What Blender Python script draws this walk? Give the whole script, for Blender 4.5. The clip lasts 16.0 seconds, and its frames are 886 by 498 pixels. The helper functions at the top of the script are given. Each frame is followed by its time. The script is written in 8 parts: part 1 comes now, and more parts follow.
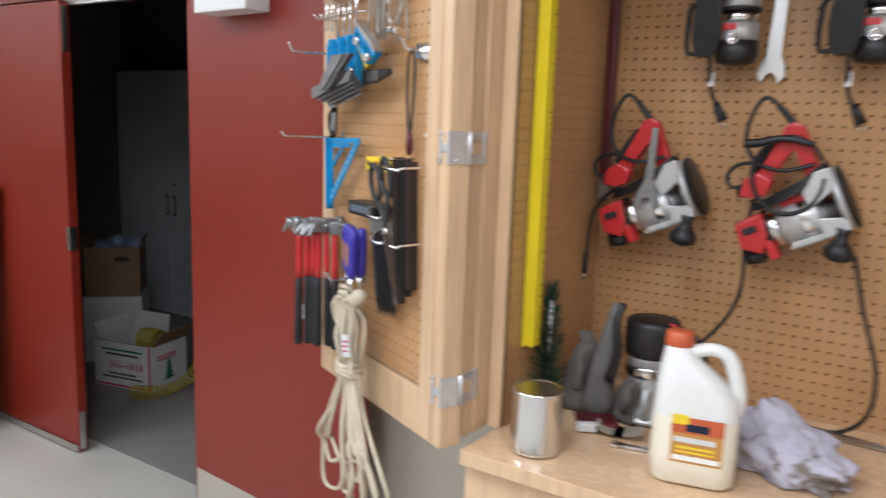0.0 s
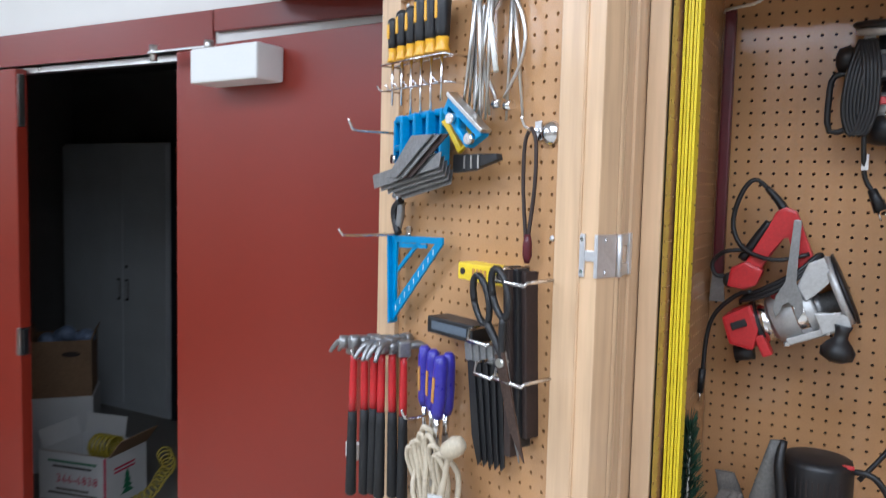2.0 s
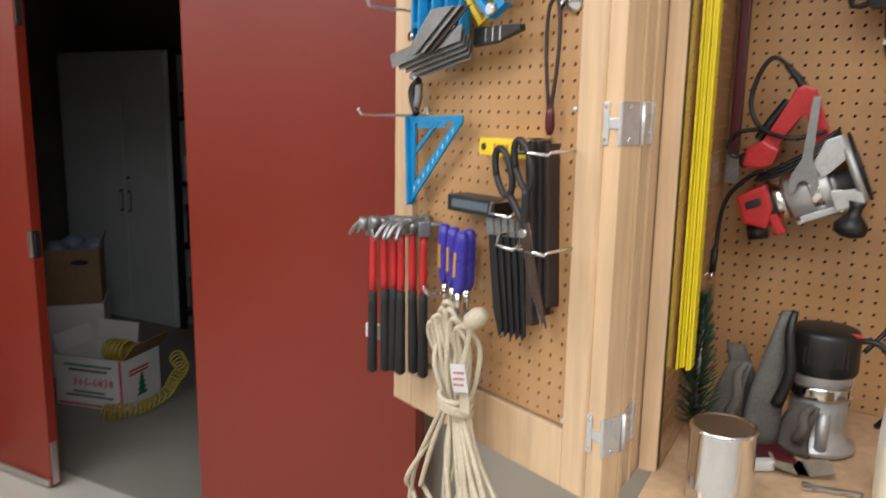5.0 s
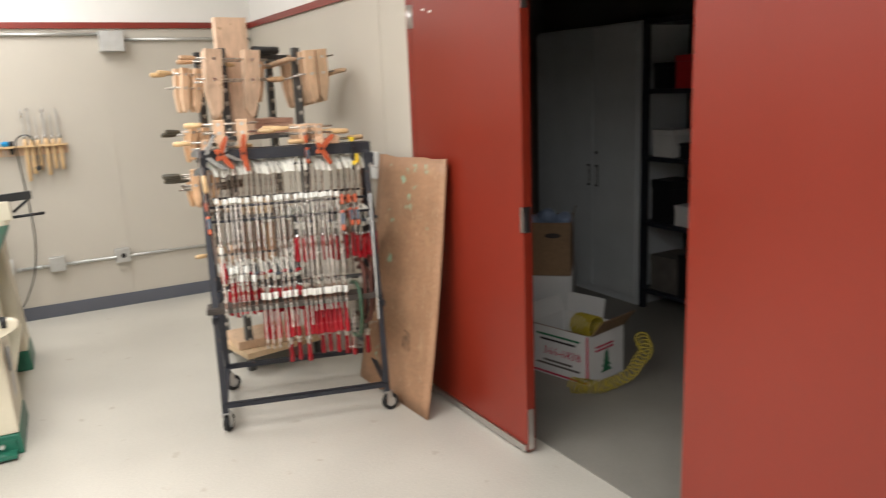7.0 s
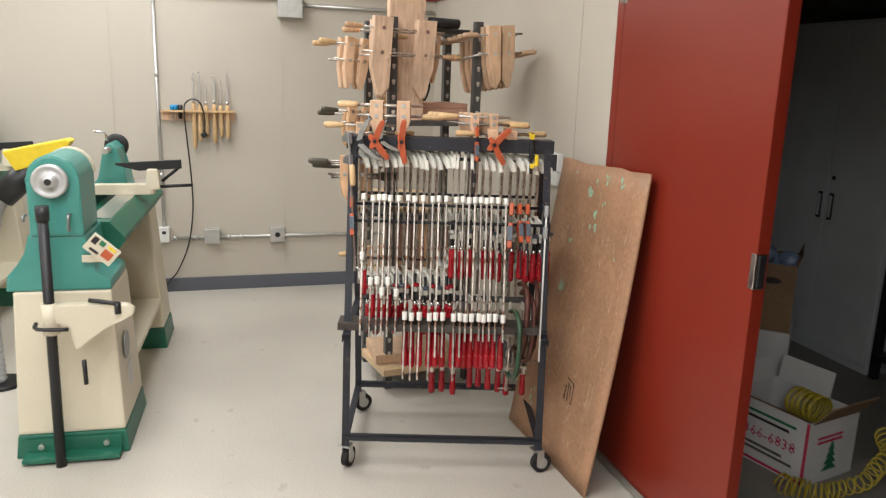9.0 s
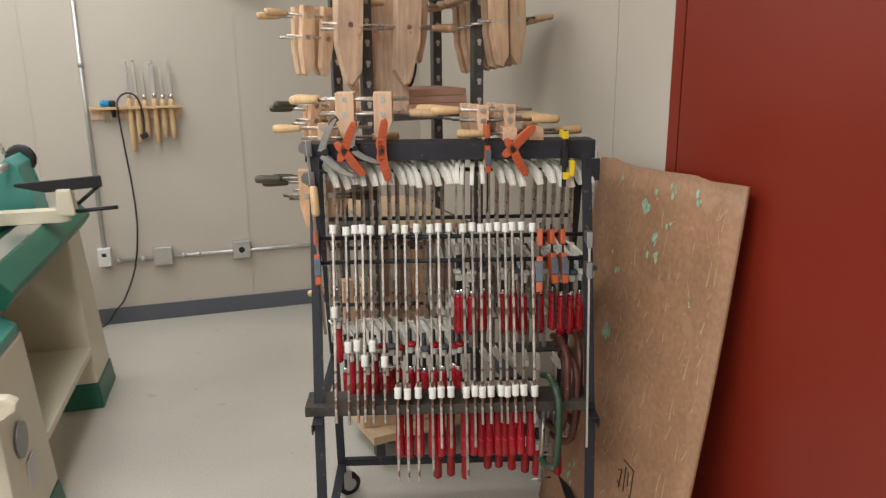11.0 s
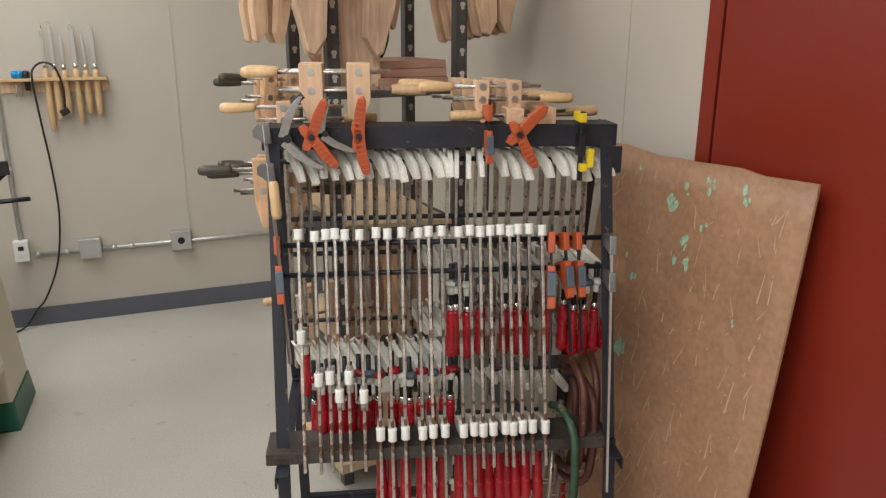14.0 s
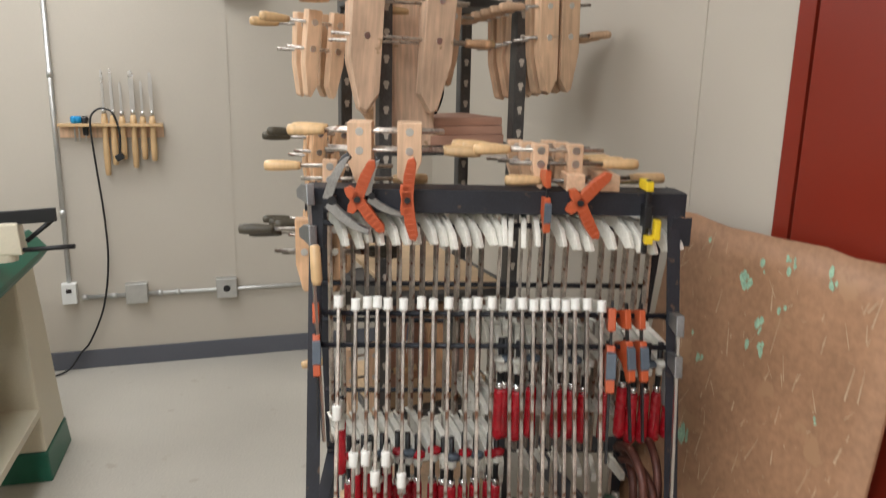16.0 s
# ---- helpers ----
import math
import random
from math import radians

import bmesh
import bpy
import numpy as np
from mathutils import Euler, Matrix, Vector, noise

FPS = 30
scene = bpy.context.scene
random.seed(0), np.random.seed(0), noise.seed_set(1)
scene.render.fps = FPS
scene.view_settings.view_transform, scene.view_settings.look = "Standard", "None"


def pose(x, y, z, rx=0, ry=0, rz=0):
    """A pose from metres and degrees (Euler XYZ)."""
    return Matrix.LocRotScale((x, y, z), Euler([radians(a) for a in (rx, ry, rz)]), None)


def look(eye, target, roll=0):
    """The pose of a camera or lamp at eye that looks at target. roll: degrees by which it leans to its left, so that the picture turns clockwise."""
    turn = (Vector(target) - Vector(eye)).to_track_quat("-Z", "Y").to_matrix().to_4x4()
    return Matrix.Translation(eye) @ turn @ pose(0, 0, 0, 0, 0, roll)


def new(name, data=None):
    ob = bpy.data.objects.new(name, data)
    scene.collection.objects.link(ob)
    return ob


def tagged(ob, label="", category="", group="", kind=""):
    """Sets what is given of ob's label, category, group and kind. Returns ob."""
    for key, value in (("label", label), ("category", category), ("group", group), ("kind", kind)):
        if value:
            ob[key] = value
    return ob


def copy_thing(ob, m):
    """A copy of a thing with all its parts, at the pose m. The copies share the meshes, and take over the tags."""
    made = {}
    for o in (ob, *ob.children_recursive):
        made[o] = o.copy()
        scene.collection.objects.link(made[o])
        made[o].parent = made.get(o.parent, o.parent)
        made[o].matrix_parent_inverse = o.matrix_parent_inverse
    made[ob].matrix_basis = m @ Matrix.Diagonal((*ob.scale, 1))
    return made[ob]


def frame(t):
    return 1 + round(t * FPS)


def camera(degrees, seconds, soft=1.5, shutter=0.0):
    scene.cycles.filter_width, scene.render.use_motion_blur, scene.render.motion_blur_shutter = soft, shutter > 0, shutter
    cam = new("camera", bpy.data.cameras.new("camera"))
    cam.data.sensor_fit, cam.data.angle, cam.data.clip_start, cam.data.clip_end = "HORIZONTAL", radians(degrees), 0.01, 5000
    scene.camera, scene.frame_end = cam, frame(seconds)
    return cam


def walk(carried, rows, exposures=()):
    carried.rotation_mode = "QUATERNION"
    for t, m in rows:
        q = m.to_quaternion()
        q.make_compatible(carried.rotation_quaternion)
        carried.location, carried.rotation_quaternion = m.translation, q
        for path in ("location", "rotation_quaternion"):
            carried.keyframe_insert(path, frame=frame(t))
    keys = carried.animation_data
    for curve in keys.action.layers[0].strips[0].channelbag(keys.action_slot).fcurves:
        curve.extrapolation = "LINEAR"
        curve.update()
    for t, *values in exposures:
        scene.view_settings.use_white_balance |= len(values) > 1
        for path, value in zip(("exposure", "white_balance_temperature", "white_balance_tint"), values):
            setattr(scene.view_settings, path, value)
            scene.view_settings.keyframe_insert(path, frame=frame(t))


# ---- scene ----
cam = camera(60.5, 16.0, soft=1.25, shutter=0.6)
PATH = [
    (0, (0.197, 0.077, 1.648), (-0.881, 1.729, 1.319), 2.0),
    (0.5, (0.034, 0.125, 1.629), (-1.143, 1.711, 1.313), 0.6),
    (1, (-0.089, 0.203, 1.645), (-1.295, 1.771, 1.347), 2.5),
    (1.5, (-0.151, 0.234, 1.664), (-1.25, 1.89, 1.44), 2.6),
    (2, (-0.27, 0.229, 1.691), (-1.224, 1.98, 1.538), 1.4),
    (2.5, (-0.358, 0.222, 1.727), (-1.176, 2.046, 1.645), 2.5),
    (3, (-0.39, 0.219, 1.74), (-1.151, 2.068, 1.678), 4.4),
    (3.2, (-0.382, 0.216, 1.73), (-1.143, 2.064, 1.665), 3.5),
    (5.3, (-0.287, 0.189, 1.605), (-1.291, 1.866, 1.18), 1.1),
    (5.5, (-0.284, 0.207, 1.6), (-1.398, 1.802, 1.138), 2.6),
    (6, (-0.283, 0.191, 1.606), (-1.641, 1.6, 1.195), 0.5),
    (6.5, (-0.402, 0.191, 1.617), (-1.947, 1.388, 1.195), -0.8),
    (7, (-0.601, 0.234, 1.622), (-2.309, 1.184, 1.197), -2.4),
    (7.5, (-0.745, 0.255, 1.616), (-2.513, 1.071, 1.161), -0.6),
    (8, (-0.886, 0.368, 1.617), (-2.737, 0.976, 1.162), 0.5),
    (8.5, (-1.034, 0.457, 1.605), (-2.904, 0.984, 1.131), 0.2),
    (8.7, (-1.132, 0.478, 1.602), (-3.003, 1.027, 1.157), 1.9),
    (10.8, (-2.082, 0.729, 1.617), (-3.946, 1.254, 1.116), -0.0),
    (11, (-2.159, 0.729, 1.617), (-4.006, 1.298, 1.104), -0.6),
    (11.5, (-2.331, 0.793, 1.6), (-4.169, 1.357, 1.047), -0.4),
    (12, (-2.462, 0.841, 1.587), (-4.303, 1.376, 1.014), -0.0),
    (12.5, (-2.541, 0.793, 1.593), (-4.349, 1.451, 1.046), -0.1),
    (13, (-2.581, 0.737, 1.578), (-4.349, 1.474, 1.002), -1.8),
    (13.5, (-2.584, 0.739, 1.583), (-4.356, 1.452, 0.991), -0.1),
    (14, (-2.588, 0.745, 1.59), (-4.37, 1.447, 1.013), 0.2),
    (14.5, (-2.596, 0.743, 1.589), (-4.386, 1.423, 1.01), 0.6),
    (15, (-2.609, 0.76, 1.589), (-4.407, 1.421, 1.014), 0.2),
    (15.5, (-2.634, 0.794, 1.594), (-4.466, 1.374, 1.041), -0.1),
    (16, (-2.716, 0.788, 1.608), (-4.571, 1.379, 1.149), 1.3),
]
EXPOSURES = [(0.0, 0.0, 5700, 10), (1.0, 0.0, 5500, 10), (1.5, 0.02, 5350, 10), (2.0, 0.01, 5300, 10), (3.2, -0.02, 5350, 10), (5.4, -0.05, 6250, 10), (6.0, 0.03, 6200, 10), (6.5, 0.14, 6400, 10), (7.2, 0.42, 6400, 10), (8.7, 0.24, 6350, 10), (10.8, -0.16, 6350, 10), (15.0, -0.19, 6300, 10), (16.0, -0.06, 6250, 10)]
walk(cam, [(t, look(eye, target, roll)) for t, eye, target, roll in PATH], EXPOSURES)

# ---- light ----
world = bpy.data.worlds.new("world")
scene.world = world
world.use_nodes = True
sky = world.node_tree.nodes.new("ShaderNodeTexSky")
sky.sky_type = "NISHITA"
sky.sun_disc = False
sky.sun_elevation, sky.sun_rotation = radians(40), radians(180)
world.node_tree.links.new(sky.outputs[0], world.node_tree.nodes["Background"].inputs[0])
world.node_tree.nodes["Background"].inputs[1].default_value = 0.1
CEILING = 3.1


def ceiling_lamp(x, y, sx, sy, watts, colour=(1.0, 0.99, 0.98)):
    light = bpy.data.lights.new("ceiling_panel_light", "AREA")
    light.shape, light.size, light.size_y, light.energy, light.color = "RECTANGLE", sx, sy, watts, colour
    new("ceiling_panel_light", light).matrix_world = pose(x, y, CEILING - 0.06)


LAMPS = [(-5.7, 0.0, 42), (-5.7, -2.4, 48), (-2.9, 0.0, 56), (-2.9, -2.4, 36), (-0.4, 0.0, 42), (-0.4, -2.4, 64), (2.0, -1.4, 62)]
for lx, ly, watts in LAMPS:
    ceiling_lamp(lx, ly, 1.6, 0.9, watts)

# ---- materials ----
def material(name, base, rough=0.5, metal=0.0, bump=0.0, bump_scale=200.0, vary=0.08, vary_scale=3.0, grain=None,
             second=None, spot_scale=0.0, spot_colour=(0, 0, 0), spot_cut=0.7, coat=0.0, island=0.0, rough_vary=0.1):
    """A surface of one colour, uneven at a large and a small scale; grain stretches the fine one; spots are chips and stains."""
    m = bpy.data.materials.new(name)
    m.use_nodes = True
    n, link = m.node_tree.nodes, m.node_tree.links.new
    b = n["Principled BSDF"]
    tex = n.new("ShaderNodeTexCoord")
    big, fine = n.new("ShaderNodeTexNoise"), n.new("ShaderNodeTexNoise")
    big.inputs["Scale"].default_value, big.inputs["Detail"].default_value = vary_scale, 4
    fine.inputs["Scale"].default_value, fine.inputs["Detail"].default_value = bump_scale, 3
    link(tex.outputs["Object"], big.inputs["Vector"])
    if grain:
        stretch = n.new("ShaderNodeMapping")
        stretch.inputs["Scale"].default_value = grain
        link(tex.outputs["Object"], stretch.inputs["Vector"])
        link(stretch.outputs[0], fine.inputs["Vector"])
    else:
        link(tex.outputs["Object"], fine.inputs["Vector"])
    dark = second or [c * (1 - 2.2 * vary) for c in base]
    mix = n.new("ShaderNodeMix")
    mix.data_type = "RGBA"
    mix.inputs["A"].default_value = (*dark, 1)
    mix.inputs["B"].default_value = (*[min(1, c * (1 + vary)) for c in base], 1)
    add = n.new("ShaderNodeMath")
    add.operation = "MULTIPLY_ADD"
    add.inputs[1].default_value = 0.5
    half = n.new("ShaderNodeMath")
    half.operation = "MULTIPLY"
    half.inputs[1].default_value = 0.5
    link(fine.outputs[0], half.inputs[0])
    link(big.outputs[0], add.inputs[0])
    link(half.outputs[0], add.inputs[2])
    steep = n.new("ShaderNodeMapRange")
    steep.inputs["From Min"].default_value, steep.inputs["From Max"].default_value = 0.36, 0.64
    link(add.outputs[0], steep.inputs["Value"])
    link(steep.outputs[0], mix.inputs["Factor"])
    colour = mix.outputs["Result"]
    if spot_scale:
        spots, cut, over = n.new("ShaderNodeTexNoise"), n.new("ShaderNodeMapRange"), n.new("ShaderNodeMix")
        spots.inputs["Scale"].default_value, spots.inputs["Detail"].default_value = spot_scale, 6
        cut.inputs["From Min"].default_value, cut.inputs["From Max"].default_value = spot_cut, spot_cut + 0.04
        over.data_type = "RGBA"
        over.inputs["B"].default_value = (*spot_colour, 1)
        link(tex.outputs["Object"], spots.inputs["Vector"])
        link(spots.outputs[0], cut.inputs["Value"])
        link(cut.outputs[0], over.inputs["Factor"])
        link(colour, over.inputs["A"])
        colour = over.outputs["Result"]
    if island:
        info, hue = n.new("ShaderNodeObjectInfo"), n.new("ShaderNodeHueSaturation")
        span = n.new("ShaderNodeMapRange")
        span.inputs["To Min"].default_value, span.inputs["To Max"].default_value = 1 - island, 1 + island
        link(info.outputs["Random"], span.inputs["Value"])
        link(span.outputs[0], hue.inputs["Value"])
        link(colour, hue.inputs["Color"])
        colour = hue.outputs["Color"]
    link(colour, b.inputs["Base Color"])
    rr = n.new("ShaderNodeMapRange")
    rr.inputs["To Min"].default_value, rr.inputs["To Max"].default_value = max(0.02, rough - rough_vary), min(1, rough + rough_vary)
    link(big.outputs[0], rr.inputs["Value"])
    link(rr.outputs[0], b.inputs["Roughness"])
    b.inputs["Metallic"].default_value = metal
    b.inputs["Coat Weight"].default_value = coat
    b.inputs["Coat Roughness"].default_value = 0.25
    if bump:
        bp = n.new("ShaderNodeBump")
        bp.inputs["Strength"].default_value, bp.inputs["Distance"].default_value = bump, 0.002
        link(fine.outputs[0], bp.inputs["Height"])
        link(bp.outputs[0], b.inputs["Normal"])
    return m


M_BEIGE = material("beige_wall_paint", (0.50, 0.455, 0.385), 0.55, bump=0.12, bump_scale=350, vary=0.03, vary_scale=1.5)
M_WHITE = material("white_wall_paint", (0.8, 0.78, 0.74), 0.6, bump=0.1, bump_scale=300, vary=0.02)
M_CEIL = material("ceiling_tile", (0.78, 0.77, 0.74), 0.9, bump=0.3, bump_scale=500, vary=0.03)
M_RED = material("dark_red_door_paint", (0.205, 0.0205, 0.0095), 0.33, bump=0.08, bump_scale=400, vary=0.05, vary_scale=1.2)
M_FLOOR = material("sealed_concrete", (0.50, 0.47, 0.41), 0.38, bump=0.05, bump_scale=120, vary=0.07, vary_scale=1.3, spot_scale=9, spot_colour=(0.42, 0.38, 0.32), spot_cut=0.66)
M_SLATE = material("slate_vinyl_base", (0.10, 0.105, 0.125), 0.5, vary=0.06)
M_STEEL = material("brushed_steel", (0.62, 0.61, 0.59), 0.3, 1.0, bump=0.1, bump_scale=300, vary=0.05)
M_CHROME = material("bright_chrome", (0.75, 0.75, 0.76), 0.14, 1.0, vary=0.03, rough_vary=0.05)
M_GALV = material("galvanised_conduit", (0.60, 0.60, 0.58), 0.42, 0.85, vary=0.06, vary_scale=20)
M_BLACK = material("black_plastic", (0.011, 0.011, 0.012), 0.45, vary=0.1, bump=0.1)
M_MAPLE = material("clear_finished_maple", (0.635, 0.435, 0.258), 0.22, bump=0.06, bump_scale=9, grain=(7, 7, 0.5), vary=0.08, vary_scale=2.2, coat=0.4)
M_RACK = material("dark_steel_angle", (0.021, 0.023, 0.031), 0.5, 0.15, vary=0.15, vary_scale=14, spot_scale=30, spot_colour=(0.12, 0.075, 0.05), spot_cut=0.66)


# ---- shaping ----
def box(bm, size, at=(0, 0, 0), turn=None, bevel=0.0, mat=0):
    m = Matrix.Translation(at) @ (turn.to_4x4() if turn else Matrix.Identity(4)) @ Matrix.Diagonal((*size, 1))
    out = bmesh.ops.create_cube(bm, size=1, matrix=m)
    faces = {f for v in out["verts"] for f in v.link_faces}
    for f in faces:
        f.material_index = mat
    if bevel:
        edges = {e for v in out["verts"] for e in v.link_edges}
        bmesh.ops.bevel(bm, geom=list(edges), offset=bevel, segments=2, affect="EDGES", profile=0.6)
    return out["verts"]


def span(bm, a, b, bevel=0.0):
    """A box from one corner to the other."""
    box(bm, [abs(q - p) for p, q in zip(a, b)], [(p + q) / 2 for p, q in zip(a, b)], bevel=bevel)


def rod(bm, a, b, r, r2=None, seg=10):
    a, b = Vector(a), Vector(b)
    d = b - a
    m = Matrix.Translation((a + b) / 2) @ d.to_track_quat("Z", "Y").to_matrix().to_4x4()
    out = bmesh.ops.create_cone(bm, cap_ends=True, segments=seg, radius1=r, radius2=r if r2 is None else r2, depth=d.length, matrix=m)
    for f in {f for v in out["verts"] for f in v.link_faces}:
        f.smooth = len(f.verts) == 4
    return out["verts"]


def ball(bm, at, r, seg=12):
    r = (r, r, r) if not isinstance(r, (tuple, list)) else r
    out = bmesh.ops.create_uvsphere(bm, u_segments=seg, v_segments=max(6, seg // 2 + 2), radius=1, matrix=Matrix.Translation(at) @ Matrix.Diagonal((*r, 1)))
    for f in {f for v in out["verts"] for f in v.link_faces}:
        f.smooth = True


def lathe(bm, profile, m=None, seg=20):
    """Turns a profile of (radius, height) round z; m lays it into place."""
    rings = []
    m = m or Matrix.Identity(4)
    for r, z in profile:
        rings.append([bm.verts.new(m @ Vector((r * math.cos(2 * math.pi * k / seg), r * math.sin(2 * math.pi * k / seg), z))) for k in range(seg)])
    for p, q in zip(rings, rings[1:]):
        for k in range(seg):
            bm.faces.new((p[k], p[(k + 1) % seg], q[(k + 1) % seg], q[k])).smooth = True
    if profile[0][0] > 1e-4:
        bm.faces.new(list(reversed(rings[0])))
    if profile[-1][0] > 1e-4:
        bm.faces.new(rings[-1])


def slab(bm, outline, depth, m=None, bevel=0.0):
    """An outline in x and y, raised to a depth along z; m lays it into place."""
    m = m or Matrix.Identity(4)
    low = [bm.verts.new(m @ Vector((x, y, 0))) for x, y in outline]
    top = [bm.verts.new(m @ Vector((x, y, depth))) for x, y in outline]
    k = len(outline)
    faces = [bm.faces.new(list(reversed(low))), bm.faces.new(top)]
    faces += [bm.faces.new((low[i], low[(i + 1) % k], top[(i + 1) % k], top[i])) for i in range(k)]
    if bevel:
        bmesh.ops.bevel(bm, geom=list({e for f in faces for e in f.edges}), offset=bevel, segments=2, affect="EDGES", profile=0.6)


def tube(bm, points, r, seg=8, smooth=3, taper=None):
    """A round cord along a line of points, softened between them."""
    pts = [Vector(p) for p in points]
    if smooth > 1 and len(pts) > 2:
        fine = []
        for i in range(len(pts) - 1):
            p0, p1, p2, p3 = pts[max(i - 1, 0)], pts[i], pts[i + 1], pts[min(i + 2, len(pts) - 1)]
            for s in range(smooth):
                t = s / smooth
                fine.append(0.5 * (2 * p1 + (p2 - p0) * t + (2 * p0 - 5 * p1 + 4 * p2 - p3) * t * t + (3 * p1 - p0 - 3 * p2 + p3) * t ** 3))
        pts = fine + [pts[-1]]
    rings, side = [], None
    for i, p in enumerate(pts):
        d = (pts[min(i + 1, len(pts) - 1)] - pts[max(i - 1, 0)]).normalized()
        if side is None:
            side = d.orthogonal().normalized()
        side = (side - d * side.dot(d)).normalized()
        up = d.cross(side)
        rr = r if taper is None else r + (taper - r) * i / (len(pts) - 1)
        rings.append([bm.verts.new(p + rr * (math.cos(2 * math.pi * k / seg) * side + math.sin(2 * math.pi * k / seg) * up)) for k in range(seg)])
    for a, b in zip(rings, rings[1:]):
        for k in range(seg):
            bm.faces.new((a[k], a[(k + 1) % seg], b[(k + 1) % seg], b[k])).smooth = True
    bm.faces.new(list(reversed(rings[0]))), bm.faces.new(rings[-1])


def mesh_of(name, bm):
    me = bpy.data.meshes.new(name)
    bmesh.ops.recalc_face_normals(bm, faces=bm.faces)
    bm.to_mesh(me)
    bm.free()
    return me


def part(name, bm, mat, parent=None, label=""):
    """Links a bmesh as one mesh object under a thing or under a part."""
    me = mesh_of(name, bm)
    for one in (mat if isinstance(mat, (list, tuple)) else [mat]):
        me.materials.append(one)
    ob = new(name, me)
    if parent:
        ob.parent = parent
    return tagged(ob, label)


def thing(name, m, label, category, group="", kind=""):
    """An empty at a thing's base, to hold its parts."""
    ob = new(name)
    ob.empty_display_size = 0.05
    ob.matrix_basis = m
    return tagged(ob, label, category, group, kind)


def structure(name, bm, mat, label, category=""):
    return tagged(part(name, bm, mat), label, category or name.split("_")[0], kind="structure")


def bm_new():
    return bmesh.new()


def rounded(w, h, r, n=5):
    """A rectangle round its middle with rounded corners."""
    out = []
    for cx, cy, a0 in ((w / 2 - r, h / 2 - r, 0), (-w / 2 + r, h / 2 - r, 90), (-w / 2 + r, -h / 2 + r, 180), (w / 2 - r, -h / 2 + r, 270)):
        out += [(cx + r * math.cos(radians(a0 + 90 * k / n)), cy + r * math.sin(radians(a0 + 90 * k / n))) for k in range(n + 1)]
    return out


X_SIDE = Matrix(((0, 0, 1, 0), (1, 0, 0, 0), (0, 1, 0, 0), (0, 0, 0, 1)))  # outline in y and z, raised along x

# ---- the room ----
WALL_Y, WALL_X = 2.06, -6.95
OPEN_L, OPEN_R, HEAD = -4.09, -2.17, 2.13
TRIM_Z = 2.125

bm = bm_new()
span(bm, (-7.2, -4.6, -0.12), (3.3, 4.7, 0))
structure("floor", bm, M_FLOOR, "pale sealed concrete workshop floor, lightly scuffed", "floor")
bm = bm_new()
span(bm, (-7.2, -4.6, CEILING), (3.3, 4.7, CEILING + 0.12))
structure("ceiling", bm, M_CEIL, "plain white ceiling of the workshop", "ceiling")


def two_tone_wall(name, pieces, label):
    """Pieces of wall from corner to corner, beige below the trim and white above it."""
    bm = bm_new()
    for a, b in pieces:
        if a[2] < TRIM_Z:
            span(bm, a, (b[0], b[1], min(b[2], TRIM_Z)))
        if b[2] > TRIM_Z:
            n = len(bm.faces)
            span(bm, (a[0], a[1], max(a[2], TRIM_Z)), b)
            for f in list(bm.faces)[n:]:
                f.material_index = 1
    return structure(name, bm, [M_BEIGE, M_WHITE], label, "wall")


two_tone_wall("wall_west", [((WALL_X - 0.15, -4.6, 0), (WALL_X, WALL_Y + 0.15, CEILING))], "beige painted panel wall, white above a dark red trim")
two_tone_wall("wall_north", [((WALL_X, WALL_Y, 0), (OPEN_L, WALL_Y + 0.15, CEILING)), ((OPEN_R, WALL_Y, 0), (3.3, WALL_Y + 0.15, CEILING)),
                             ((OPEN_L, WALL_Y, HEAD), (OPEN_R, WALL_Y + 0.15, CEILING))], "beige painted wall with a storeroom doorway, white above")
two_tone_wall("wall_south", [((-7.2, -4.75, 0), (3.3, -4.6, CEILING))], "plain beige wall, white above, closing the workshop")
two_tone_wall("wall_east", [((3.3, -4.75, 0), (3.45, WALL_Y + 0.15, CEILING))], "plain beige wall, white above, closing the workshop")

bm = bm_new()
span(bm, (WALL_X, -4.6, TRIM_Z), (WALL_X + 0.02, WALL_Y, TRIM_Z + 0.045), 0.003)
structure("trim_west", bm, M_RED, "narrow dark red painted wall trim", "trim")
bm = bm_new()
span(bm, (WALL_X + 0.02, WALL_Y - 0.02, TRIM_Z), (OPEN_L - 0.06, WALL_Y, TRIM_Z + 0.045), 0.003)
structure("trim_north", bm, M_RED, "narrow dark red painted wall trim", "trim")
bm = bm_new()
span(bm, (OPEN_R + 0.06, WALL_Y - 0.02, 2.18), (3.3, WALL_Y, 2.25), 0.003)
structure("trim_north_east", bm, M_RED, "narrow dark red painted wall trim", "trim")
bm = bm_new()
span(bm, (WALL_X, -4.6, 0), (WALL_X + 0.012, WALL_Y - 0.012, 0.1), 0.003)
structure("baseboard_west", bm, M_SLATE, "slate grey vinyl cove base along the wall", "baseboard")
bm = bm_new()
span(bm, (WALL_X, WALL_Y - 0.012, 0), (OPEN_L - 0.06, WALL_Y, 0.1), 0.003)
structure("baseboard_north", bm, M_SLATE, "slate grey vinyl cove base along the wall", "baseboard")
for jx in (0.93, -0.2, -1.42, -2.64, -3.86):
    bm = bm_new()
    span(bm, (WALL_X, jx - 0.004, 0.1), (WALL_X + 0.003, jx + 0.004, TRIM_Z))
    structure("panel_joint_strip", bm, M_BEIGE, "thin joint strip between the wall panels", "trim")
bm = bm_new()
span(bm, (-4.49, WALL_Y - 0.003, 0.1), (-4.482, WALL_Y, TRIM_Z))
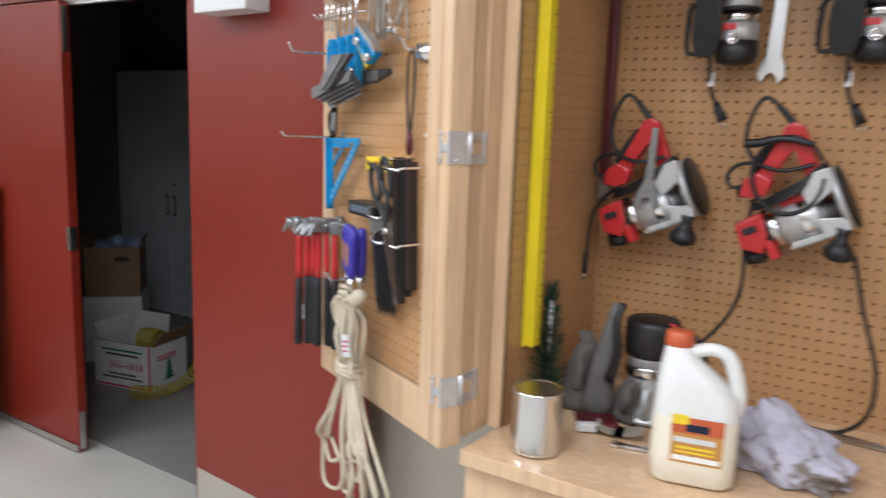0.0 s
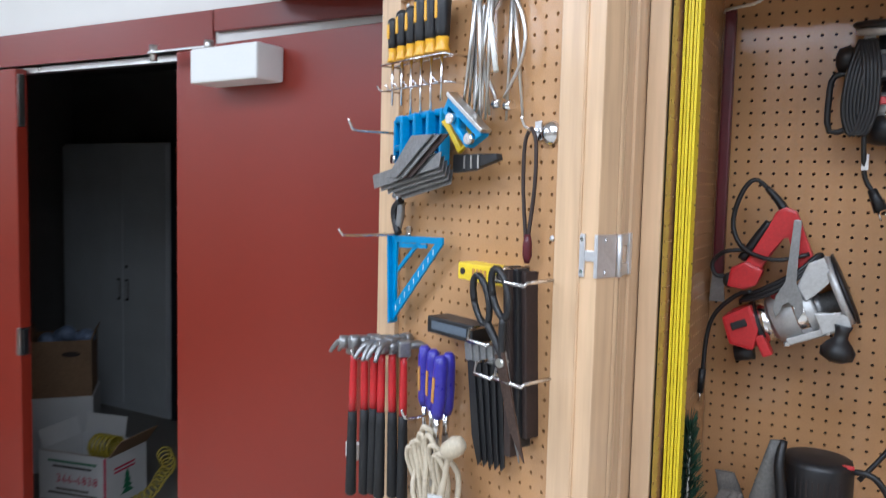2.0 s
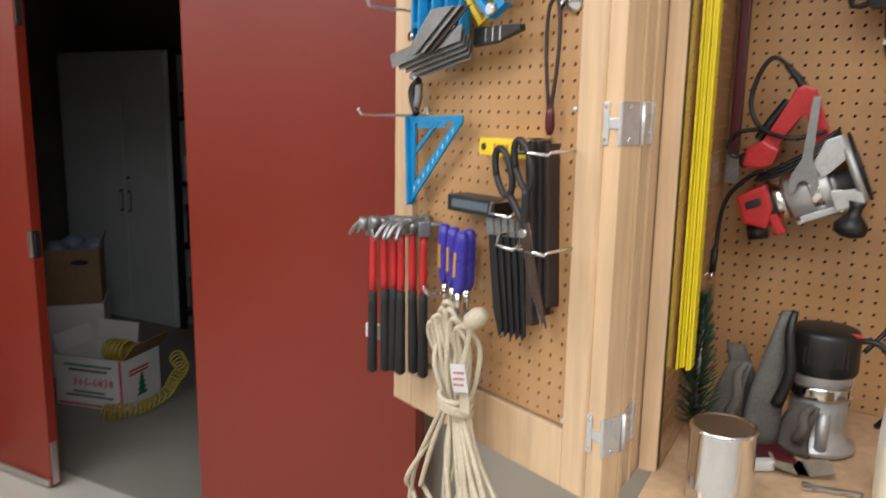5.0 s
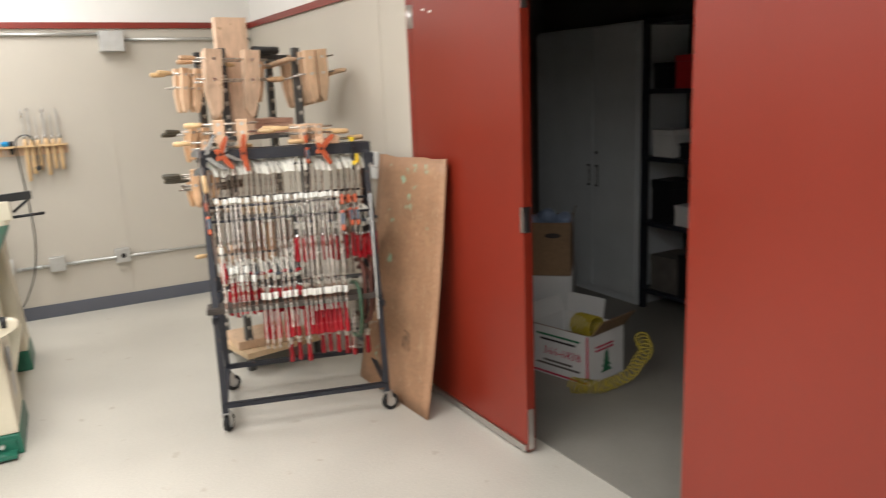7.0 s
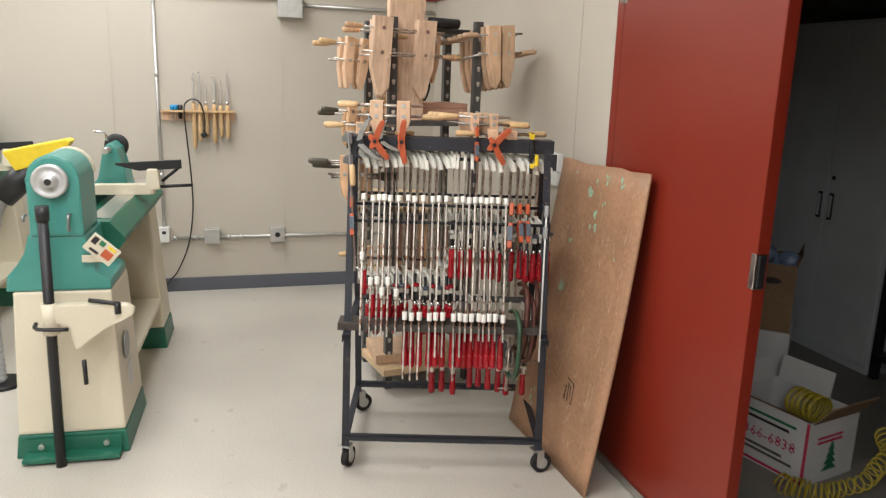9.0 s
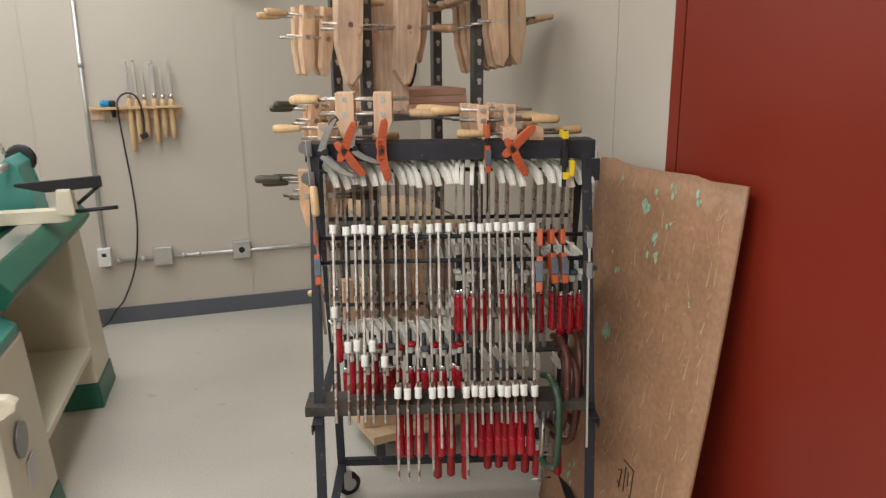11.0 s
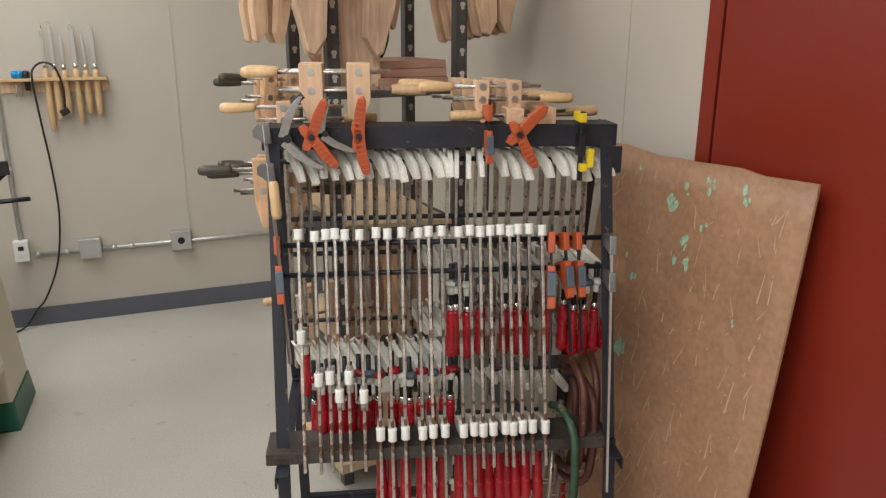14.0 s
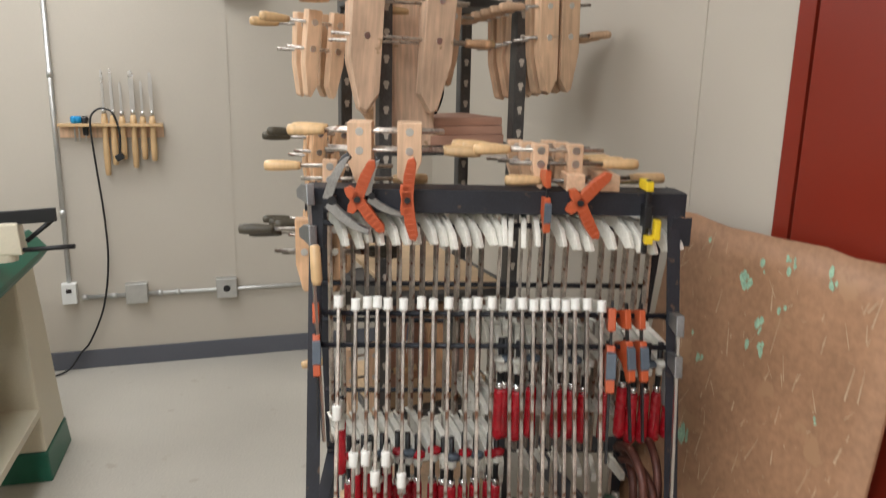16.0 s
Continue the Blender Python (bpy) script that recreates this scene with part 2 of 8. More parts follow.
structure("panel_joint_strip", bm, M_BEIGE, "thin joint strip between the wall panels", "trim")

# door frame, red
bm = bm_new()
span(bm, (OPEN_L - 0.05, WALL_Y - 0.015, 0), (OPEN_L, WALL_Y + 0.165, HEAD))
span(bm, (OPEN_R, WALL_Y - 0.015, 0), (OPEN_R + 0.05, WALL_Y + 0.165, HEAD))
span(bm, (OPEN_L - 0.05, WALL_Y - 0.015, HEAD), (OPEN_R + 0.05, WALL_Y + 0.165, HEAD + 0.12))
structure("door_frame", bm, M_RED, "dark red painted steel frame of a double doorway", "door frame")

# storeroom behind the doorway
# wall and floor colours are darkened to stand in for the storeroom's missing light
M_STOREWALL = material("shade_darkened_wall", (0.22, 0.21, 0.19), 0.8, bump=0.2, bump_scale=90, vary=0.1, vary_scale=2)
M_STOREFLOOR = material("shade_darkened_concrete", (0.24, 0.225, 0.195), 0.5, vary=0.1, vary_scale=2.5)
# thin overlay on the room floor; its dark colour is painted shade
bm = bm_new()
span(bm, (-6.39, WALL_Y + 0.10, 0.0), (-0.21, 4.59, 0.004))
structure("floor_storeroom", bm, M_STOREFLOOR, "thin sheet over the storeroom floor, its colour darkened to stand in for shade", "floor")
# added low ceiling, dark so that less light bounces around inside
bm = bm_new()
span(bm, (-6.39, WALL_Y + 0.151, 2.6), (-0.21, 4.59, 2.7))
structure("ceiling_storeroom", bm, M_STOREWALL, "low ceiling added over the storeroom, coloured dark to keep it dim", "ceiling")
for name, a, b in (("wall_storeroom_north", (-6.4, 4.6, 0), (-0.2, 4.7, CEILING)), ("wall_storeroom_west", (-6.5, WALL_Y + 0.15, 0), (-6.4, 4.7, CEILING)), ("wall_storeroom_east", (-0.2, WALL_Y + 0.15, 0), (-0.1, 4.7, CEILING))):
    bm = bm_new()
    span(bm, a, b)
    structure(name, bm, M_STOREWALL, "plain storeroom wall, its colour darkened to stand in for shade", "wall")

# ---- materials of the things ----
M_HARDBOARD = material("brown_hardboard", (0.37, 0.205, 0.115), 0.5, bump=0.06, bump_scale=60, vary=0.11, vary_scale=4.5, spot_scale=11, spot_colour=(0.385, 0.225, 0.125), spot_cut=0.62)
M_PEG = material("tan_pegboard", (0.47, 0.265, 0.12), 0.17, bump=0.02, bump_scale=400, vary=0.07, vary_scale=6)
# near-black colour, stands in for the shade seen through the peg holes
M_HOLE_SHADE = material("peg_hole_shade", (0.03, 0.017, 0.01), 0.9)
M_REDPLASTIC = material("red_plastic", (0.50, 0.022, 0.025), 0.32, vary=0.08, vary_scale=20)
M_HANDLE_RED = material("red_lacquered_handle", (0.42, 0.012, 0.022), 0.25, vary=0.12, vary_scale=30, island=0.2)
M_CREAM = material("cream_enamel_casting", (0.76, 0.745, 0.67), 0.42, bump=0.15, bump_scale=150, vary=0.07, vary_scale=30, spot_scale=60, spot_colour=(0.30, 0.25, 0.18), spot_cut=0.68, island=0.1)
M_BAR = material("worn_steel_bar", (0.53, 0.48, 0.43), 0.36, 0.85, vary=0.2, vary_scale=25, spot_scale=35, spot_colour=(0.19, 0.10, 0.065), spot_cut=0.6, island=0.32)
M_PRESSED = material("pressed_bright_steel", (0.44, 0.44, 0.44), 0.32, 0.9, vary=0.12, vary_scale=30)
M_TRAY = material("dusty_brown_steel", (0.075, 0.062, 0.053), 0.55, 0.25, vary=0.25, vary_scale=12)
M_AMBER = material("amber_plastic", (0.74, 0.38, 0.015), 0.35, vary=0.05, vary_scale=30)
M_SATIN = material("satin_zinc_plate", (0.72, 0.72, 0.73), 0.42, 0.75, vary=0.05, vary_scale=40)
M_CAP = material("white_plastic_cap", (0.82, 0.82, 0.77), 0.4, vary=0.03, vary_scale=40)
M_ORANGE = material("orange_plastic", (0.50, 0.098, 0.032), 0.4, vary=0.06, vary_scale=30)
M_GREY = material("grey_blue_plastic", (0.10, 0.125, 0.155), 0.45, vary=0.08, vary_scale=30)
M_YELLOW = material("yellow_plastic", (0.80, 0.58, 0.02), 0.4, vary=0.05, vary_scale=30)
M_RULER = material("yellow_rule_paint", (0.83, 0.66, 0.01), 0.42, vary=0.04, vary_scale=20)
M_CAST = material("grey_cast_metal", (0.30, 0.30, 0.30), 0.42, 0.8, vary=0.1, vary_scale=30, bump=0.1)
M_ALU = material("cast_aluminium", (0.54, 0.54, 0.53), 0.42, 0.5, vary=0.06, vary_scale=25, bump=0.1)
M_WOOD = material("pale_hardwood", (0.66, 0.445, 0.285), 0.5, bump=0.1, bump_scale=14, grain=(6, 6, 0.6), vary=0.12, vary_scale=9, island=0.16)
M_WOOD_OLD = material("oiled_worn_hardwood", (0.60, 0.365, 0.205), 0.45, bump=0.1, bump_scale=14, grain=(6, 6, 0.6), vary=0.2, vary_scale=12, island=0.2)
M_WOOD_PALE = material("pale_planed_hardwood", (0.70, 0.49, 0.34), 0.5, bump=0.1, bump_scale=14, grain=(6, 6, 0.6), vary=0.14, vary_scale=8, spot_scale=20, spot_colour=(0.42, 0.27, 0.16), spot_cut=0.66, island=0.08)
M_BEECH = material("turned_beech_handle", (0.64, 0.43, 0.22), 0.4, bump=0.05, bump_scale=20, grain=(5, 5, 0.6), vary=0.09, vary_scale=14, island=0.12)
M_DARKHANDLE = material("dark_stained_handle", (0.07, 0.06, 0.04), 0.5, vary=0.15, vary_scale=20)
M_PLY = material("plywood", (0.56, 0.40, 0.24), 0.55, bump=0.08, bump_scale=10, grain=(6, 0.7, 6), vary=0.09, vary_scale=5, island=0.1)
M_PINKWOOD = material("pink_cedar_board", (0.48, 0.27, 0.19), 0.6, bump=0.1, bump_scale=12, grain=(0.7, 6, 6), vary=0.09, island=0.12)
M_TEAL = material("teal_machine_enamel", (0.06, 0.265, 0.225), 0.33, vary=0.05, vary_scale=5)
M_DKGREEN = material("dark_green_enamel", (0.014, 0.125, 0.077), 0.4, vary=0.1, vary_scale=6)
M_IVORY = material("ivory_machine_enamel", (0.66, 0.60, 0.46), 0.42, vary=0.04, vary_scale=3, bump=0.05)
M_HOSE = material("grey_ribbed_hose", (0.42, 0.42, 0.42), 0.4, vary=0.06)
M_NAVY = material("navy_apron_cloth", (0.012, 0.016, 0.045), 0.9, vary=0.15, vary_scale=12)
M_PAINTCHIP = material("mint_paint_chip", (0.36, 0.56, 0.40), 0.6, vary=0.15, vary_scale=60)
M_SCRATCH = material("pale_scratch", (0.56, 0.42, 0.28), 0.7, vary=0.1)
M_INK = material("dark_ink", (0.03, 0.022, 0.02), 0.8)
M_RUBBER = material("black_rubber", (0.01, 0.01, 0.0105), 0.7, vary=0.15, vary_scale=30)
M_CABGREY = material("grey_steel_cabinet", (0.64, 0.67, 0.68), 0.4, vary=0.05, vary_scale=4)
M_CARD = material("brown_cardboard", (0.23, 0.14, 0.075), 0.8, bump=0.1, bump_scale=80, vary=0.08, vary_scale=6)
M_CARDWHITE = material("white_printed_card", (0.62, 0.615, 0.60), 0.7, vary=0.05, vary_scale=5)
M_PRINTRED = material("red_print", (0.50, 0.03, 0.08), 0.7)
M_PRINTGREEN = material("green_print", (0.02, 0.16, 0.07), 0.7)
M_COIL = material("yellow_air_hose", (0.42, 0.33, 0.035), 0.35, vary=0.08, vary_scale=20)
M_CORD = material("beige_extension_cord", (0.56, 0.48, 0.35), 0.5, vary=0.08, vary_scale=20)
M_BLUE = material("blue_anodised", (0.015, 0.26, 0.55), 0.35, 0.2, vary=0.08, vary_scale=25)
M_BLUEHANDLE = material("blue_violet_plastic", (0.045, 0.035, 0.33), 0.3, vary=0.08, vary_scale=25)
M_DARKWOOD = material("dark_brown_stained_wood", (0.035, 0.02, 0.012), 0.5, bump=0.1, bump_scale=10, grain=(0.7, 6, 6), vary=0.2, vary_scale=5)
M_MAROON = material("maroon_painted_steel", (0.085, 0.008, 0.014), 0.35, vary=0.1, vary_scale=15)
M_LEATHER = material("dark_leather", (0.032, 0.018, 0.014), 0.6, vary=0.15, vary_scale=25)
M_RAG = material("lilac_grey_rag", (0.50, 0.48, 0.56), 0.95, vary=0.12, vary_scale=18, bump=0.4, bump_scale=500, spot_scale=13, spot_colour=(0.20, 0.165, 0.14), spot_cut=0.585)
M_GLUE = material("cream_glue_jug", (0.78, 0.72, 0.58), 0.35, vary=0.03, vary_scale=5)
M_JUGCLEAR = material("milky_jug_plastic", (0.72, 0.71, 0.68), 0.35, vary=0.03, vary_scale=8)
M_GREENBRISTLE = material("green_bristle", (0.012, 0.055, 0.025), 0.8, vary=0.2, vary_scale=40)
M_DUSTYBAG = material("dusty_grey_cloth", (0.125, 0.11, 0.095), 0.9, vary=0.15, vary_scale=14, bump=0.3, bump_scale=300)
M_PLASTICWHITE = material("white_appliance_plastic", (0.74, 0.74, 0.71), 0.4, vary=0.02)
M_KICK = material("satin_kick_plate", (0.62, 0.58, 0.50), 0.38, 0.7, vary=0.04, vary_scale=6)
M_HEATED = material("ochre_print", (0.52, 0.25, 0.06), 0.5)

# ---- the double door and the storeroom ----
def door_leaf(name, m, width, label):
    """A steel-faced leaf, hinge at x = 0, its room face at y = 0."""
    leaf = tagged(thing(name, m, label, "door"), kind="structure")
    bm = bm_new()
    span(bm, (0, 0, 0.012), (width, 0.045, 2.12), 0.003)
    part("leaf_panel", bm, M_RED, leaf)
    return leaf


leaf_l = door_leaf("door_1", pose(-4.07, 2.035, 0), 0.925, "closed dark red painted steel door leaf")
for hz in (0.25, 1.1, 1.95):
    bm = bm_new()
    rod(bm, (-0.006, -0.008, hz - 0.055), (-0.006, -0.008, hz + 0.055), 0.009)
    span(bm, (0, -0.003, hz - 0.055), (0.02, 0, hz + 0.055))
    part("hinge", bm, M_STEEL, leaf_l, "satin steel butt hinge")
bm = bm_new()
span(bm, (0.01, -0.012, 0.012), (0.92, -0.0005, 0.045), 0.002)
part("bottom_sweep", bm, M_STEEL, leaf_l, "bare metal sweep along the foot")
for a, b in ((0.02, 0.21), (1.9, 2.1)):
    bm = bm_new()
    span(bm, (0.925, 0.006, a), (0.929, 0.034, b), 0.001)
    part("flush_bolt", bm, M_STEEL, leaf_l, "steel flush bolt plate on the edge")
bm = bm_new()
span(bm, (0.905, -0.004, 1.0), (0.929, 0.036, 1.11), 0.002)
part("strike_plate", bm, M_CHROME, leaf_l, "bright strike plate on the edge")
bm = bm_new()
span(bm, (0.9292, 0.008, 1.005), (0.934, 0.03, 1.105), 0.002)
part("strike_recess", bm, M_BLACK, leaf_l)
for px in (0.12, 0.19):
    bm = bm_new()
    span(bm, (px, -0.002, 1.99 - px * 0.2), (px + 0.018, 0, 2.0 - px * 0.2))
    part("tape_scrap", bm, M_CAP, leaf_l, "tiny scrap of pale tape")

turn_r = math.degrees(math.atan2(-0.08, 0.91))
leaf_r = door_leaf("door_2", pose(-2.20, 1.97, 0, 0, 0, turn_r), 0.92, "dark red door leaf folded back against the wall")
bm = bm_new()
span(bm, (0.012, -0.0025, 0.02), (0.90, -0.0003, 0.235))
part("kick_plate", bm, M_KICK, leaf_r, "pale satin kick plate along the foot")
bm = bm_new()
span(bm, (0.20, -0.105, 1.985), (0.48, -0.001, 2.085), 0.008)
body = part("door_closer", bm, M_PLASTICWHITE, leaf_r, "off-white door closer box")
bm = bm_new()
box(bm, (0.28, 0.022, 0.008), (0.10, -0.06, 2.098), Matrix.Rotation(0.06, 3, "Z"), 0.002)
part("closer_arm", bm, M_STEEL, body, "flat steel closer arm")
bm = bm_new()
rod(bm, (-0.04, -0.055, 2.075), (-0.04, -0.055, 2.125), 0.012)
rod(bm, (0.23, -0.06, 2.085), (0.23, -0.06, 2.115), 0.014)
part("arm_pivot", bm, M_STEEL, body)
bm = bm_new()
span(bm, (OPEN_L + 0.01, WALL_Y + 0.02, HEAD - 0.025), (OPEN_R - 0.01, WALL_Y + 0.05, HEAD - 0.001), 0.002)
structure("head_stop", bm, M_STEEL, "thin metal stop under the door head", "trim")

# storeroom: steel cabinet
mc = thing("storage_cabinet", pose(-5.45, 3.98, 0), "tall grey steel storage cabinet with two closed doors", "cabinet")
bm = bm_new()
span(bm, (-0.22, 0.02, 0), (0.92, 0.48, 1.98), 0.004)
part("body", bm, M_CABGREY, mc)
for k in (0, 1):
    bm = bm_new()
    span(bm, ((-0.215, 0.462)[k], 0, 0.06), (0.457 + 0.457 * k, 0.019, 1.96), 0.004)
    d = part("door", bm, M_CABGREY, mc)
    bm = bm_new()
    hx = 0.40 if k == 0 else 0.49
    span(bm, (hx, -0.006, 0.83), (hx + 0.035, -0.0005, 0.99), 0.003)
    part("handle_recess", bm, M_BLACK, d, "dark recessed handle frame")
    bm = bm_new()
    span(bm, (hx + 0.007, -0.01, 0.845), (hx + 0.028, -0.0065, 0.975), 0.002)
    part("pull", bm, M_CABGREY, d)
bm = bm_new()
rod(bm, (0.505, -0.008, 1.08), (0.505, 0.0, 1.08), 0.012)
part("lock", bm, M_BLACK, mc, "small round lock")


# storeroom: dark shelving with clutter
sh = thing("storage_shelf", pose(-4.50, 3.99, 0), "dark steel shelving rack in the unlit storeroom", "shelf")
for px in (0, 1.75):
    for py in (0, 0.45):
        bm = bm_new()
        span(bm, (px, py, 0), (px + 0.04, py + 0.04, 2.0), 0.002)
        part("post", bm, M_RACK, sh)
for z in (0.12, 0.6, 1.05, 1.5, 1.95):
    bm = bm_new()
    span(bm, (0, 0, z), (1.79, 0.49, z + 0.03), 0.003)
    part("shelf_board", bm, M_RACK, sh)
rng = random.Random(5)
for z in (0.15, 0.63, 1.08, 1.53):
    x = -4.42
    while x < -3.0:
        w, h, dpt = rng.uniform(0.12, 0.3), rng.uniform(0.1, 0.3), rng.uniform(0.15, 0.3)
        mt, lab = rng.choice([(M_CARD, "brown cardboard carton on the storeroom shelf"), (M_BLACK, "black plastic tool case on the storeroom shelf"), (M_REDPLASTIC, "red plastic tool case on the storeroom shelf"),
                              (M_CARDWHITE, "white carton on the storeroom shelf"), (M_DUSTYBAG, "dusty grey bin on the storeroom shelf")])
        b = thing("storage_box", pose(x + w / 2, 4.02 + dpt / 2, z), lab, "box", "boxes on the storeroom shelf")
        bm = bm_new()
        span(bm, (-w / 2, -dpt / 2, 0), (w / 2, dpt / 2, h * 0.8), 0.004)
        part("body", bm, mt, b)
        bm = bm_new()
        span(bm, (-w / 2 - 0.004, -dpt / 2 - 0.004, h * 0.8), (w / 2 + 0.004, dpt / 2 + 0.004, h), 0.004)
        part("lid", bm, mt, b)
        x += w + rng.uniform(0.02, 0.12)


def carton(name, m, w, d, h, mat, label, flaps=True, wall=0.006):
    """An open box of card with four walls and folded-out flaps."""
    c = thing(name, m, label, "box")
    for a, b in (((-w / 2, -d / 2, 0), (w / 2, -d / 2 + wall, h)), ((-w / 2, d / 2 - wall, 0), (w / 2, d / 2, h)),
                 ((-w / 2, -d / 2 + wall, 0), (-w / 2 + wall, d / 2 - wall, h)), ((w / 2 - wall, -d / 2 + wall, 0), (w / 2, d / 2 - wall, h))):
        bm = bm_new()
        span(bm, a, b)
        part("side", bm, mat, c)
    bm = bm_new()
    span(bm, (-w / 2 + wall, -d / 2 + wall, 0), (w / 2 - wall, d / 2 - wall, 0.006))
    part("bottom", bm, mat, c)
    return c


# lettered box with the hose, boxes stacked behind the closed leaf
TURN_BOX = 13
lb = carton("lettered_box", pose(-3.81, 2.85, 0, 0, 0, TURN_BOX), 0.42, 0.32, 0.283, M_CARDWHITE, "white cardboard box with red and green printing, flaps open")
for at, size, turn, mt in (((-0.02, -0.105, 0.262), (0.36, 0.11, 0.005), (-24, 0, 0), M_CARD), ((0.246, 0.01, 0.325), (0.005, 0.30, 0.12), (0, 38, 0), M_CARD),
                           ((-0.06, 0.172, 0.335), (0.26, 0.005, 0.115), (-10, 0, 0), M_CARDWHITE), ((-0.215, 0, 0.33), (0.10, 0.28, 0.005), (0, 72, 0), M_CARDWHITE)):
    bm = bm_new()
    box(bm, size, at, Euler([radians(v) for v in turn]).to_matrix())
    part("flap", bm, mt, lb)


def letters(text, size, m, mat, parent, name="lettering", squeeze=1.0):
    """Raised lettering in the built-in font, as a mesh."""
    cu = bpy.data.curves.new(name, "FONT")
    cu.body, cu.size, cu.extrude, cu.resolution_u = text, size, 0.0004, 1
    cu.align_x = "CENTER"
    tmp = bpy.data.objects.new(name, cu)
    me = bpy.data.meshes.new_from_object(tmp)
    bpy.data.objects.remove(tmp)
    me.materials.append(mat)
    ob = new(name, me)
    ob.parent = parent
    ob.matrix_basis = m @ Matrix.Diagonal((squeeze, 1, 1, 1))
    return ob


front = pose(0, -0.1615, 0, 90, 0, 0)
letters("366-6838", 0.068, front @ pose(0.03, 0.125, 0), M_PRINTRED, lb)
for z, w, mt in ((0.232, 0.30, M_PRINTGREEN), (0.205, 0.24, M_INK), (0.085, 0.2, M_DUSTYBAG), (0.062, 0.3, M_DUSTYBAG), (0.012, 0.4, M_PRINTRED)):
    bm = bm_new()
    span(bm, (-w / 2, -0.1622, z), (w / 2, -0.1603, z + 0.011))
    part("printed_bar", bm, mt, lb)
bm = bm_new()
for k in range(4):
    slab(bm, [(-0.05 + 0.01 * k, 0.03 * k), (0.05 - 0.01 * k, 0.03 * k), (0, 0.03 * k + 0.045)], 0.001, pose(0.2105, 0.0, 0.05, 90, 0, 90))
part("printed_tree", bm, M_PRINTGREEN, lb, "small green tree printed on the end")
bm = bm_new()
for k in range(2):
    span(bm, (0.2105, -0.10 + 0.0 * k, 0.20 - 0.02 * k), (0.2125, 0.06, 0.21 - 0.02 * k))
part("printed_bar", bm, M_PRINTRED, lb)
bm = bm_new()
span(bm, (0.196, -0.1624, 0.0), (0.2095, -0.1603, 0.28))
part("printed_bar", bm, M_PRINTRED, lb)
bm = bm_new()
pts, turns = [], 24
for k in range(turns * 10):
    a = k / 10 * 2 * math.pi
    s = k / (turns * 10)
    ang = radians(-78 + 150 * s)
    sag = 0.012 * math.sin(11 * s) + 0.01 * math.sin(23 * s + 1)
    base = Vector((-3.60 + (0.13 + sag) * math.cos(ang) + 0.05 * s, 2.87 + (0.23 + sag) * math.sin(ang), 0.042 + 0.22 * max(0, s - 0.45) * 1.6))
    out = Vector((math.cos(ang), math.sin(ang), 0))
    pts.append(base + (0.036 + 0.006 * math.sin(5 * s + 2)) * (math.cos(a) * out + math.sin(a) * Vector((0, 0, 1))))
tube(bm, pts, 0.0042, 6, 1)
tagged(part("coiled_air_hose", bm, M_COIL), "yellow coiled air hose draped over the lettered box", "hose")
bm = bm_new()
pts = [Vector((-3.80 + 0.13 * k / 150, 2.86 + 0.03 * k / 150, 0.265)) + 0.06 * Vector((0.1 * math.sin(k * 0.21), math.cos(k * 0.63), math.sin(k * 0.63) + 0.25)) for k in range(150)]
tube(bm, pts, 0.005, 6, 1)
tagged(part("coiled_air_hose", bm, M_COIL), "yellow coiled air hose lying inside the box", "hose")

c2 = carton("white_box", pose(-4.40, 3.09, 0, 0, 0, 47), 0.36, 0.36, 0.44, M_CARDWHITE, "plain white cardboard box under a brown one")
bm = bm_new()
span(bm, (-0.179, -0.179, 0.425), (0.179, 0.179, 0.4395))
part("lid", bm, M_CARDWHITE, c2)
c3 = carton("brown_box", pose(-4.40, 3.09, 0.4405, 0, 0, 48), 0.34, 0.34, 0.33, M_CARD, "brown cardboard box with a hand hole, open on top")
bm = bm_new()
slab(bm, [(0.045 * math.cos(a) * (1.0 if abs(math.cos(a)) < 0.7 else 1.1), 0.016 * math.sin(a)) for a in [k * math.pi / 8 for k in range(16)]], 0.001, pose(0.06, -0.1702, 0.25, 90, 0, 0))
part("hand_hole", bm, M_INK, c3, "dark oval hand hole")
for sx in (-1, 1):
    bm = bm_new()
    box(bm, (0.006, 0.33, 0.06), (sx * 0.176, 0, 0.354), Matrix.Rotation(radians(18 * sx), 3, "Y"))
    part("flap", bm, M_CARD, c3)
bm = bm_new()
for k in range(5):
    ball(bm, (-4.46 + 0.04 * k, 3.03 + 0.035 * k + 0.03 * (k % 2), 0.745 + 0.02 * (k % 3)), (0.06, 0.05, 0.05), 10)
tagged(part("plastic_bag", bm, material("blue_white_bag", (0.28, 0.36, 0.52), 0.4, vary=0.3, vary_scale=14)), "crumpled blue and white plastic bag in the box", "bag")

# ---- hardboard sheet leaning on the wall ----
hb = thing("hardboard_sheet", pose(-4.44, 1.83, 0), "scuffed brown hardboard sheet leaning against the wall", "board")


def sheet_y(x, z):
    """The sheet leans back and bows a little."""
    return 0.165 * z / 1.26 + 0.012 * math.sin(math.pi * z / 1.26) * (0.4 + x) + 0.05 * (x - 0.73) * (1 - z / 1.26)


bm = bm_new()
NX, NZ = 10, 16
rows = []
for j in range(NZ + 1):
    row = []
    for i in range(NX + 1):
        x, z = 0.735 * i / NX, 1.255 * j / NZ + (0.018 * i / NX if j == NZ else 0)
        if j == NZ:
            z += 0.004 * math.sin(i * 2.1) - (0.008 if 2 < i < 5 else 0)
        row.append([bm.verts.new((x, sheet_y(x, z) + dy, z)) for dy in (0, 0.006)])
    rows.append(row)
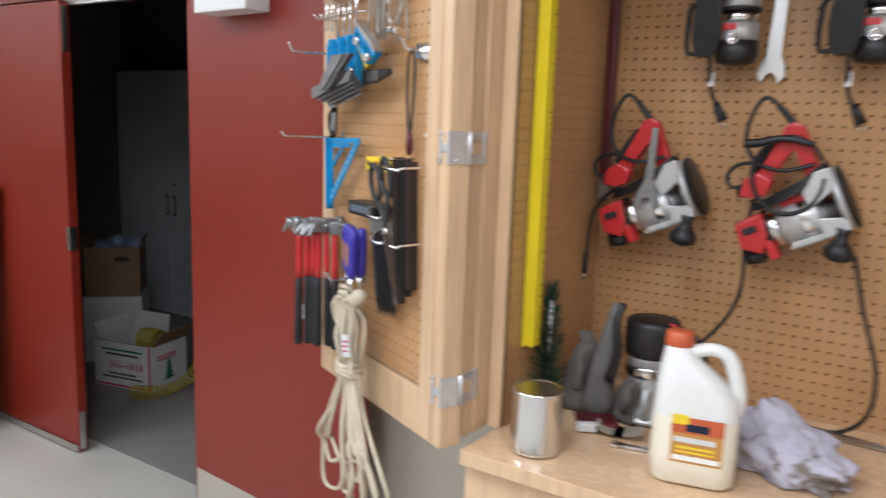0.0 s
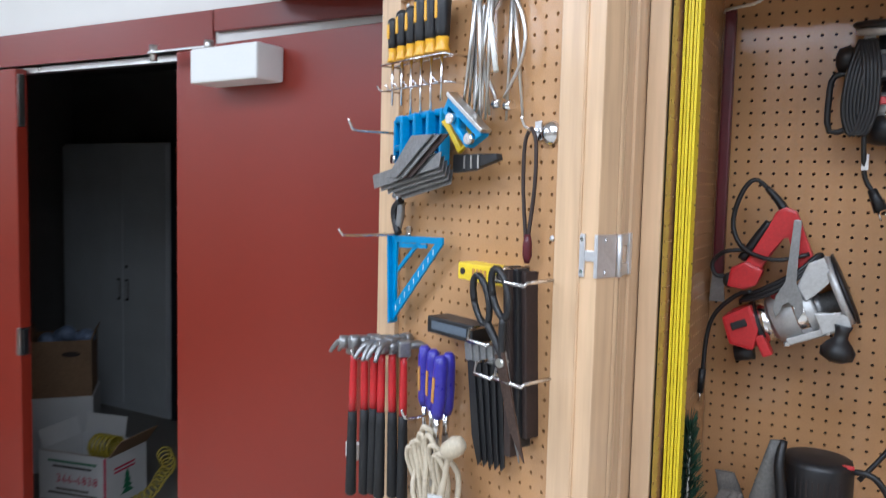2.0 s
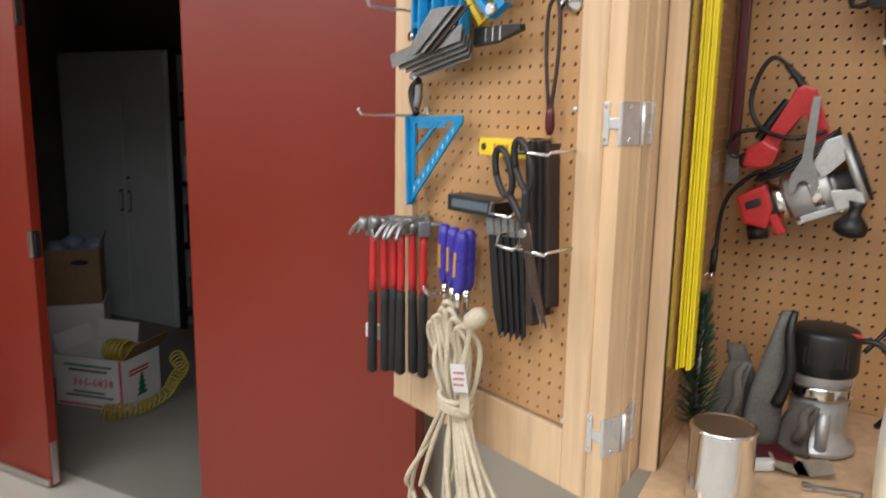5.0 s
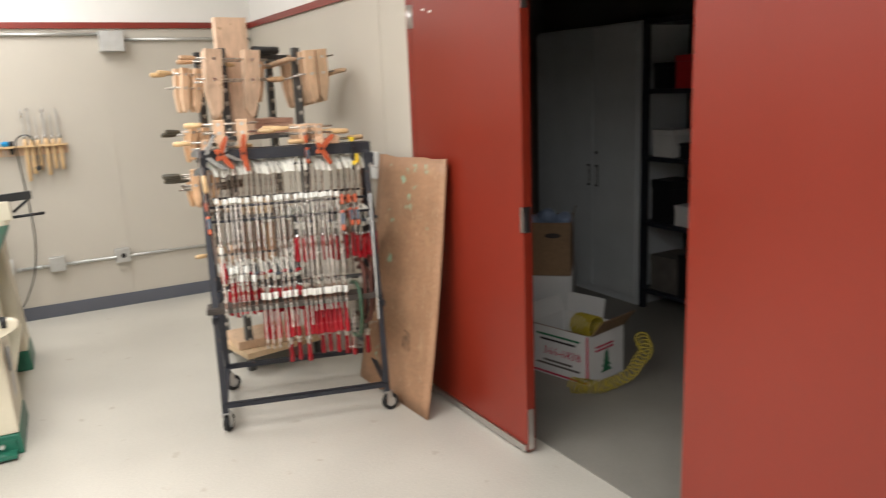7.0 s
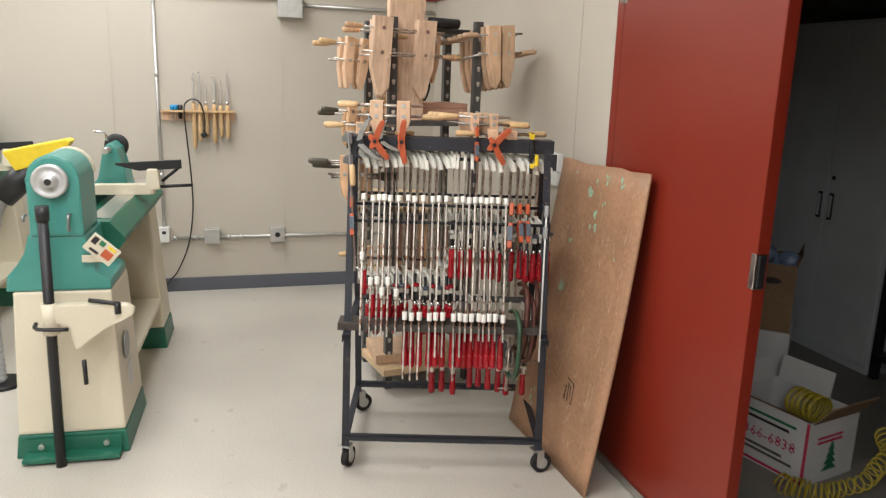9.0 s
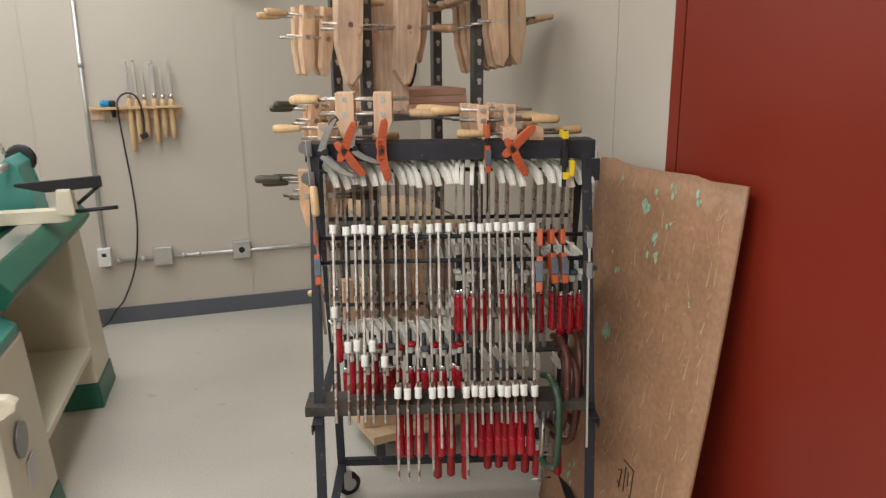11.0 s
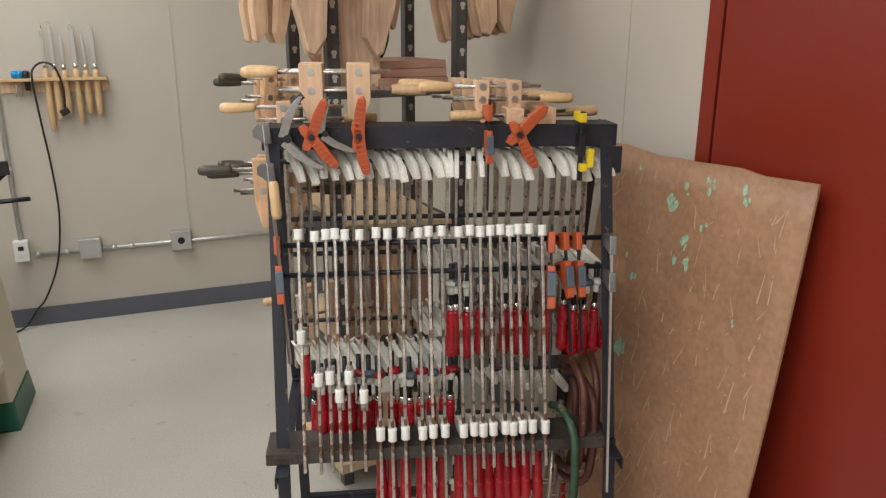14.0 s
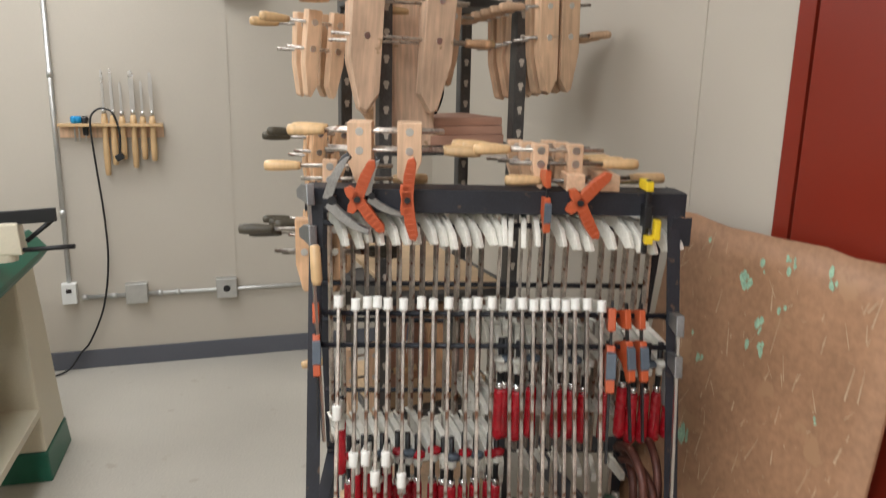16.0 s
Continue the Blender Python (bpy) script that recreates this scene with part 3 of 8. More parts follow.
for j in range(NZ):
    for i in range(NX):
        a, b, c, d = rows[j][i], rows[j][i + 1], rows[j + 1][i + 1], rows[j + 1][i]
        bm.faces.new((a[0], b[0], c[0], d[0])).smooth = True
        bm.faces.new((d[1], c[1], b[1], a[1])).smooth = True
for j in range(NZ):
    for i in (0, NX):
        a, d = rows[j][i], rows[j + 1][i]
        bm.faces.new((a[0], d[0], d[1], a[1]))
for i in range(NX):
    for j in (0, NZ):
        a, b = rows[j][i], rows[j][i + 1]
        bm.faces.new((a[0], b[0], b[1], a[1]))
part("sheet", bm, M_HARDBOARD, hb)


def on_sheet(x, z, lift=0.0015):
    return Vector((x, sheet_y(x, z) - lift, z))


rng = random.Random(11)
for cx, cz, n, spread in ((0.311, 1.146, 7, 0.014), (0.354, 1.187, 2, 0.006), (0.379, 1.058, 5, 0.02), (0.403, 1.018, 4, 0.008), (0.562, 1.205, 4, 0.016), (0.438, 1.21, 5, 0.014), (0.589, 0.926, 2, 0.006), (0.215, 0.723, 8, 0.008), (0.235, 0.72, 4, 0.006), (0.156, 1.207, 1, 0.004), (0.46, 1.1, 3, 0.05), (0.16, 0.20, 5, 0.03), (0.2, 0.95, 3, 0.05)):
    for _ in range(n):
        bm = bm_new()
        x, z, r = cx + rng.gauss(0, spread * 0.5), cz + rng.gauss(0, spread), rng.uniform(0.004, 0.0105) * (1.7 if n > 5 else 1.15)
        k = rng.randint(6, 8)
        ring = [on_sheet(x + r * rng.uniform(0.5, 1.2) * math.cos(6.283 * i / k) * 0.8, min(1.25, z + r * rng.uniform(0.6, 1.5) * math.sin(6.283 * i / k))) for i in range(k)]
        bm.faces.new([bm.verts.new(p) for p in ring])
        part("paint_chip", bm, M_PAINTCHIP, hb, "flaking mint green paint")
bm = bm_new()
for _ in range(330):
    x, z, a, ln = rng.uniform(0.05, 0.68), rng.uniform(0.1, 1.2), rng.gauss(1.0, 0.9), 0.004 + 0.085 * rng.random() ** 3
    p, q = (x, z), (min(0.73, max(0.01, x + ln * math.cos(a) * 0.4)), min(1.24, z + ln * math.sin(a)))
    w = rng.uniform(0.0008, 0.0022)
    vs = [on_sheet(p[0] - w, p[1], 0.001), on_sheet(p[0] + w, p[1], 0.001), on_sheet(q[0] + w * 0.4, q[1], 0.001), on_sheet(q[0] - w * 0.4, q[1], 0.001)]
    bm.faces.new([bm.verts.new(v) for v in vs])
part("scratching", bm, M_SCRATCH, hb, "pale scratches and specks")["kind"] = "stuff"
bm = bm_new()
for x0, z0, x1, z1 in ((0.435, 0.379, 0.490, 0.371), (0.490, 0.371, 0.498, 0.286), (0.498, 0.286, 0.487, 0.288), (0.452, 0.362, 0.460, 0.286), (0.435, 0.286, 0.435, 0.345), (0.419, 0.337, 0.435, 0.345), (0.468, 0.354, 0.476, 0.311), (0.424, 0.303, 0.441, 0.294)):
    tube(bm, [on_sheet(x0, z0), on_sheet((x0 + x1) / 2, (z0 + z1) / 2), on_sheet(x1, z1)], 0.0016, 4, 2)
part("pen_scrawl", bm, M_INK, hb, "scrawled black pen marks")

# ---- the clamp rack ----
RACK_TURN = 74.7
RACK = pose(-4.136, 0.944, 0, 0, 0, RACK_TURN)
RACK_W = 0.82


def front_v(z):
    """How far back the leaning front of the rack stands at a height."""
    return 0.05 + 0.2 * (z - 0.6) / 0.75


def angle_bar(bm, a, b, w=0.028, t=0.004, flip=(1, 1)):
    """A length of L-section steel from a to b."""
    a, b = Vector(a), Vector(b)
    d = (b - a)
    x = Vector((1, 0, 0)) if abs(d.normalized().x) < 0.9 else Vector((0, 1, 0))
    y = d.cross(x).normalized()
    x = y.cross(d).normalized()
    m = Matrix((x, y, d.normalized())).transposed()
    box(bm, (w, t, d.length), (a + b) / 2 + x * flip[0] * w / 2, m)
    box(bm, (t, w, d.length), (a + b) / 2 + y * flip[1] * (w / 2 + t / 2), m)


rack = thing("clamp_rack", RACK, "dark steel A-frame clamp rack on casters", "rack")
for u in (0.0, RACK_W):
    s = 1 if u == 0 else -1
    for v in (0.0, 0.55):
        bm = bm_new()
        angle_bar(bm, (u, v, 0.105), (u, 0.06 if v == 0 else 0.50, 0.60), flip=(s, 1))
        part("leg", bm, M_RACK, rack)
    for v0, v1 in ((0.07, 0.245), (0.49, 0.315)):
        bm = bm_new()
        angle_bar(bm, (u, v0, 0.60), (u, v1, 1.345), flip=(s, 1))
        part("sloping_upright", bm, M_RACK, rack)
    bm = bm_new()
    angle_bar(bm, (u, 0.0, 0.14), (u, 0.55, 0.14), flip=(s, 1))
    part("side_rail", bm, M_RACK, rack)
    bm = bm_new()
    angle_bar(bm, (u, 0.0, 0.585), (u, 0.55, 0.585), flip=(s, 1))
    part("side_rail", bm, M_RACK, rack)
for v, z in ((0.0, 0.14), (0.55, 0.14)):
    bm = bm_new()
    span(bm, (0, v, z - 0.012), (RACK_W, v + 0.004, z + 0.012))
    span(bm, (0, v, z + 0.008), (RACK_W, v + 0.025, z + 0.012))
    part("cross_rail", bm, M_RACK, rack)
bm = bm_new()
span(bm, (-0.025, 0.05, 0.613), (RACK_W - 0.03, 0.15, 0.618), 0.001)
span(bm, (-0.025, 0.046, 0.588), (RACK_W - 0.03, 0.051, 0.618), 0.001)
part("tray", bm, M_TRAY, rack, "dusty dark steel angle ledge")
bm = bm_new()
span(bm, (0, 0.48, 0.592), (RACK_W, 0.565, 0.597), 0.001)
part("tray", bm, M_RACK, rack)
bm = bm_new()
span(bm, (-0.012, 0.236, 1.30), (RACK_W + 0.012, 0.242, 1.352), 0.001)
part("front_beam", bm, M_RACK, rack)
bm = bm_new()
span(bm, (-0.012, 0.2425, 1.347), (RACK_W + 0.012, 0.325, 1.352), 0.001)
part("top_plate", bm, M_RACK, rack)
bm = bm_new()
span(bm, (-0.012, 0.318, 1.302), (RACK_W + 0.012, 0.325, 1.3465), 0.001)
part("rear_beam", bm, M_RACK, rack)
for v, z in ((0.19, 1.083), (0.172, 1.015), (0.37, 1.10), (0.39, 1.0), (0.30, 1.262), (0.42, 0.80)):
    bm = bm_new()
    rod(bm, (0.006, v, z), (RACK_W - 0.006, v, z), 0.0065, seg=8)
    part("hanging_rod", bm, M_RACK, rack)
for u, v, yaw in ((0.0, 0.0, 70), (RACK_W, 0.0, 20), (0.0, 0.55, 30), (RACK_W, 0.55, 80)):
    m = pose(u + (0.015 if u == 0 else -0.015), v + 0.015, 0, 0, 0, yaw)
    bm = bm_new()
    box(bm, (0.05, 0.05, 0.004), m @ Vector((0, 0, 0.103)), m.to_3x3())
    for sy in (-0.017, 0.017):
        box(bm, (0.03, 0.003, 0.068), m @ Vector((0.01, sy, 0.068)), m.to_3x3())
    c = part("caster", bm, M_GALV, rack, "swivel caster fork, bright metal")
    bm = bm_new()
    rod(bm, m @ Vector((0.02, -0.013, 0.043)), m @ Vector((0.02, 0.013, 0.043)), 0.0425, seg=20)
    part("wheel", bm, M_RUBBER, c, "dark rubber wheel")
    bm = bm_new()
    rod(bm, m @ Vector((0.02, -0.016, 0.043)), m @ Vector((0.02, 0.016, 0.043)), 0.024, seg=16)
    part("hub", bm, M_ALU, c)
bm = bm_new()
span(bm, (0.80, 0.226, 1.235), (0.845, 0.23, 1.30), 0.001)
part("corner_plate", bm, M_RACK, rack)


def f_clamp(length, slide, reach, label, curved=False, handle=0.125, cap=True, pad=None, gap=0.018, screw=True):
    """A bar clamp hanging by its fixed jaw: the bar runs down from z = 0, both jaws reach along y."""
    c = thing("bar_clamp", Matrix.Identity(4), label, "clamp", "bar clamps on the rack")
    bm = bm_new()
    box(bm, (0.007 if curved else 0.0076, 0.016, length), (0, 0, -length / 2), bevel=0.0015)
    part("bar", bm, M_BAR, c)
    bm = bm_new()
    if curved:
        top = [(-0.014, 0.012), (0.02, 0.014), (0.5 * reach, 0.004), (0.85 * reach, -0.022), (reach, -0.055)]
        low = [(0.8 * reach, -0.06), (0.62 * reach, -0.036), (0.4 * reach, -0.018), (0.012, -0.02), (-0.014, -0.016)]
    else:
        top = [(-0.012, 0.0085), (0.012, 0.01), (reach, 0.01)]
        low = [(reach, -0.012), (0.03, -0.017), (0.012, -0.02), (-0.012, -0.0105)]
    w = 0.0122 if curved else 0.0135
    slab(bm, top + low, w, Matrix(((0, 0, 1, -w / 2), (1, 0, 0, 0), (0, 1, 0, 0), (0, 0, 0, 1))), 0.003)
    part("fixed_jaw", bm, M_CREAM, c)
    if cap:
        bm = bm_new()
        lathe(bm, [(0.0102, -0.0145), (0.0112, -0.013), (0.0102, -0.006), (0.01, 0.004), (0.0108, 0.0095), (0.009, 0.0115)], pose(0, -0.006, 0), 12)
        part("jaw_cap", bm, M_CAP, c, "white end of the casting")
    bm = bm_new()
    s = -slide
    slab(bm, [(-0.014, s + 0.03), (0.02, s + 0.03), (0.6 * reach, s + 0.006), (reach - 0.012, s - 0.03), (0.85 * reach, s - 0.042), (0.4 * reach, s - 0.016), (-0.014, s - 0.012)] if curved else [(-0.012, s + 0.0125), (0.013, s + 0.018), (reach + 0.012, s + 0.01), (reach + 0.012, s - 0.016), (0.02, s - 0.02), (-0.012, s - 0.0125)], 0.0165,
         Matrix(((0, 0, 1, -0.00825), (1, 0, 0, 0), (0, 1, 0, 0), (0, 0, 0, 1))), 0.003)
    sj = part("sliding_jaw", bm, M_CREAM, c)
    if cap:
        bm = bm_new()
        lathe(bm, [(0.0094, s - 0.017), (0.0104, s - 0.0155), (0.0102, s + 0.004), (0.0112, s + 0.0105), (0.0112, s + 0.0135), (0.0096, s + 0.0155)], pose(0, -0.006, 0), 12)
        part("slide_cap", bm, M_CAP, sj, "white end of the casting")
    if not screw:
        return c
    bm = bm_new()
    rod(bm, (0, reach, s + 0.02), (0, reach, s - gap - 0.03), 0.0065, seg=8)
    part("screw", bm, M_BLACK, c, "black screw")
    if pad is False:
        return handle_of(c, s, reach, gap, handle)
    bm = bm_new()
    lathe(bm, [(0.006, s - 0.034), (0.0155, s - 0.032), (0.016, s - 0.022), (0.006, s - 0.018)], pose(0, reach - 0.008, 0), 14)
    part("pad", bm, pad or M_CREAM, c)
    bm = bm_new()
    lathe(bm, [(0.0095, s - 0.056), (0.0105, s - 0.054), (0.0105, s - 0.036), (0.009, s - 0.0345)], pose(0, reach - 0.004, 0), 12)
    part("collar", bm, M_CREAM, c)
    return handle_of(c, s, reach, gap, handle)


def handle_of(c, s, reach, gap, handle):
    """The ferrule and the turned handle below a clamp's screw."""
    bm = bm_new()
    lathe(bm, [(0.0105, s - gap - 0.018), (0.0105, s - gap)], pose(0, reach, 0), 12)
    part("ferrule", bm, M_CHROME, c)
    bm = bm_new()
    z = s - gap - 0.016
    lathe(bm, [(0.011, z), (0.0125, z - 0.01), (0.0125, z - handle * 0.4), (0.0145, z - handle * 0.75), (0.014, z - handle * 0.95), (0.008, z - handle)], pose(0, reach, 0), 12)
    part("handle", bm, M_HANDLE_RED, c)
    return c


rng = random.Random(3)
LEAN = Matrix.Rotation(-math.atan2(0.2, 0.75), 4, "X")
CREAM_LABEL = "steel bar clamp with cream jaws and a red handle"
# back row, jaws to the front, hung under the top beam
proto = [f_clamp(0.57, 0.53, -0.105, CREAM_LABEL, True, cap=False, pad=M_HANDLE_RED, gap=0.085), f_clamp(0.62, 0.525, -0.105, CREAM_LABEL, True, cap=False, pad=M_GREY, gap=0.09),
         f_clamp(0.48, 0.29, -0.105, CREAM_LABEL, True, cap=False, gap=0.085), f_clamp(0.5, 0.285, -0.105, CREAM_LABEL, True, cap=False, pad=M_GREY, gap=0.085),
         f_clamp(0.56, 0.522, -0.105, CREAM_LABEL, True, cap=False, pad=M_HANDLE_RED, gap=0.1), f_clamp(0.64, 0.536, -0.105, CREAM_LABEL, True, cap=False, gap=0.085)]
plain = f_clamp(0.38, 0.205, -0.105, "steel bar clamp with cream jaws hung behind the others", True, cap=False, screw=False)


def hang(u, v, z, turn=0.0, lean=None):
    return RACK @ pose(u, v, z, 0, 0, turn) @ (lean or Matrix.Identity(4))


used = set()


def put(p, m):
    """The first use of a kind of clamp is the built one; the others are copies."""
    if p in used:
        return copy_thing(p, m)
    used.add(p)
    p.matrix_basis = m
    return p


for k in range(14):
    u = 0.035 + 0.0268 * k + rng.uniform(-0.004, 0.004)
    put(proto[(0, 1, 4, 1, 5, 4)[k * 5 % 6]], hang(u, 0.312 + rng.uniform(-0.004, 0.004), 1.285 + rng.uniform(-0.008, 0.006), 27 + rng.uniform(-5, 5)))
for k in range(7):
    u = 0.425 + 0.026 * k + rng.uniform(-0.004, 0.004)
    put(proto[2 + k % 2], hang(u, 0.312, 1.285 + rng.uniform(-0.008, 0.006), (-4 if k < 4 else 22) + rng.uniform(-5, 5)))
for k in range(6):
    u = 0.635 + 0.03 * k + rng.uniform(-0.004, 0.004)
    put(proto[2 + k % 2], hang(u, 0.312, 1.28 + rng.uniform(-0.008, 0.006), 27 + rng.uniform(-4, 4)))
# inner row, hung on the rear rods, seen between the bars
for k in range(15):
    put(plain, hang(0.335 + 0.0275 * k + rng.uniform(-0.005, 0.005), 0.385, 1.035 + rng.uniform(-0.012, 0.01), 26 + rng.uniform(-5, 5)))

# front row, leaning on the frame, jaws to the back
front_l = [f_clamp(0.56, d, 0.09, CREAM_LABEL) for d in (0.24, 0.335, 0.38)]
front_r = [f_clamp(ln, 0.475, 0.10, CREAM_LABEL, handle=0.15, gap=0.05, pad=False) for ln in (0.64, 0.57, 0.73)]
PICK = (0, 1, 1, 2, 1, 2)
for k, u in enumerate((0.066, 0.103, 0.129, 0.15, 0.173, 0.207)):
    put(front_l[PICK[k]], hang(u, 0.178, 1.112 + rng.uniform(-0.004, 0.004), 0, LEAN))
for k, u in enumerate((0.246, 0.272, 0.306, 0.345, 0.369, 0.40, 0.44, 0.467, 0.492, 0.516, 0.54, 0.563, 0.583, 0.61, 0.642)):
    put(front_r[2 if k < 4 or k == 6 else (0 if k < 8 else 1)], hang(u, 0.178, 1.112 + rng.uniform(-0.003, 0.003), rng.uniform(-2, 2), LEAN))
# low row of handles behind the ledge
low_row = f_clamp(0.34, 0.24, -0.09, "small steel bar clamp with a red handle, hung low", cap=False)
for k in range(9):
    put(low_row, hang(0.36 + 0.05 * k + rng.uniform(-0.01, 0.01), 0.42, 0.62 + rng.uniform(-0.03, 0.02), rng.uniform(-8, 8)))


def quick_clamp(label):
    """An orange one-handed clamp on a flat dark bar, its jaws towards y."""
    c = thing("quick_grip_clamp", Matrix.Identity(4), label, "clamp", "orange quick clamps")
    bm = bm_new()
    box(bm, (0.006, 0.016, 0.42), (0, 0, -0.17), bevel=0.001)
    part("bar", bm, M_BLACK, c)
    bm = bm_new()
    slab(bm, [(-0.014, 0.02), (0.016, 0.02), (0.075, 0.012), (0.08, -0.014), (0.02, -0.04), (-0.014, -0.04)], 0.02, Matrix(((0, 0, 1, -0.01), (1, 0, 0, 0), (0, 1, 0, 0), (0, 0, 0, 1))), 0.004)
    part("fixed_jaw", bm, M_ORANGE, c)
    bm = bm_new()
    slab(bm, [(-0.018, -0.075), (0.018, -0.075), (0.08, -0.085), (0.082, -0.115), (0.02, -0.14), (-0.006, -0.20), (-0.03, -0.195), (-0.028, -0.13)], 0.022, Matrix(((0, 0, 1, -0.011), (1, 0, 0, 0), (0, 1, 0, 0), (0, 0, 0, 1))), 0.004)
    part("sliding_jaw", bm, M_ORANGE, c)
    bm = bm_new()
    slab(bm, [(-0.034, -0.095), (-0.019, -0.09), (-0.02, -0.165), (-0.034, -0.16)], 0.025, Matrix(((0, 0, 1, -0.0125), (1, 0, 0, 0), (0, 1, 0, 0), (0, 0, 0, 1))), 0.003)
    part("grip", bm, M_GREY, c, "blue-grey grip panel")
    return c


quick = quick_clamp("orange and grey quick clamp hung on the rack")
for u, v, z in ((0.664, 0.165, 1.09), (0.697, 0.165, 1.09), (0.729, 0.165, 1.09), (0.018, 0.16, 1.10)):
    put(quick, hang(u, v, z, rng.uniform(-9, 9), LEAN) @ Matrix.Scale(0.85, 4))
put(quick, hang(0.515, 0.215, 1.39, 4) @ Matrix.Scale(0.74, 4))


def spring_clamp(label, mat, spread=24, size=1.0):
    """A sprung hand clamp: two ribbed levers crossing at a pivot, handles up or down along z."""
    c = thing("spring_clamp", Matrix.Identity(4), label, "clamp", "spring clamps on the top beam")
    for s in (-1, 1):
        bm = bm_new()
        out = [(-0.006, -0.032), (0.008, -0.035), (0.013, -0.02), (0.012, 0.01), (0.016, 0.05), (0.012, 0.085), (0.0, 0.092), (-0.008, 0.08), (-0.008, 0.03), (-0.014, 0.0)]
        m = Matrix.Rotation(radians(s * spread), 4, "Y") @ Matrix(((size * s, 0, 0, 0), (0, 0, size, -0.011 * size), (0, size, 0, 0), (0, 0, 0, 1)))
        slab(bm, out, 0.022, m, 0.002)
        lever = part("lever", bm, mat, c)
        for k in range(6):
            bm = bm_new()
            z = (0.018 + 0.012 * k) * size
            box(bm, (0.017 * size, 0.004, 0.004), Matrix.Rotation(radians(s * spread), 3, "Y") @ Vector((s * 0.004 * size, -0.0125 * size, z)), Matrix.Rotation(radians(s * spread), 3, "Y"))
            part("rib", bm, mat, lever)
    bm = bm_new()
    rod(bm, (0, -0.016 * size, 0), (0, 0.016 * size, 0), 0.007, seg=10)
    part("pivot", bm, M_BLACK, c)
    return c


sc = spring_clamp("orange plastic spring clamp gripping the top beam", M_ORANGE, 58)
put(sc, RACK @ pose(0.105, 0.205, 1.335, 0, 82, 0))
put(spring_clamp("orange plastic spring clamp gripping the top beam", M_ORANGE, 80), RACK @ pose(0.212, 0.205, 1.335, 0, 88, 0))
put(spring_clamp("orange plastic spring clamp gripping the top beam", M_ORANGE, 52), RACK @ pose(0.585, 0.205, 1.335, 0, 98, 0))
steel_sc = thing("spring_clamp", RACK @ pose(0.062, 0.205, 1.335, 0, -14, 0) @ Matrix.Scale(0.82, 4), "bright pressed steel spring clamp gripping the top beam", "clamp", "spring clamps on the top beam")
for s in (-1, 1):
    bm = bm_new()
    for y in (-0.016, 0.012):
        slab(bm, [(-0.035, s * 0.012), (-0.012, s * 0.004), (0.012, s * 0.045), (0.046, s * 0.085), (0.062, s * 0.1), (0.05, s * 0.102), (0.02, s * 0.085), (-0.008, s * 0.055)][::s], 0.003, pose(0, y, 0, 90, 0, 0), 0.0008)
    slab(bm, [(-0.008, s * 0.055), (-0.004, s * 0.052), (0.024, s * 0.082), (0.05, s * 0.098), (0.05, s * 0.102), (0.02, s * 0.085)][::s], 0.028, pose(0, 0.013, 0, 90, 0, 0), 0.0008)
    part("lever", bm, M_PRESSED, steel_sc)
bm = bm_new()
rod(bm, (-0.012, -0.02, 0), (-0.012, 0.018, 0), 0.012, seg=14)
part("spring", bm, M_BLACK, steel_sc, "coiled black spring")
for s in (-1, 1):
    bm = bm_new()
    tube(bm, [(0.03, -0.002, s * 0.083), (0.046, -0.002, s * 0.096), (0.06, -0.002, s * 0.103)], 0.0105, 8, 3)
    part("grip_sleeve", bm, M_BLACK if s > 0 else M_PRESSED, steel_sc)
copy_thing(steel_sc, RACK @ pose(0.142, 0.214, 1.345, 0, -24, 6) @ Matrix.Scale(0.78, 4))

# small yellow and black clamp
yc = thing("trigger_clamp", RACK @ pose(0.738, 0.215, 1.33), "small yellow and black trigger clamp on the top beam", "clamp")
for name, mt, a, b in (("bar", M_BLACK, (-0.006, -0.006, -0.11), (0.006, 0.006, 0.055)), ("fixed_jaw", M_YELLOW, (-0.008, -0.01, 0.03), (0.009, 0.05, 0.052)),
                       ("sliding_jaw", M_BLACK, (-0.009, -0.014, -0.05), (0.009, 0.02, 0.0)), ("trigger", M_YELLOW, (0.012, -0.028, -0.075), (0.026, -0.006, -0.03)), ("grip", M_YELLOW, (-0.006, -0.024, -0.085), (0.012, -0.004, -0.066))):
    bm = bm_new()
    span(bm, a, b, 0.003)
    part(name, bm, mt, yc)


def long_clamp(m, length, label, grip):
    """A slim clamp on a bright bar with grey cast jaws."""
    c = thing("sash_clamp", m, label, "clamp")
    bm = bm_new()
    box(bm, (0.006, 0.012, length), (0, 0, -length / 2))
    part("bar", bm, M_STEEL, c)
    for name, z in (("fixed_jaw", -0.012), ("sliding_jaw", -0.10)):
        bm = bm_new()
        slab(bm, [(-0.02, 0.016), (0.03, 0.02), (0.085, 0.012), (0.085, -0.008), (0.03, -0.012), (-0.02, -0.03)], 0.018, pose(-0.009 + 0.0, 0, z) @ Matrix(((0, 0, 1, 0), (1, 0, 0, 0), (0, 1, 0, 0), (0, 0, 0, 1))), 0.003)
        part(name, bm, M_CAST, c)
    bm = bm_new()
    lathe(bm, [(0.008, -0.125), (0.0115, -0.13), (0.0125, -0.20), (0.008, -0.21)], pose(0, -0.03 if grip else 0.08, 0), 12)
    part("handle", bm, M_BEECH if grip else M_CAST, c)
    return c


long_clamp(RACK @ pose(0.0, 0.205, 1.36, -12, 0, 20), 0.55, "grey bar clamp with a wooden handle, on the rack corner", True)
long_clamp(RACK @ pose(0.80, 0.13, 1.10, -12, 0, -6), 0.62, "slim bright bar clamp on the rack upright", False)


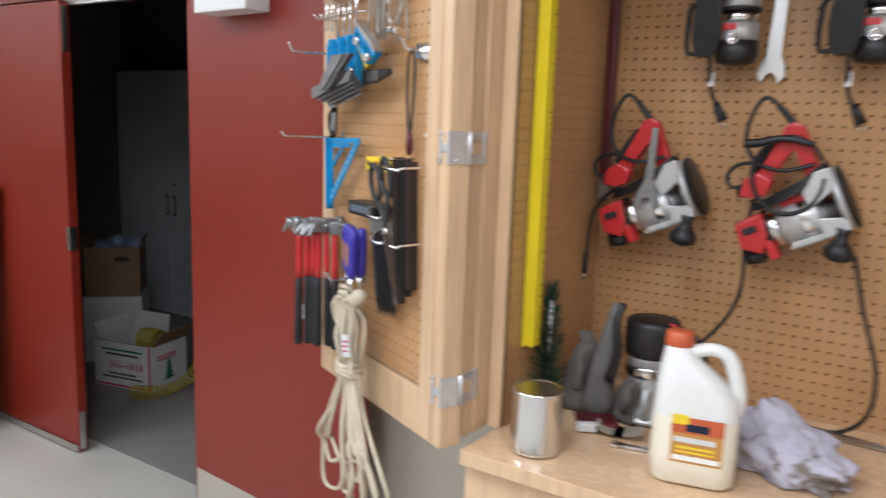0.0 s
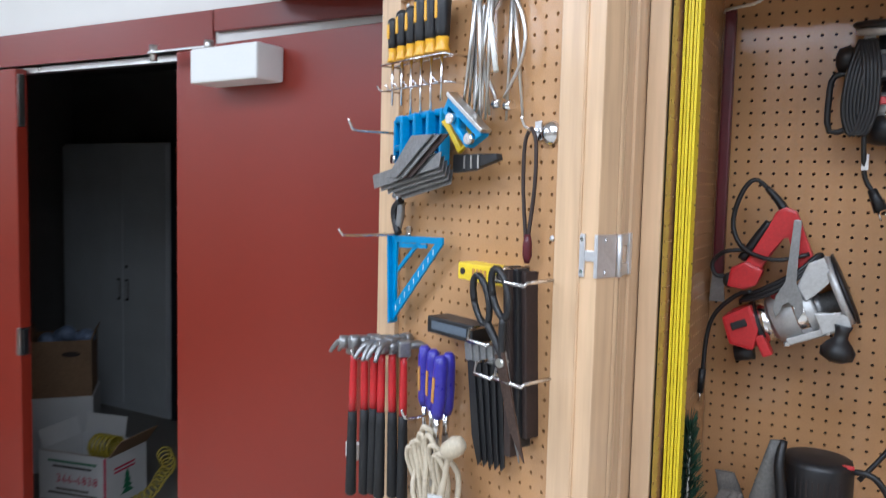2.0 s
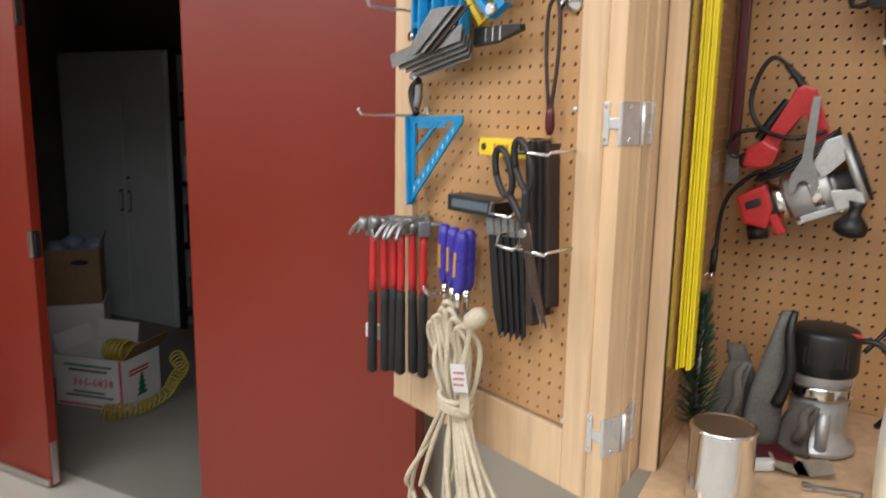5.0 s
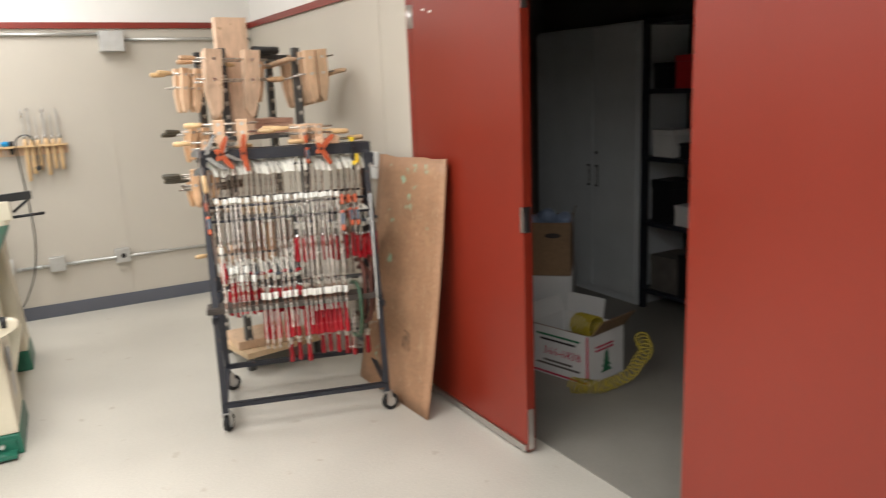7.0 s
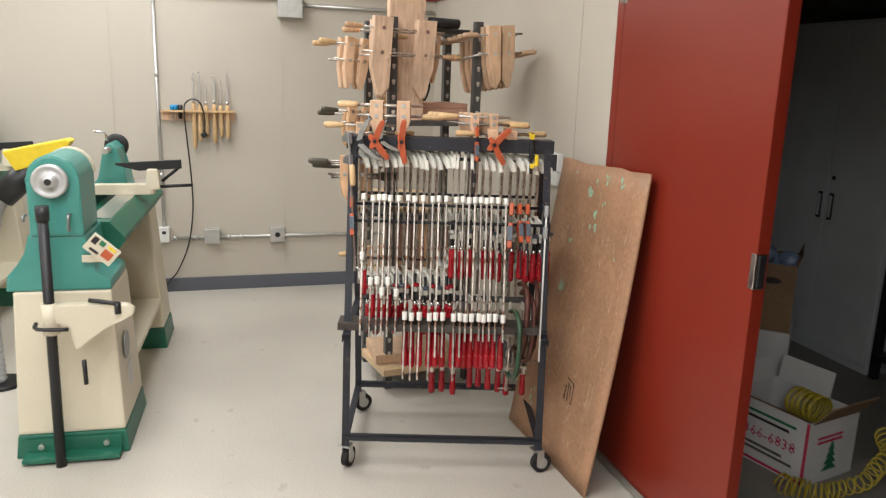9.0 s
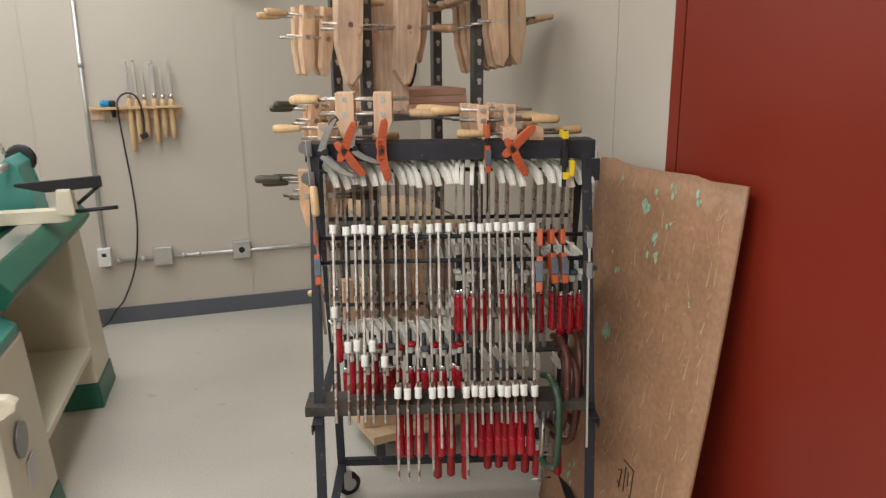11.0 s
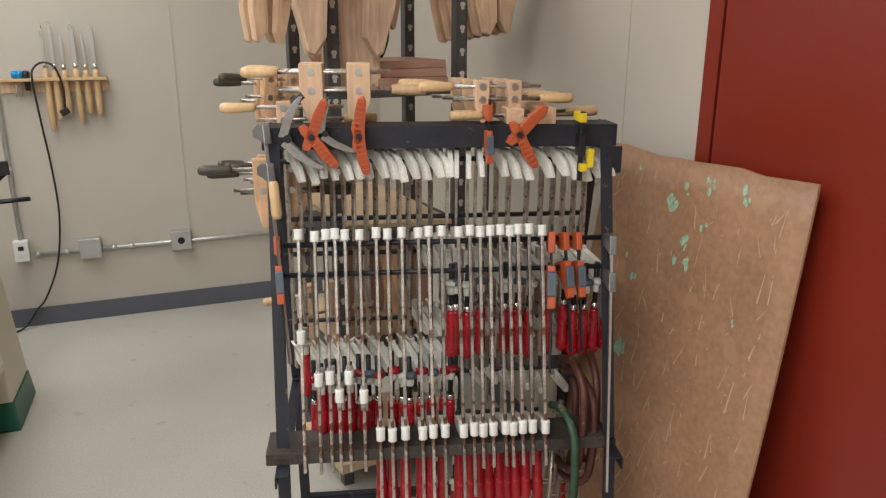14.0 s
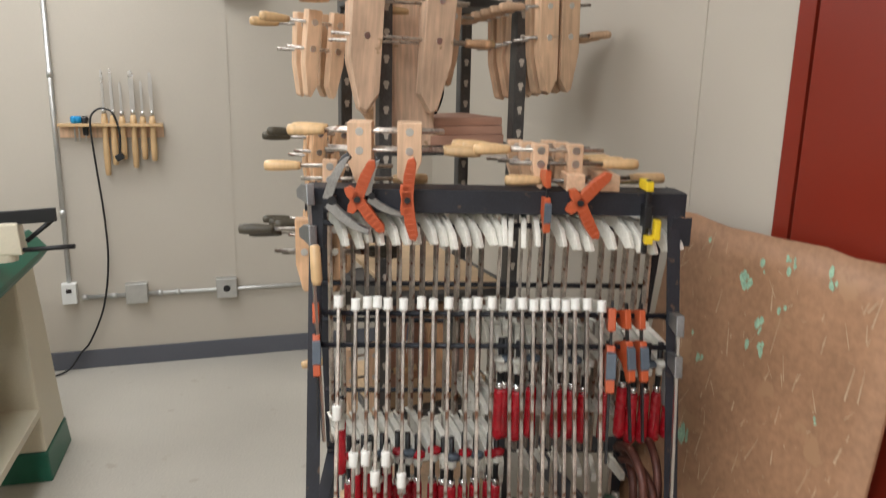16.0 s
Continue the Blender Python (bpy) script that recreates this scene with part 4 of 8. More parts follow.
def c_clamp(m, mat, label, s=1.0):
    c = thing("c_clamp", m, label, "clamp", "c-clamps on the rack")
    bm = bm_new()
    tube(bm, [(0.0, 0.09 * s, 0.0), (0.0, 0.03 * s, 0.012), (0.0, -0.03 * s, -0.03 * s), (0.0, -0.045 * s, -0.13 * s), (0.0, -0.03 * s, -0.22 * s), (0.0, 0.03 * s, -0.25 * s), (0.0, 0.08 * s, -0.245 * s)], 0.0105, 6, 4)
    part("frame", bm, mat, c)
    bm = bm_new()
    rod(bm, (0, 0.07 * s, -0.10 * s), (0, 0.07 * s, -0.32 * s), 0.007, seg=8)
    part("screw", bm, M_BAR, c)
    bm = bm_new()
    rod(bm, (-0.035, 0.07 * s, -0.31 * s), (0.035, 0.07 * s, -0.31 * s), 0.0035, seg=6)
    part("tommy_bar", bm, M_BAR, c)
    return c


cc = c_clamp(RACK @ pose(0.70, 0.06, 0.66, -4, 3, 12), material("chipped_green_paint", (0.03, 0.075, 0.04), 0.5, vary=0.2, vary_scale=30, spot_scale=35, spot_colour=(0.2, 0.15, 0.11), spot_cut=0.62), "chipped dark green c-clamp hung on the rack", 1.05)
rust = material("rust_brown_paint", (0.11, 0.04, 0.028), 0.5, 0.3, vary=0.2, vary_scale=30, spot_scale=40, spot_colour=(0.3, 0.2, 0.14), spot_cut=0.66)
cc2 = c_clamp(RACK @ pose(0.735, 0.12, 0.76, -4, 4, 10), rust, "rust-brown c-clamp hung on the rack", 1.1)
for u, v, z in ((0.76, 0.13, 0.72), (0.785, 0.16, 0.76), (0.75, 0.22, 0.70)):
    copy_thing(cc2, RACK @ pose(u, v, z, -4, rng.uniform(-4, 6), rng.uniform(0, 20)))


def handscrew(jaw, gap, label, mat, grip=None, steel=M_BAR, thick=0.036, w=0.042):
    """A wooden handscrew: two tapered jaws standing along z, x across them, two spindles with turned handles."""
    c = thing("wooden_handscrew", Matrix.Identity(4), label, "clamp", "wooden handscrews")
    for s in (-1, 1):
        bm = bm_new()
        inner, outer = s * gap / 2, s * (gap / 2 + w)
        slab(bm, [(inner, 0), (outer, 0), (outer, -jaw * 0.6), (inner + s * w * 0.62, -jaw * 0.97), (inner + s * w * 0.4, -jaw), (inner, -jaw * 0.86)] if s > 0 else
             [(outer, 0), (inner, 0), (inner, -jaw * 0.86), (inner - w * 0.4, -jaw), (inner - w * 0.62, -jaw * 0.97), (outer, -jaw * 0.6)], thick, Matrix(((1, 0, 0, 0), (0, 0, 1, -thick / 2), (0, 1, 0, 0), (0, 0, 0, 1))), 0.0025)
        j = part("jaw", bm, mat, c)
        for z in (-jaw * 0.14, -jaw * 0.44):
            bm = bm_new()
            rod(bm, (s * (gap / 2 + w / 2), -thick / 2 - 0.0015, z), (s * (gap / 2 + w / 2), -thick / 2 + 0.004, z), 0.009, seg=10)
            part("nut", bm, M_STEEL, j, "round steel pivot nut")
    for s, z in ((-1, -jaw * 0.14), (1, -jaw * 0.44)):
        bm = bm_new()
        rod(bm, (-s * (gap / 2 + w + 0.05), 0, z), (s * (gap / 2 + w + 0.06), 0, z), 0.0048, seg=8)
        sp = part("spindle", bm, steel, c)
        bm = bm_new()
        x0 = s * (gap / 2 + w + 0.05)
        lathe(bm, [(0.009, 0.0), (0.0105, 0.01), (0.0125, 0.04), (0.013, 0.068), (0.011, 0.08), (0.005, 0.083)], pose(x0, 0, z) @ Matrix.Rotation(s * math.pi / 2, 4, "Y"), 12)
        part("handle", bm, grip or M_BEECH, sp, "turned wooden handle")
    return c


HS_LABEL = "wooden handscrew clamp with steel spindles and turned handles"
hs_big = handscrew(0.36, 0.125, HS_LABEL, M_WOOD_PALE, M_WOOD_OLD, thick=0.042, w=0.09)
hs_stack = handscrew(0.30, 0.012, HS_LABEL, M_WOOD, M_WOOD, w=0.066)
hs_low = handscrew(0.10, 0.045, HS_LABEL, M_WOOD, w=0.034)
hs_mid = handscrew(0.24, 0.035, HS_LABEL, M_WOOD)
hs_small = handscrew(0.14, 0.056, HS_LABEL, M_WOOD, w=0.054)
hs_dark = handscrew(0.18, 0.03, "wooden handscrew clamp with dark stained handles", M_WOOD_OLD, M_DARKHANDLE)
# standing on the rack's top beam
put(hs_small, RACK @ pose(0.16, 0.285, 1.493))
put(hs_small, RACK @ pose(0.16, 0.335, 1.493, 0, 0, -4))
for k in range(3):
    put(hs_low, RACK @ pose(0.545 - 0.022 * k, 0.285 + 0.042 * k, 1.453, 0, 0, 3))
put(hs_mid, RACK @ pose(0.62, 0.235, 1.372, 90, 0, 0))
# on the left end of the rack
for z, v, t in ((1.255, 0.39, 6), (1.24, 0.44, -4), (1.225, 0.49, 3)):
    put(hs_dark, RACK @ pose(0.0, v, z, 0, 0, t))
put(hs_low, RACK @ pose(0.07, 0.36, 1.40, 0, 0, 5))

# ---- slotted steel shelf standing behind the rack ----
SHELF = pose(-4.90, 1.283, 0, 0, 0, 96)
shelf = thing("slotted_shelf", SHELF, "slotted steel angle shelf loaded with wood and clamps", "shelf")
M_SLOTTED = material("grey_slotted_steel", (0.10, 0.098, 0.095), 0.5, 0.4, vary=0.15, vary_scale=14)
slots = material("pale_slot_gap", (0.55, 0.50, 0.43), 0.8)
for u, v in ((0, 0), (0.44, 0), (0, 0.40), (0.44, 0.40)):
    bm = bm_new()
    angle_bar(bm, (u, v, 0), (u, v, 1.86), 0.036, 0.003, flip=(1, 1))
    post = part("post", bm, M_SLOTTED, shelf)
    for k in range(24):
        if u == 0.44 and k < 12:
            continue
        bm = bm_new()
        z = 0.12 + 0.072 * k
        slab(bm, [(-0.005, -0.009), (0.005, -0.009), (0.006, 0.002), (0.010, 0.006), (0.006, 0.014), (-0.006, 0.014), (-0.010, 0.006), (-0.006, 0.002)], 0.001, pose(u + 0.018, v - 0.0025, z, 90, 0, 0))
        part("slot", bm, slots, post)
for z in (0.08, 0.5, 0.89, 1.355, 1.80):
    bm = bm_new()
    span(bm, (-0.01, 0.004 if z < 1.7 else 0.10, z), (0.48, 0.40, z + 0.025), 0.002)
    part("shelf_tray", bm, M_SLOTTED, shelf)
# wood on the shelves
for u, v, z, s, rot, mt, lab in ((0.30, 0.2, 1.381, (0.26, 0.3, 0.03), 3, M_PINKWOOD, "pinkish sawn board stacked on the shelf"), (0.32, 0.2, 1.412, (0.24, 0.28, 0.026), -4, M_PINKWOOD, "pinkish sawn board stacked on the shelf"),
                                 (0.30, 0.2, 1.439, (0.27, 0.26, 0.024), 2, M_PINKWOOD, "pinkish sawn board stacked on the shelf"), (0.2, 0.2, 0.525, (0.4, 0.3, 0.06), 2, M_PLY, "pale wood offcut on the shelf"),
                                 (0.2, 0.1, 0.105, (0.5, 0.34, 0.035), 4, M_PLY, "pale wood board on the bottom shelf"), (0.16, 0.12, 0.141, (0.4, 0.28, 0.05), -6, M_WOOD, "short wood offcut on the bottom shelf"),
                                 (0.098, 0.064, 1.3805, (0.18, 0.045, 0.645), 2, M_WOOD_PALE, "tall pale plank standing upright on the shelf")):
    b = thing("wood_offcut", SHELF @ pose(u, v, z, 0, 0, rot), lab, "wood", "wood offcuts on the shelf")
    bm = bm_new()
    span(bm, (-s[0] / 2, -s[1] / 2, 0), (s[0] / 2, s[1] / 2, s[2]), 0.002)
    part("board", bm, mt, b)
bm = bm_new()
slab(bm, [(0.06, 0.085), (0.425, 0.0), (0.432, 0.33), (0.425, 0.70), (0.085, 0.84)], 0.016, SHELF @ pose(0.0, 0.0, 0.9155), 0.001)
tagged(part("plywood_offcut", bm, M_PLY), "pale plywood board lying flat across the shelf", "wood")
for k, (u, lean, h, mt) in enumerate(((0.05, 8, 0.29, M_PINKWOOD), (0.12, -10, 0.33, M_WOOD_OLD), (0.18, 5, 0.29, M_PINKWOOD), (0.25, -6, 0.33, M_WOOD_OLD), (0.33, 12, 0.27, M_PINKWOOD))):
    bm = bm_new()
    box(bm, (0.07, 0.03, h), (0, 0, h / 2), bevel=0.002)
    tagged(part("leaning_board", bm, mt), "short board leaning upright on the shelf", "wood", "leaning boards").matrix_basis = SHELF @ pose(u, 0.06 + 0.04 * (k % 3), 0.532 if k % 2 else 0.5852, -3, lean, 0)
bm = bm_new()
lathe(bm, [(0.075, 0), (0.085, 0.01), (0.07, 0.03), (0.06, 0.06), (0.075, 0.085), (0.088, 0.1), (0.09, 0.115), (0.07, 0.118)], SHELF @ pose(0.085, 0.19, 1.3805), 24)
tagged(part("turned_wooden_vessel", bm, M_WOOD_OLD), "dark turned wooden vessel on the shelf", "turned wood")
bm = bm_new()
tube(bm, [(0.17, 0.12, 1.46), (0.20, 0.11, 1.50), (0.22, 0.11, 1.475), (0.24, 0.10, 1.55), (0.215, 0.10, 1.62)], 0.005, 6, 4)
ob = tagged(part("bent_cable", bm, M_BLACK), "short black bent cable sticking up", "cable")
ob.matrix_basis = SHELF
# handscrews hung on the shelf
for u, v, z, t, r in ((0.046, -0.075, 1.85, 2, 2), (0.05, -0.028, 1.84, -3, 0)):
    put(hs_big, SHELF @ pose(u, v, z, 4, r, t))
for k in range(6):
    put(hs_stack, SHELF @ pose(0.54 - 0.008 * k, -0.06 + 0.046 * k, 1.845 - 0.006 * k, 3, -4, 4))
for k in range(2):
    put(hs_mid, SHELF @ pose(-0.14 - 0.012 * k, 0.06 + 0.09 * k, 1.76, 4, 4 - 3 * k, 10))
for z, v in ((1.44, 0.1), (1.42, 0.18)):
    put(hs_dark, SHELF @ pose(-0.12, v, z, 4, 4, 6))
for z, v in ((1.18, 0.05), (1.17, 0.14), (1.16, 0.24)):
    put(hs_dark, SHELF @ pose(-0.115, v, z, 2, 3, 5))
put(hs_mid, SHELF @ pose(0.21, 0.05, 1.80, 4, 2, 3))
put(hs_mid, SHELF @ pose(-0.05, 0.03, 0.7655, 0, 0, 4))
for k in range(3):
    bm = bm_new()
    rod(bm, (0, 0, 0), (0.16, 0, 0), 0.022, 0.02, 12)
    tagged(part("dark_tube", bm, M_BLACK), "short dark tube lying on the shelf top", "tube", "dark tubes").matrix_basis = SHELF @ pose(0.2 + 0.02 * k, 0.02 + 0.05 * k, 1.848, 0, 0, 6)

# ---- the tool cabinet ----
CAB_L, CAB_R, CAB_F, CAB_B = -0.585, 0.75, 1.33, 1.965
CAB_Z0, CAB_Z1 = 0.985, 2.18
PITCH = 0.0254
JAMB_Y = 1.466  # the front of the carcass, set back on the counter


def peg_panel(name, nx, nz, thick, mat, parent):
    """Pegboard in x and z from the origin, its face at y = 0 towards -y, with real holes on a one-inch grid."""
    verts, faces, inner = [], [], 0.0033
    h = PITCH / 2
    square = [(-h, -h), (0, -h), (h, -h), (h, 0), (h, h), (0, h), (-h, h), (-h, 0)]
    octo = [(inner * math.cos(radians(225 + 45 * k)), inner * math.sin(radians(225 + 45 * k))) for k in range(8)]
    for i in range(nx):
        for j in range(nz):
            cx, cz, n = (i + 0.5) * PITCH, (j + 0.5) * PITCH, len(verts)
            verts += [(cx + x, 0, cz + z) for x, z in square] + [(cx + x, 0, cz + z) for x, z in octo] + [(cx + x, thick, cz + z) for x, z in octo]
            for k in range(8):
                k2 = (k + 1) % 8
                faces += [(n + k, n + k2, n + 8 + k2, n + 8 + k), (n + 8 + k, n + 8 + k2, n + 16 + k2, n + 16 + k)]
    me = bpy.data.meshes.new(name)
    me.from_pydata(verts, [], faces)
    bm = bm_new()
    bm.from_mesh(me)
    bmesh.ops.remove_doubles(bm, verts=bm.verts, dist=1e-5)
    bmesh.ops.recalc_face_normals(bm, faces=bm.faces)
    bm.to_mesh(me)
    bm.free()
    me.materials.append(mat)
    ob = new(name, me)
    ob.parent = parent
    return ob


cab = thing("tool_cabinet", Matrix.Identity(4), "clear finished maple tool cabinet standing open, lined with pegboard", "cabinet")
for name, a, b in (("side_panel", (-0.578, JAMB_Y + 0.012, CAB_Z0), (-0.5555, 2.058, 2.199)), ("side_panel", (CAB_R - 0.03, JAMB_Y + 0.022, CAB_Z0), (CAB_R, 2.058, 2.199)),
                   ("top_panel", (CAB_L + 0.03, JAMB_Y + 0.022, CAB_Z1), (CAB_R - 0.03, 2.058, 2.199)), ("floor_panel", (CAB_L + 0.03, CAB_F + 0.022, CAB_Z0 - 0.02), (CAB_R - 0.03, 2.058, CAB_Z0 + 0.008)),
                   ("back_panel", (CAB_L + 0.03, CAB_B + 0.02, CAB_Z0), (CAB_R - 0.03, CAB_B + 0.03, CAB_Z1)),
                   ("stile", (-0.579, JAMB_Y, CAB_Z0 + 0.0085), (-0.5475, JAMB_Y + 0.012, 2.20)), ("stile", (CAB_R - 0.06, JAMB_Y, CAB_Z0 + 0.0085), (CAB_R, JAMB_Y + 0.022, 2.20)),
                   ("hinge_jamb", (-0.5965, 1.374, CAB_Z0 + 0.0085), (-0.5845, 1.412, 2.20)), ("hinge_jamb", (-0.597, 1.4125, CAB_Z0 + 0.0085), (-0.5805, JAMB_Y + 0.0115, 2.20)),
                   ("top_rail", (-0.5475, JAMB_Y, 2.15), (CAB_R - 0.06, JAMB_Y + 0.022, 2.20)), ("shelf_lip", (CAB_L + 0.03, CAB_F - 0.012, CAB_Z0 - 0.022), (CAB_R, CAB_F + 0.02, CAB_Z0 + 0.0105)),
                   ("base_front", (CAB_L + 0.03, CAB_F + 0.012, 0.0), (CAB_R, CAB_F + 0.032, CAB_Z0 - 0.0225)), ("base_side", (CAB_L + 0.03, CAB_F + 0.033, 0.0), (CAB_L + 0.05, 2.058, CAB_Z0 - 0.0225))):
    bm = bm_new()
    span(bm, a, b, 0.0025)
    part(name, bm, M_MAPLE, cab)
# near-black sheets behind the side and back pegboards paint in the holes' shade
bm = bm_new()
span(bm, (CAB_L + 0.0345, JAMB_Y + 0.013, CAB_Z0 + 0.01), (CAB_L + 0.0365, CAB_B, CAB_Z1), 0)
part("peg_backing", bm, M_HOLE_SHADE, cab, "near-black sheet that paints the shade behind the peg holes")
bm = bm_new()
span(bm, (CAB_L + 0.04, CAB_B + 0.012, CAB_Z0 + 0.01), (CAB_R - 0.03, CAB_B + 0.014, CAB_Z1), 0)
part("peg_backing", bm, M_HOLE_SHADE, cab, "near-black sheet that paints the shade behind the peg holes")
peg_panel("back_pegboard", 48, 47, 0.005, M_PEG, cab).matrix_basis = pose(CAB_L + 0.0395, CAB_B, CAB_Z0 + 0.009)
peg_panel("side_pegboard", 19, 47, 0.002, M_PEG, cab).matrix_basis = pose(CAB_L + 0.0395, JAMB_Y + 0.0125, CAB_Z0 + 0.009, 0, 0, 90)
for x in (-0.47, -0.40):
    bm = bm_new()
    lathe(bm, [(0.009, 0.0), (0.008, -0.006), (0.003, -0.009)], pose(x, 1.86, CAB_Z1), 10)
    part("screw_head", bm, M_STEEL, cab)

# the open door, x along it from the hinge, y towards the room
DTURN = math.degrees(math.atan2(0.40797, -0.913))
CDOOR = pose(-0.59, 1.33, 0, 0, 0, DTURN)
bm = bm_new()
span(bm, (0.004, -0.029, 0.985), (0.6, -0.0205, 2.14), 0.0025)
cd = part("door", bm, M_MAPLE, cab, "open maple door with a pegboard face")
cd.matrix_basis = CDOOR
for name, a, b in (("stile", (0.004, -0.02, 0.985), (0.092, 0.022, 2.14)), ("stile", (0.534, -0.02, 0.985), (0.60, 0.022, 2.14)), ("rail", (0.092, -0.02, 2.062), (0.534, 0.022, 2.14)), ("rail", (0.092, -0.02, 0.985), (0.534, 0.022, 1.088)),
                   ("stile_bead", (0.036, 0.022, 0.99), (0.040, 0.0245, 2.135))):
    bm = bm_new()
    span(bm, a, b, 0.0025)
    part(name, bm, M_MAPLE, cd)
# the door's holes get their shade from a near-black sheet as well
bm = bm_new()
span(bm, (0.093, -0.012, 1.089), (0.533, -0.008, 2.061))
part("peg_backing", bm, M_HOLE_SHADE, cd, "near-black sheet that paints the shade behind the peg holes")
peg_panel("pegboard", 17, 38, 0.005, M_PEG, cd).matrix_basis = pose(0.529, 0.0125, 1.092, 0, 0, 180)
for a, b in (((0.529, -0.007, 1.088), (0.534, 0.012, 2.062)), ((0.092, -0.007, 1.088), (0.0975, 0.012, 2.062)), ((0.0975, -0.007, 2.0573), (0.529, 0.012, 2.062))):
    bm = bm_new()
    span(bm, a, b)
    part("panel_edge", bm, M_PEG, cd)
for w, z in ((0.10, 1.10), (0.52, 1.10), (0.10, 2.052), (0.52, 2.052), (0.105, 1.62)):
    bm = bm_new()
    lathe(bm, [(0.005, 0), (0.0045, 0.002), (0.002, 0.003)], pose(w, 0.0125, z) @ Matrix.Rotation(-math.pi / 2, 4, "X"), 8)
    part("screw_head", bm, M_SATIN, cd)
for z in (1.105, 1.60, 2.09):
    bm = bm_new()
    rod(bm, (0.0085, 0.024, -0.032), (0.0085, 0.024, 0.032), 0.005, seg=10)
    hg = part("hinge", bm, M_SATIN, cab, "satin steel wrap-around hinge")
    hg.matrix_basis = pose(-0.59, 1.33, z)
    bm = bm_new()
    span(bm, (0.006, 0.03, 0.014), (0.0085, 0.076, 0.032), 0.0008)
    span(bm, (0.006, 0.03, -0.032), (0.0085, 0.076, -0.014), 0.0008)
    span(bm, (0.0055, 0.076, -0.032), (0.0105, 0.09, 0.032), 0.0008)
    part("leaf", bm, M_SATIN, hg)
    bm = bm_new()
    m = pose(0, 0, 0, 0, 0, DTURN)
    for a, b in (((0.0018, -0.018, -0.032), (0.0036, 0.024, 0.032)), ((0.0036, 0.0225, -0.032), (0.0075, 0.025, 0.032)), ((0.006, 0.0225, -0.008), (0.026, 0.0245, 0.008)), ((0.026, 0.0225, -0.032), (0.036, 0.0255, 0.032))):
        mid = [(p + q) / 2 for p, q in zip(a, b)]
        box(bm, [abs(q - p) for p, q in zip(a, b)], m @ Vector(mid), m.to_3x3(), 0.0008)
    leaf = part("leaf", bm, M_SATIN, hg)
    for w, y, dz in ((0.031, 0.0262, 0.024), (0.031, 0.0262, -0.024), (0.0, 0.008, 0.024), (0.0, 0.008, -0.024)):
        bm = bm_new()
        rod(bm, m @ Vector((w, y - 0.002, dz)), m @ Vector((w + (0.0 if w else 0.0018), y, dz)), 0.0035, seg=8)
        part("screw", bm, M_CHROME, leaf)
# dark planks lying on the cabinet
for (x0, y0, z0), s, t, lab in (((-0.98, 1.62, 2.2), (1.1, 0.24, 0.05), -12, "dark stained plank laid across the cabinet top"), ((-1.25, 1.74, 2.2505), (1.3, 0.22, 0.05), -20, "dark stained plank laid across the cabinet top")):
    pl = thing("dark_plank", pose(x0, y0, z0, 0, 0, t), lab, "plank", "dark planks")
    bm = bm_new()
    slab(bm, [(-s[0] / 2, -s[1] / 2 + 0.09), (-s[0] / 2 + 0.09, -s[1] / 2), (s[0] / 2, -s[1] / 2), (s[0] / 2, s[1] / 2), (-s[0] / 2, s[1] / 2)], s[2], None, 0.003)
    part("board", bm, M_DARKWOOD, pl)

# ---- tools hung on the cabinet door ----
def on_door(w, z, y=0.0125, rx=0, ry=0, rz=0):
    return CDOOR @ pose(w, y, z, rx, ry, rz)


def wire_hook(m, length, label, tip=0.02, r=0.0028, plate=True):
    """A peg hook that stands out along y and turns up at its end."""
    h = thing("peg_hook", m, label, "hook", "peg hooks")
    bm = bm_new()
    tube(bm, [(0, -0.004, 0.012), (0, 0.003, 0.0), (0, length * 0.5, 0.0), (0, length - 0.006, 0.0), (0, length + 0.004, tip * 0.4), (0, length + 0.01, tip)], r, 6, 3)
    part("wire", bm, M_CHROME, h)
    if plate:
        bm = bm_new()
        span(bm, (-0.008, 0.0003, -0.016), (0.008, 0.003, 0.016), 0.001)
        part("plate", bm, M_CHROME, h)
    return h


# screwdrivers in a wire holder
holder = thing("screwdriver_holder", on_door(0.43, 1.93), "bent wire screwdriver holder on the pegboard", "holder")
for z, y in ((0.0, 0.055), (0.0, 0.028), (-0.048, 0.045)):
    bm = bm_new()
    tube(bm, [(-0.1, 0.0, z), (-0.1, y, z), (0.0, y + 0.004, z), (0.1, y, z), (0.1, 0.0, z)], 0.0018, 6, 1)
    part("wire", bm, M_CHROME, holder)
for k in range(7):
    bm = bm_new()
    tube(bm, [(-0.09 + 0.03 * k, 0.045, -0.048), (-0.09 + 0.03 * k, 0.06, -0.05), (-0.085 + 0.03 * k, 0.066, -0.04)], 0.0016, 6, 3)
    part("prong", bm, M_CHROME, holder)
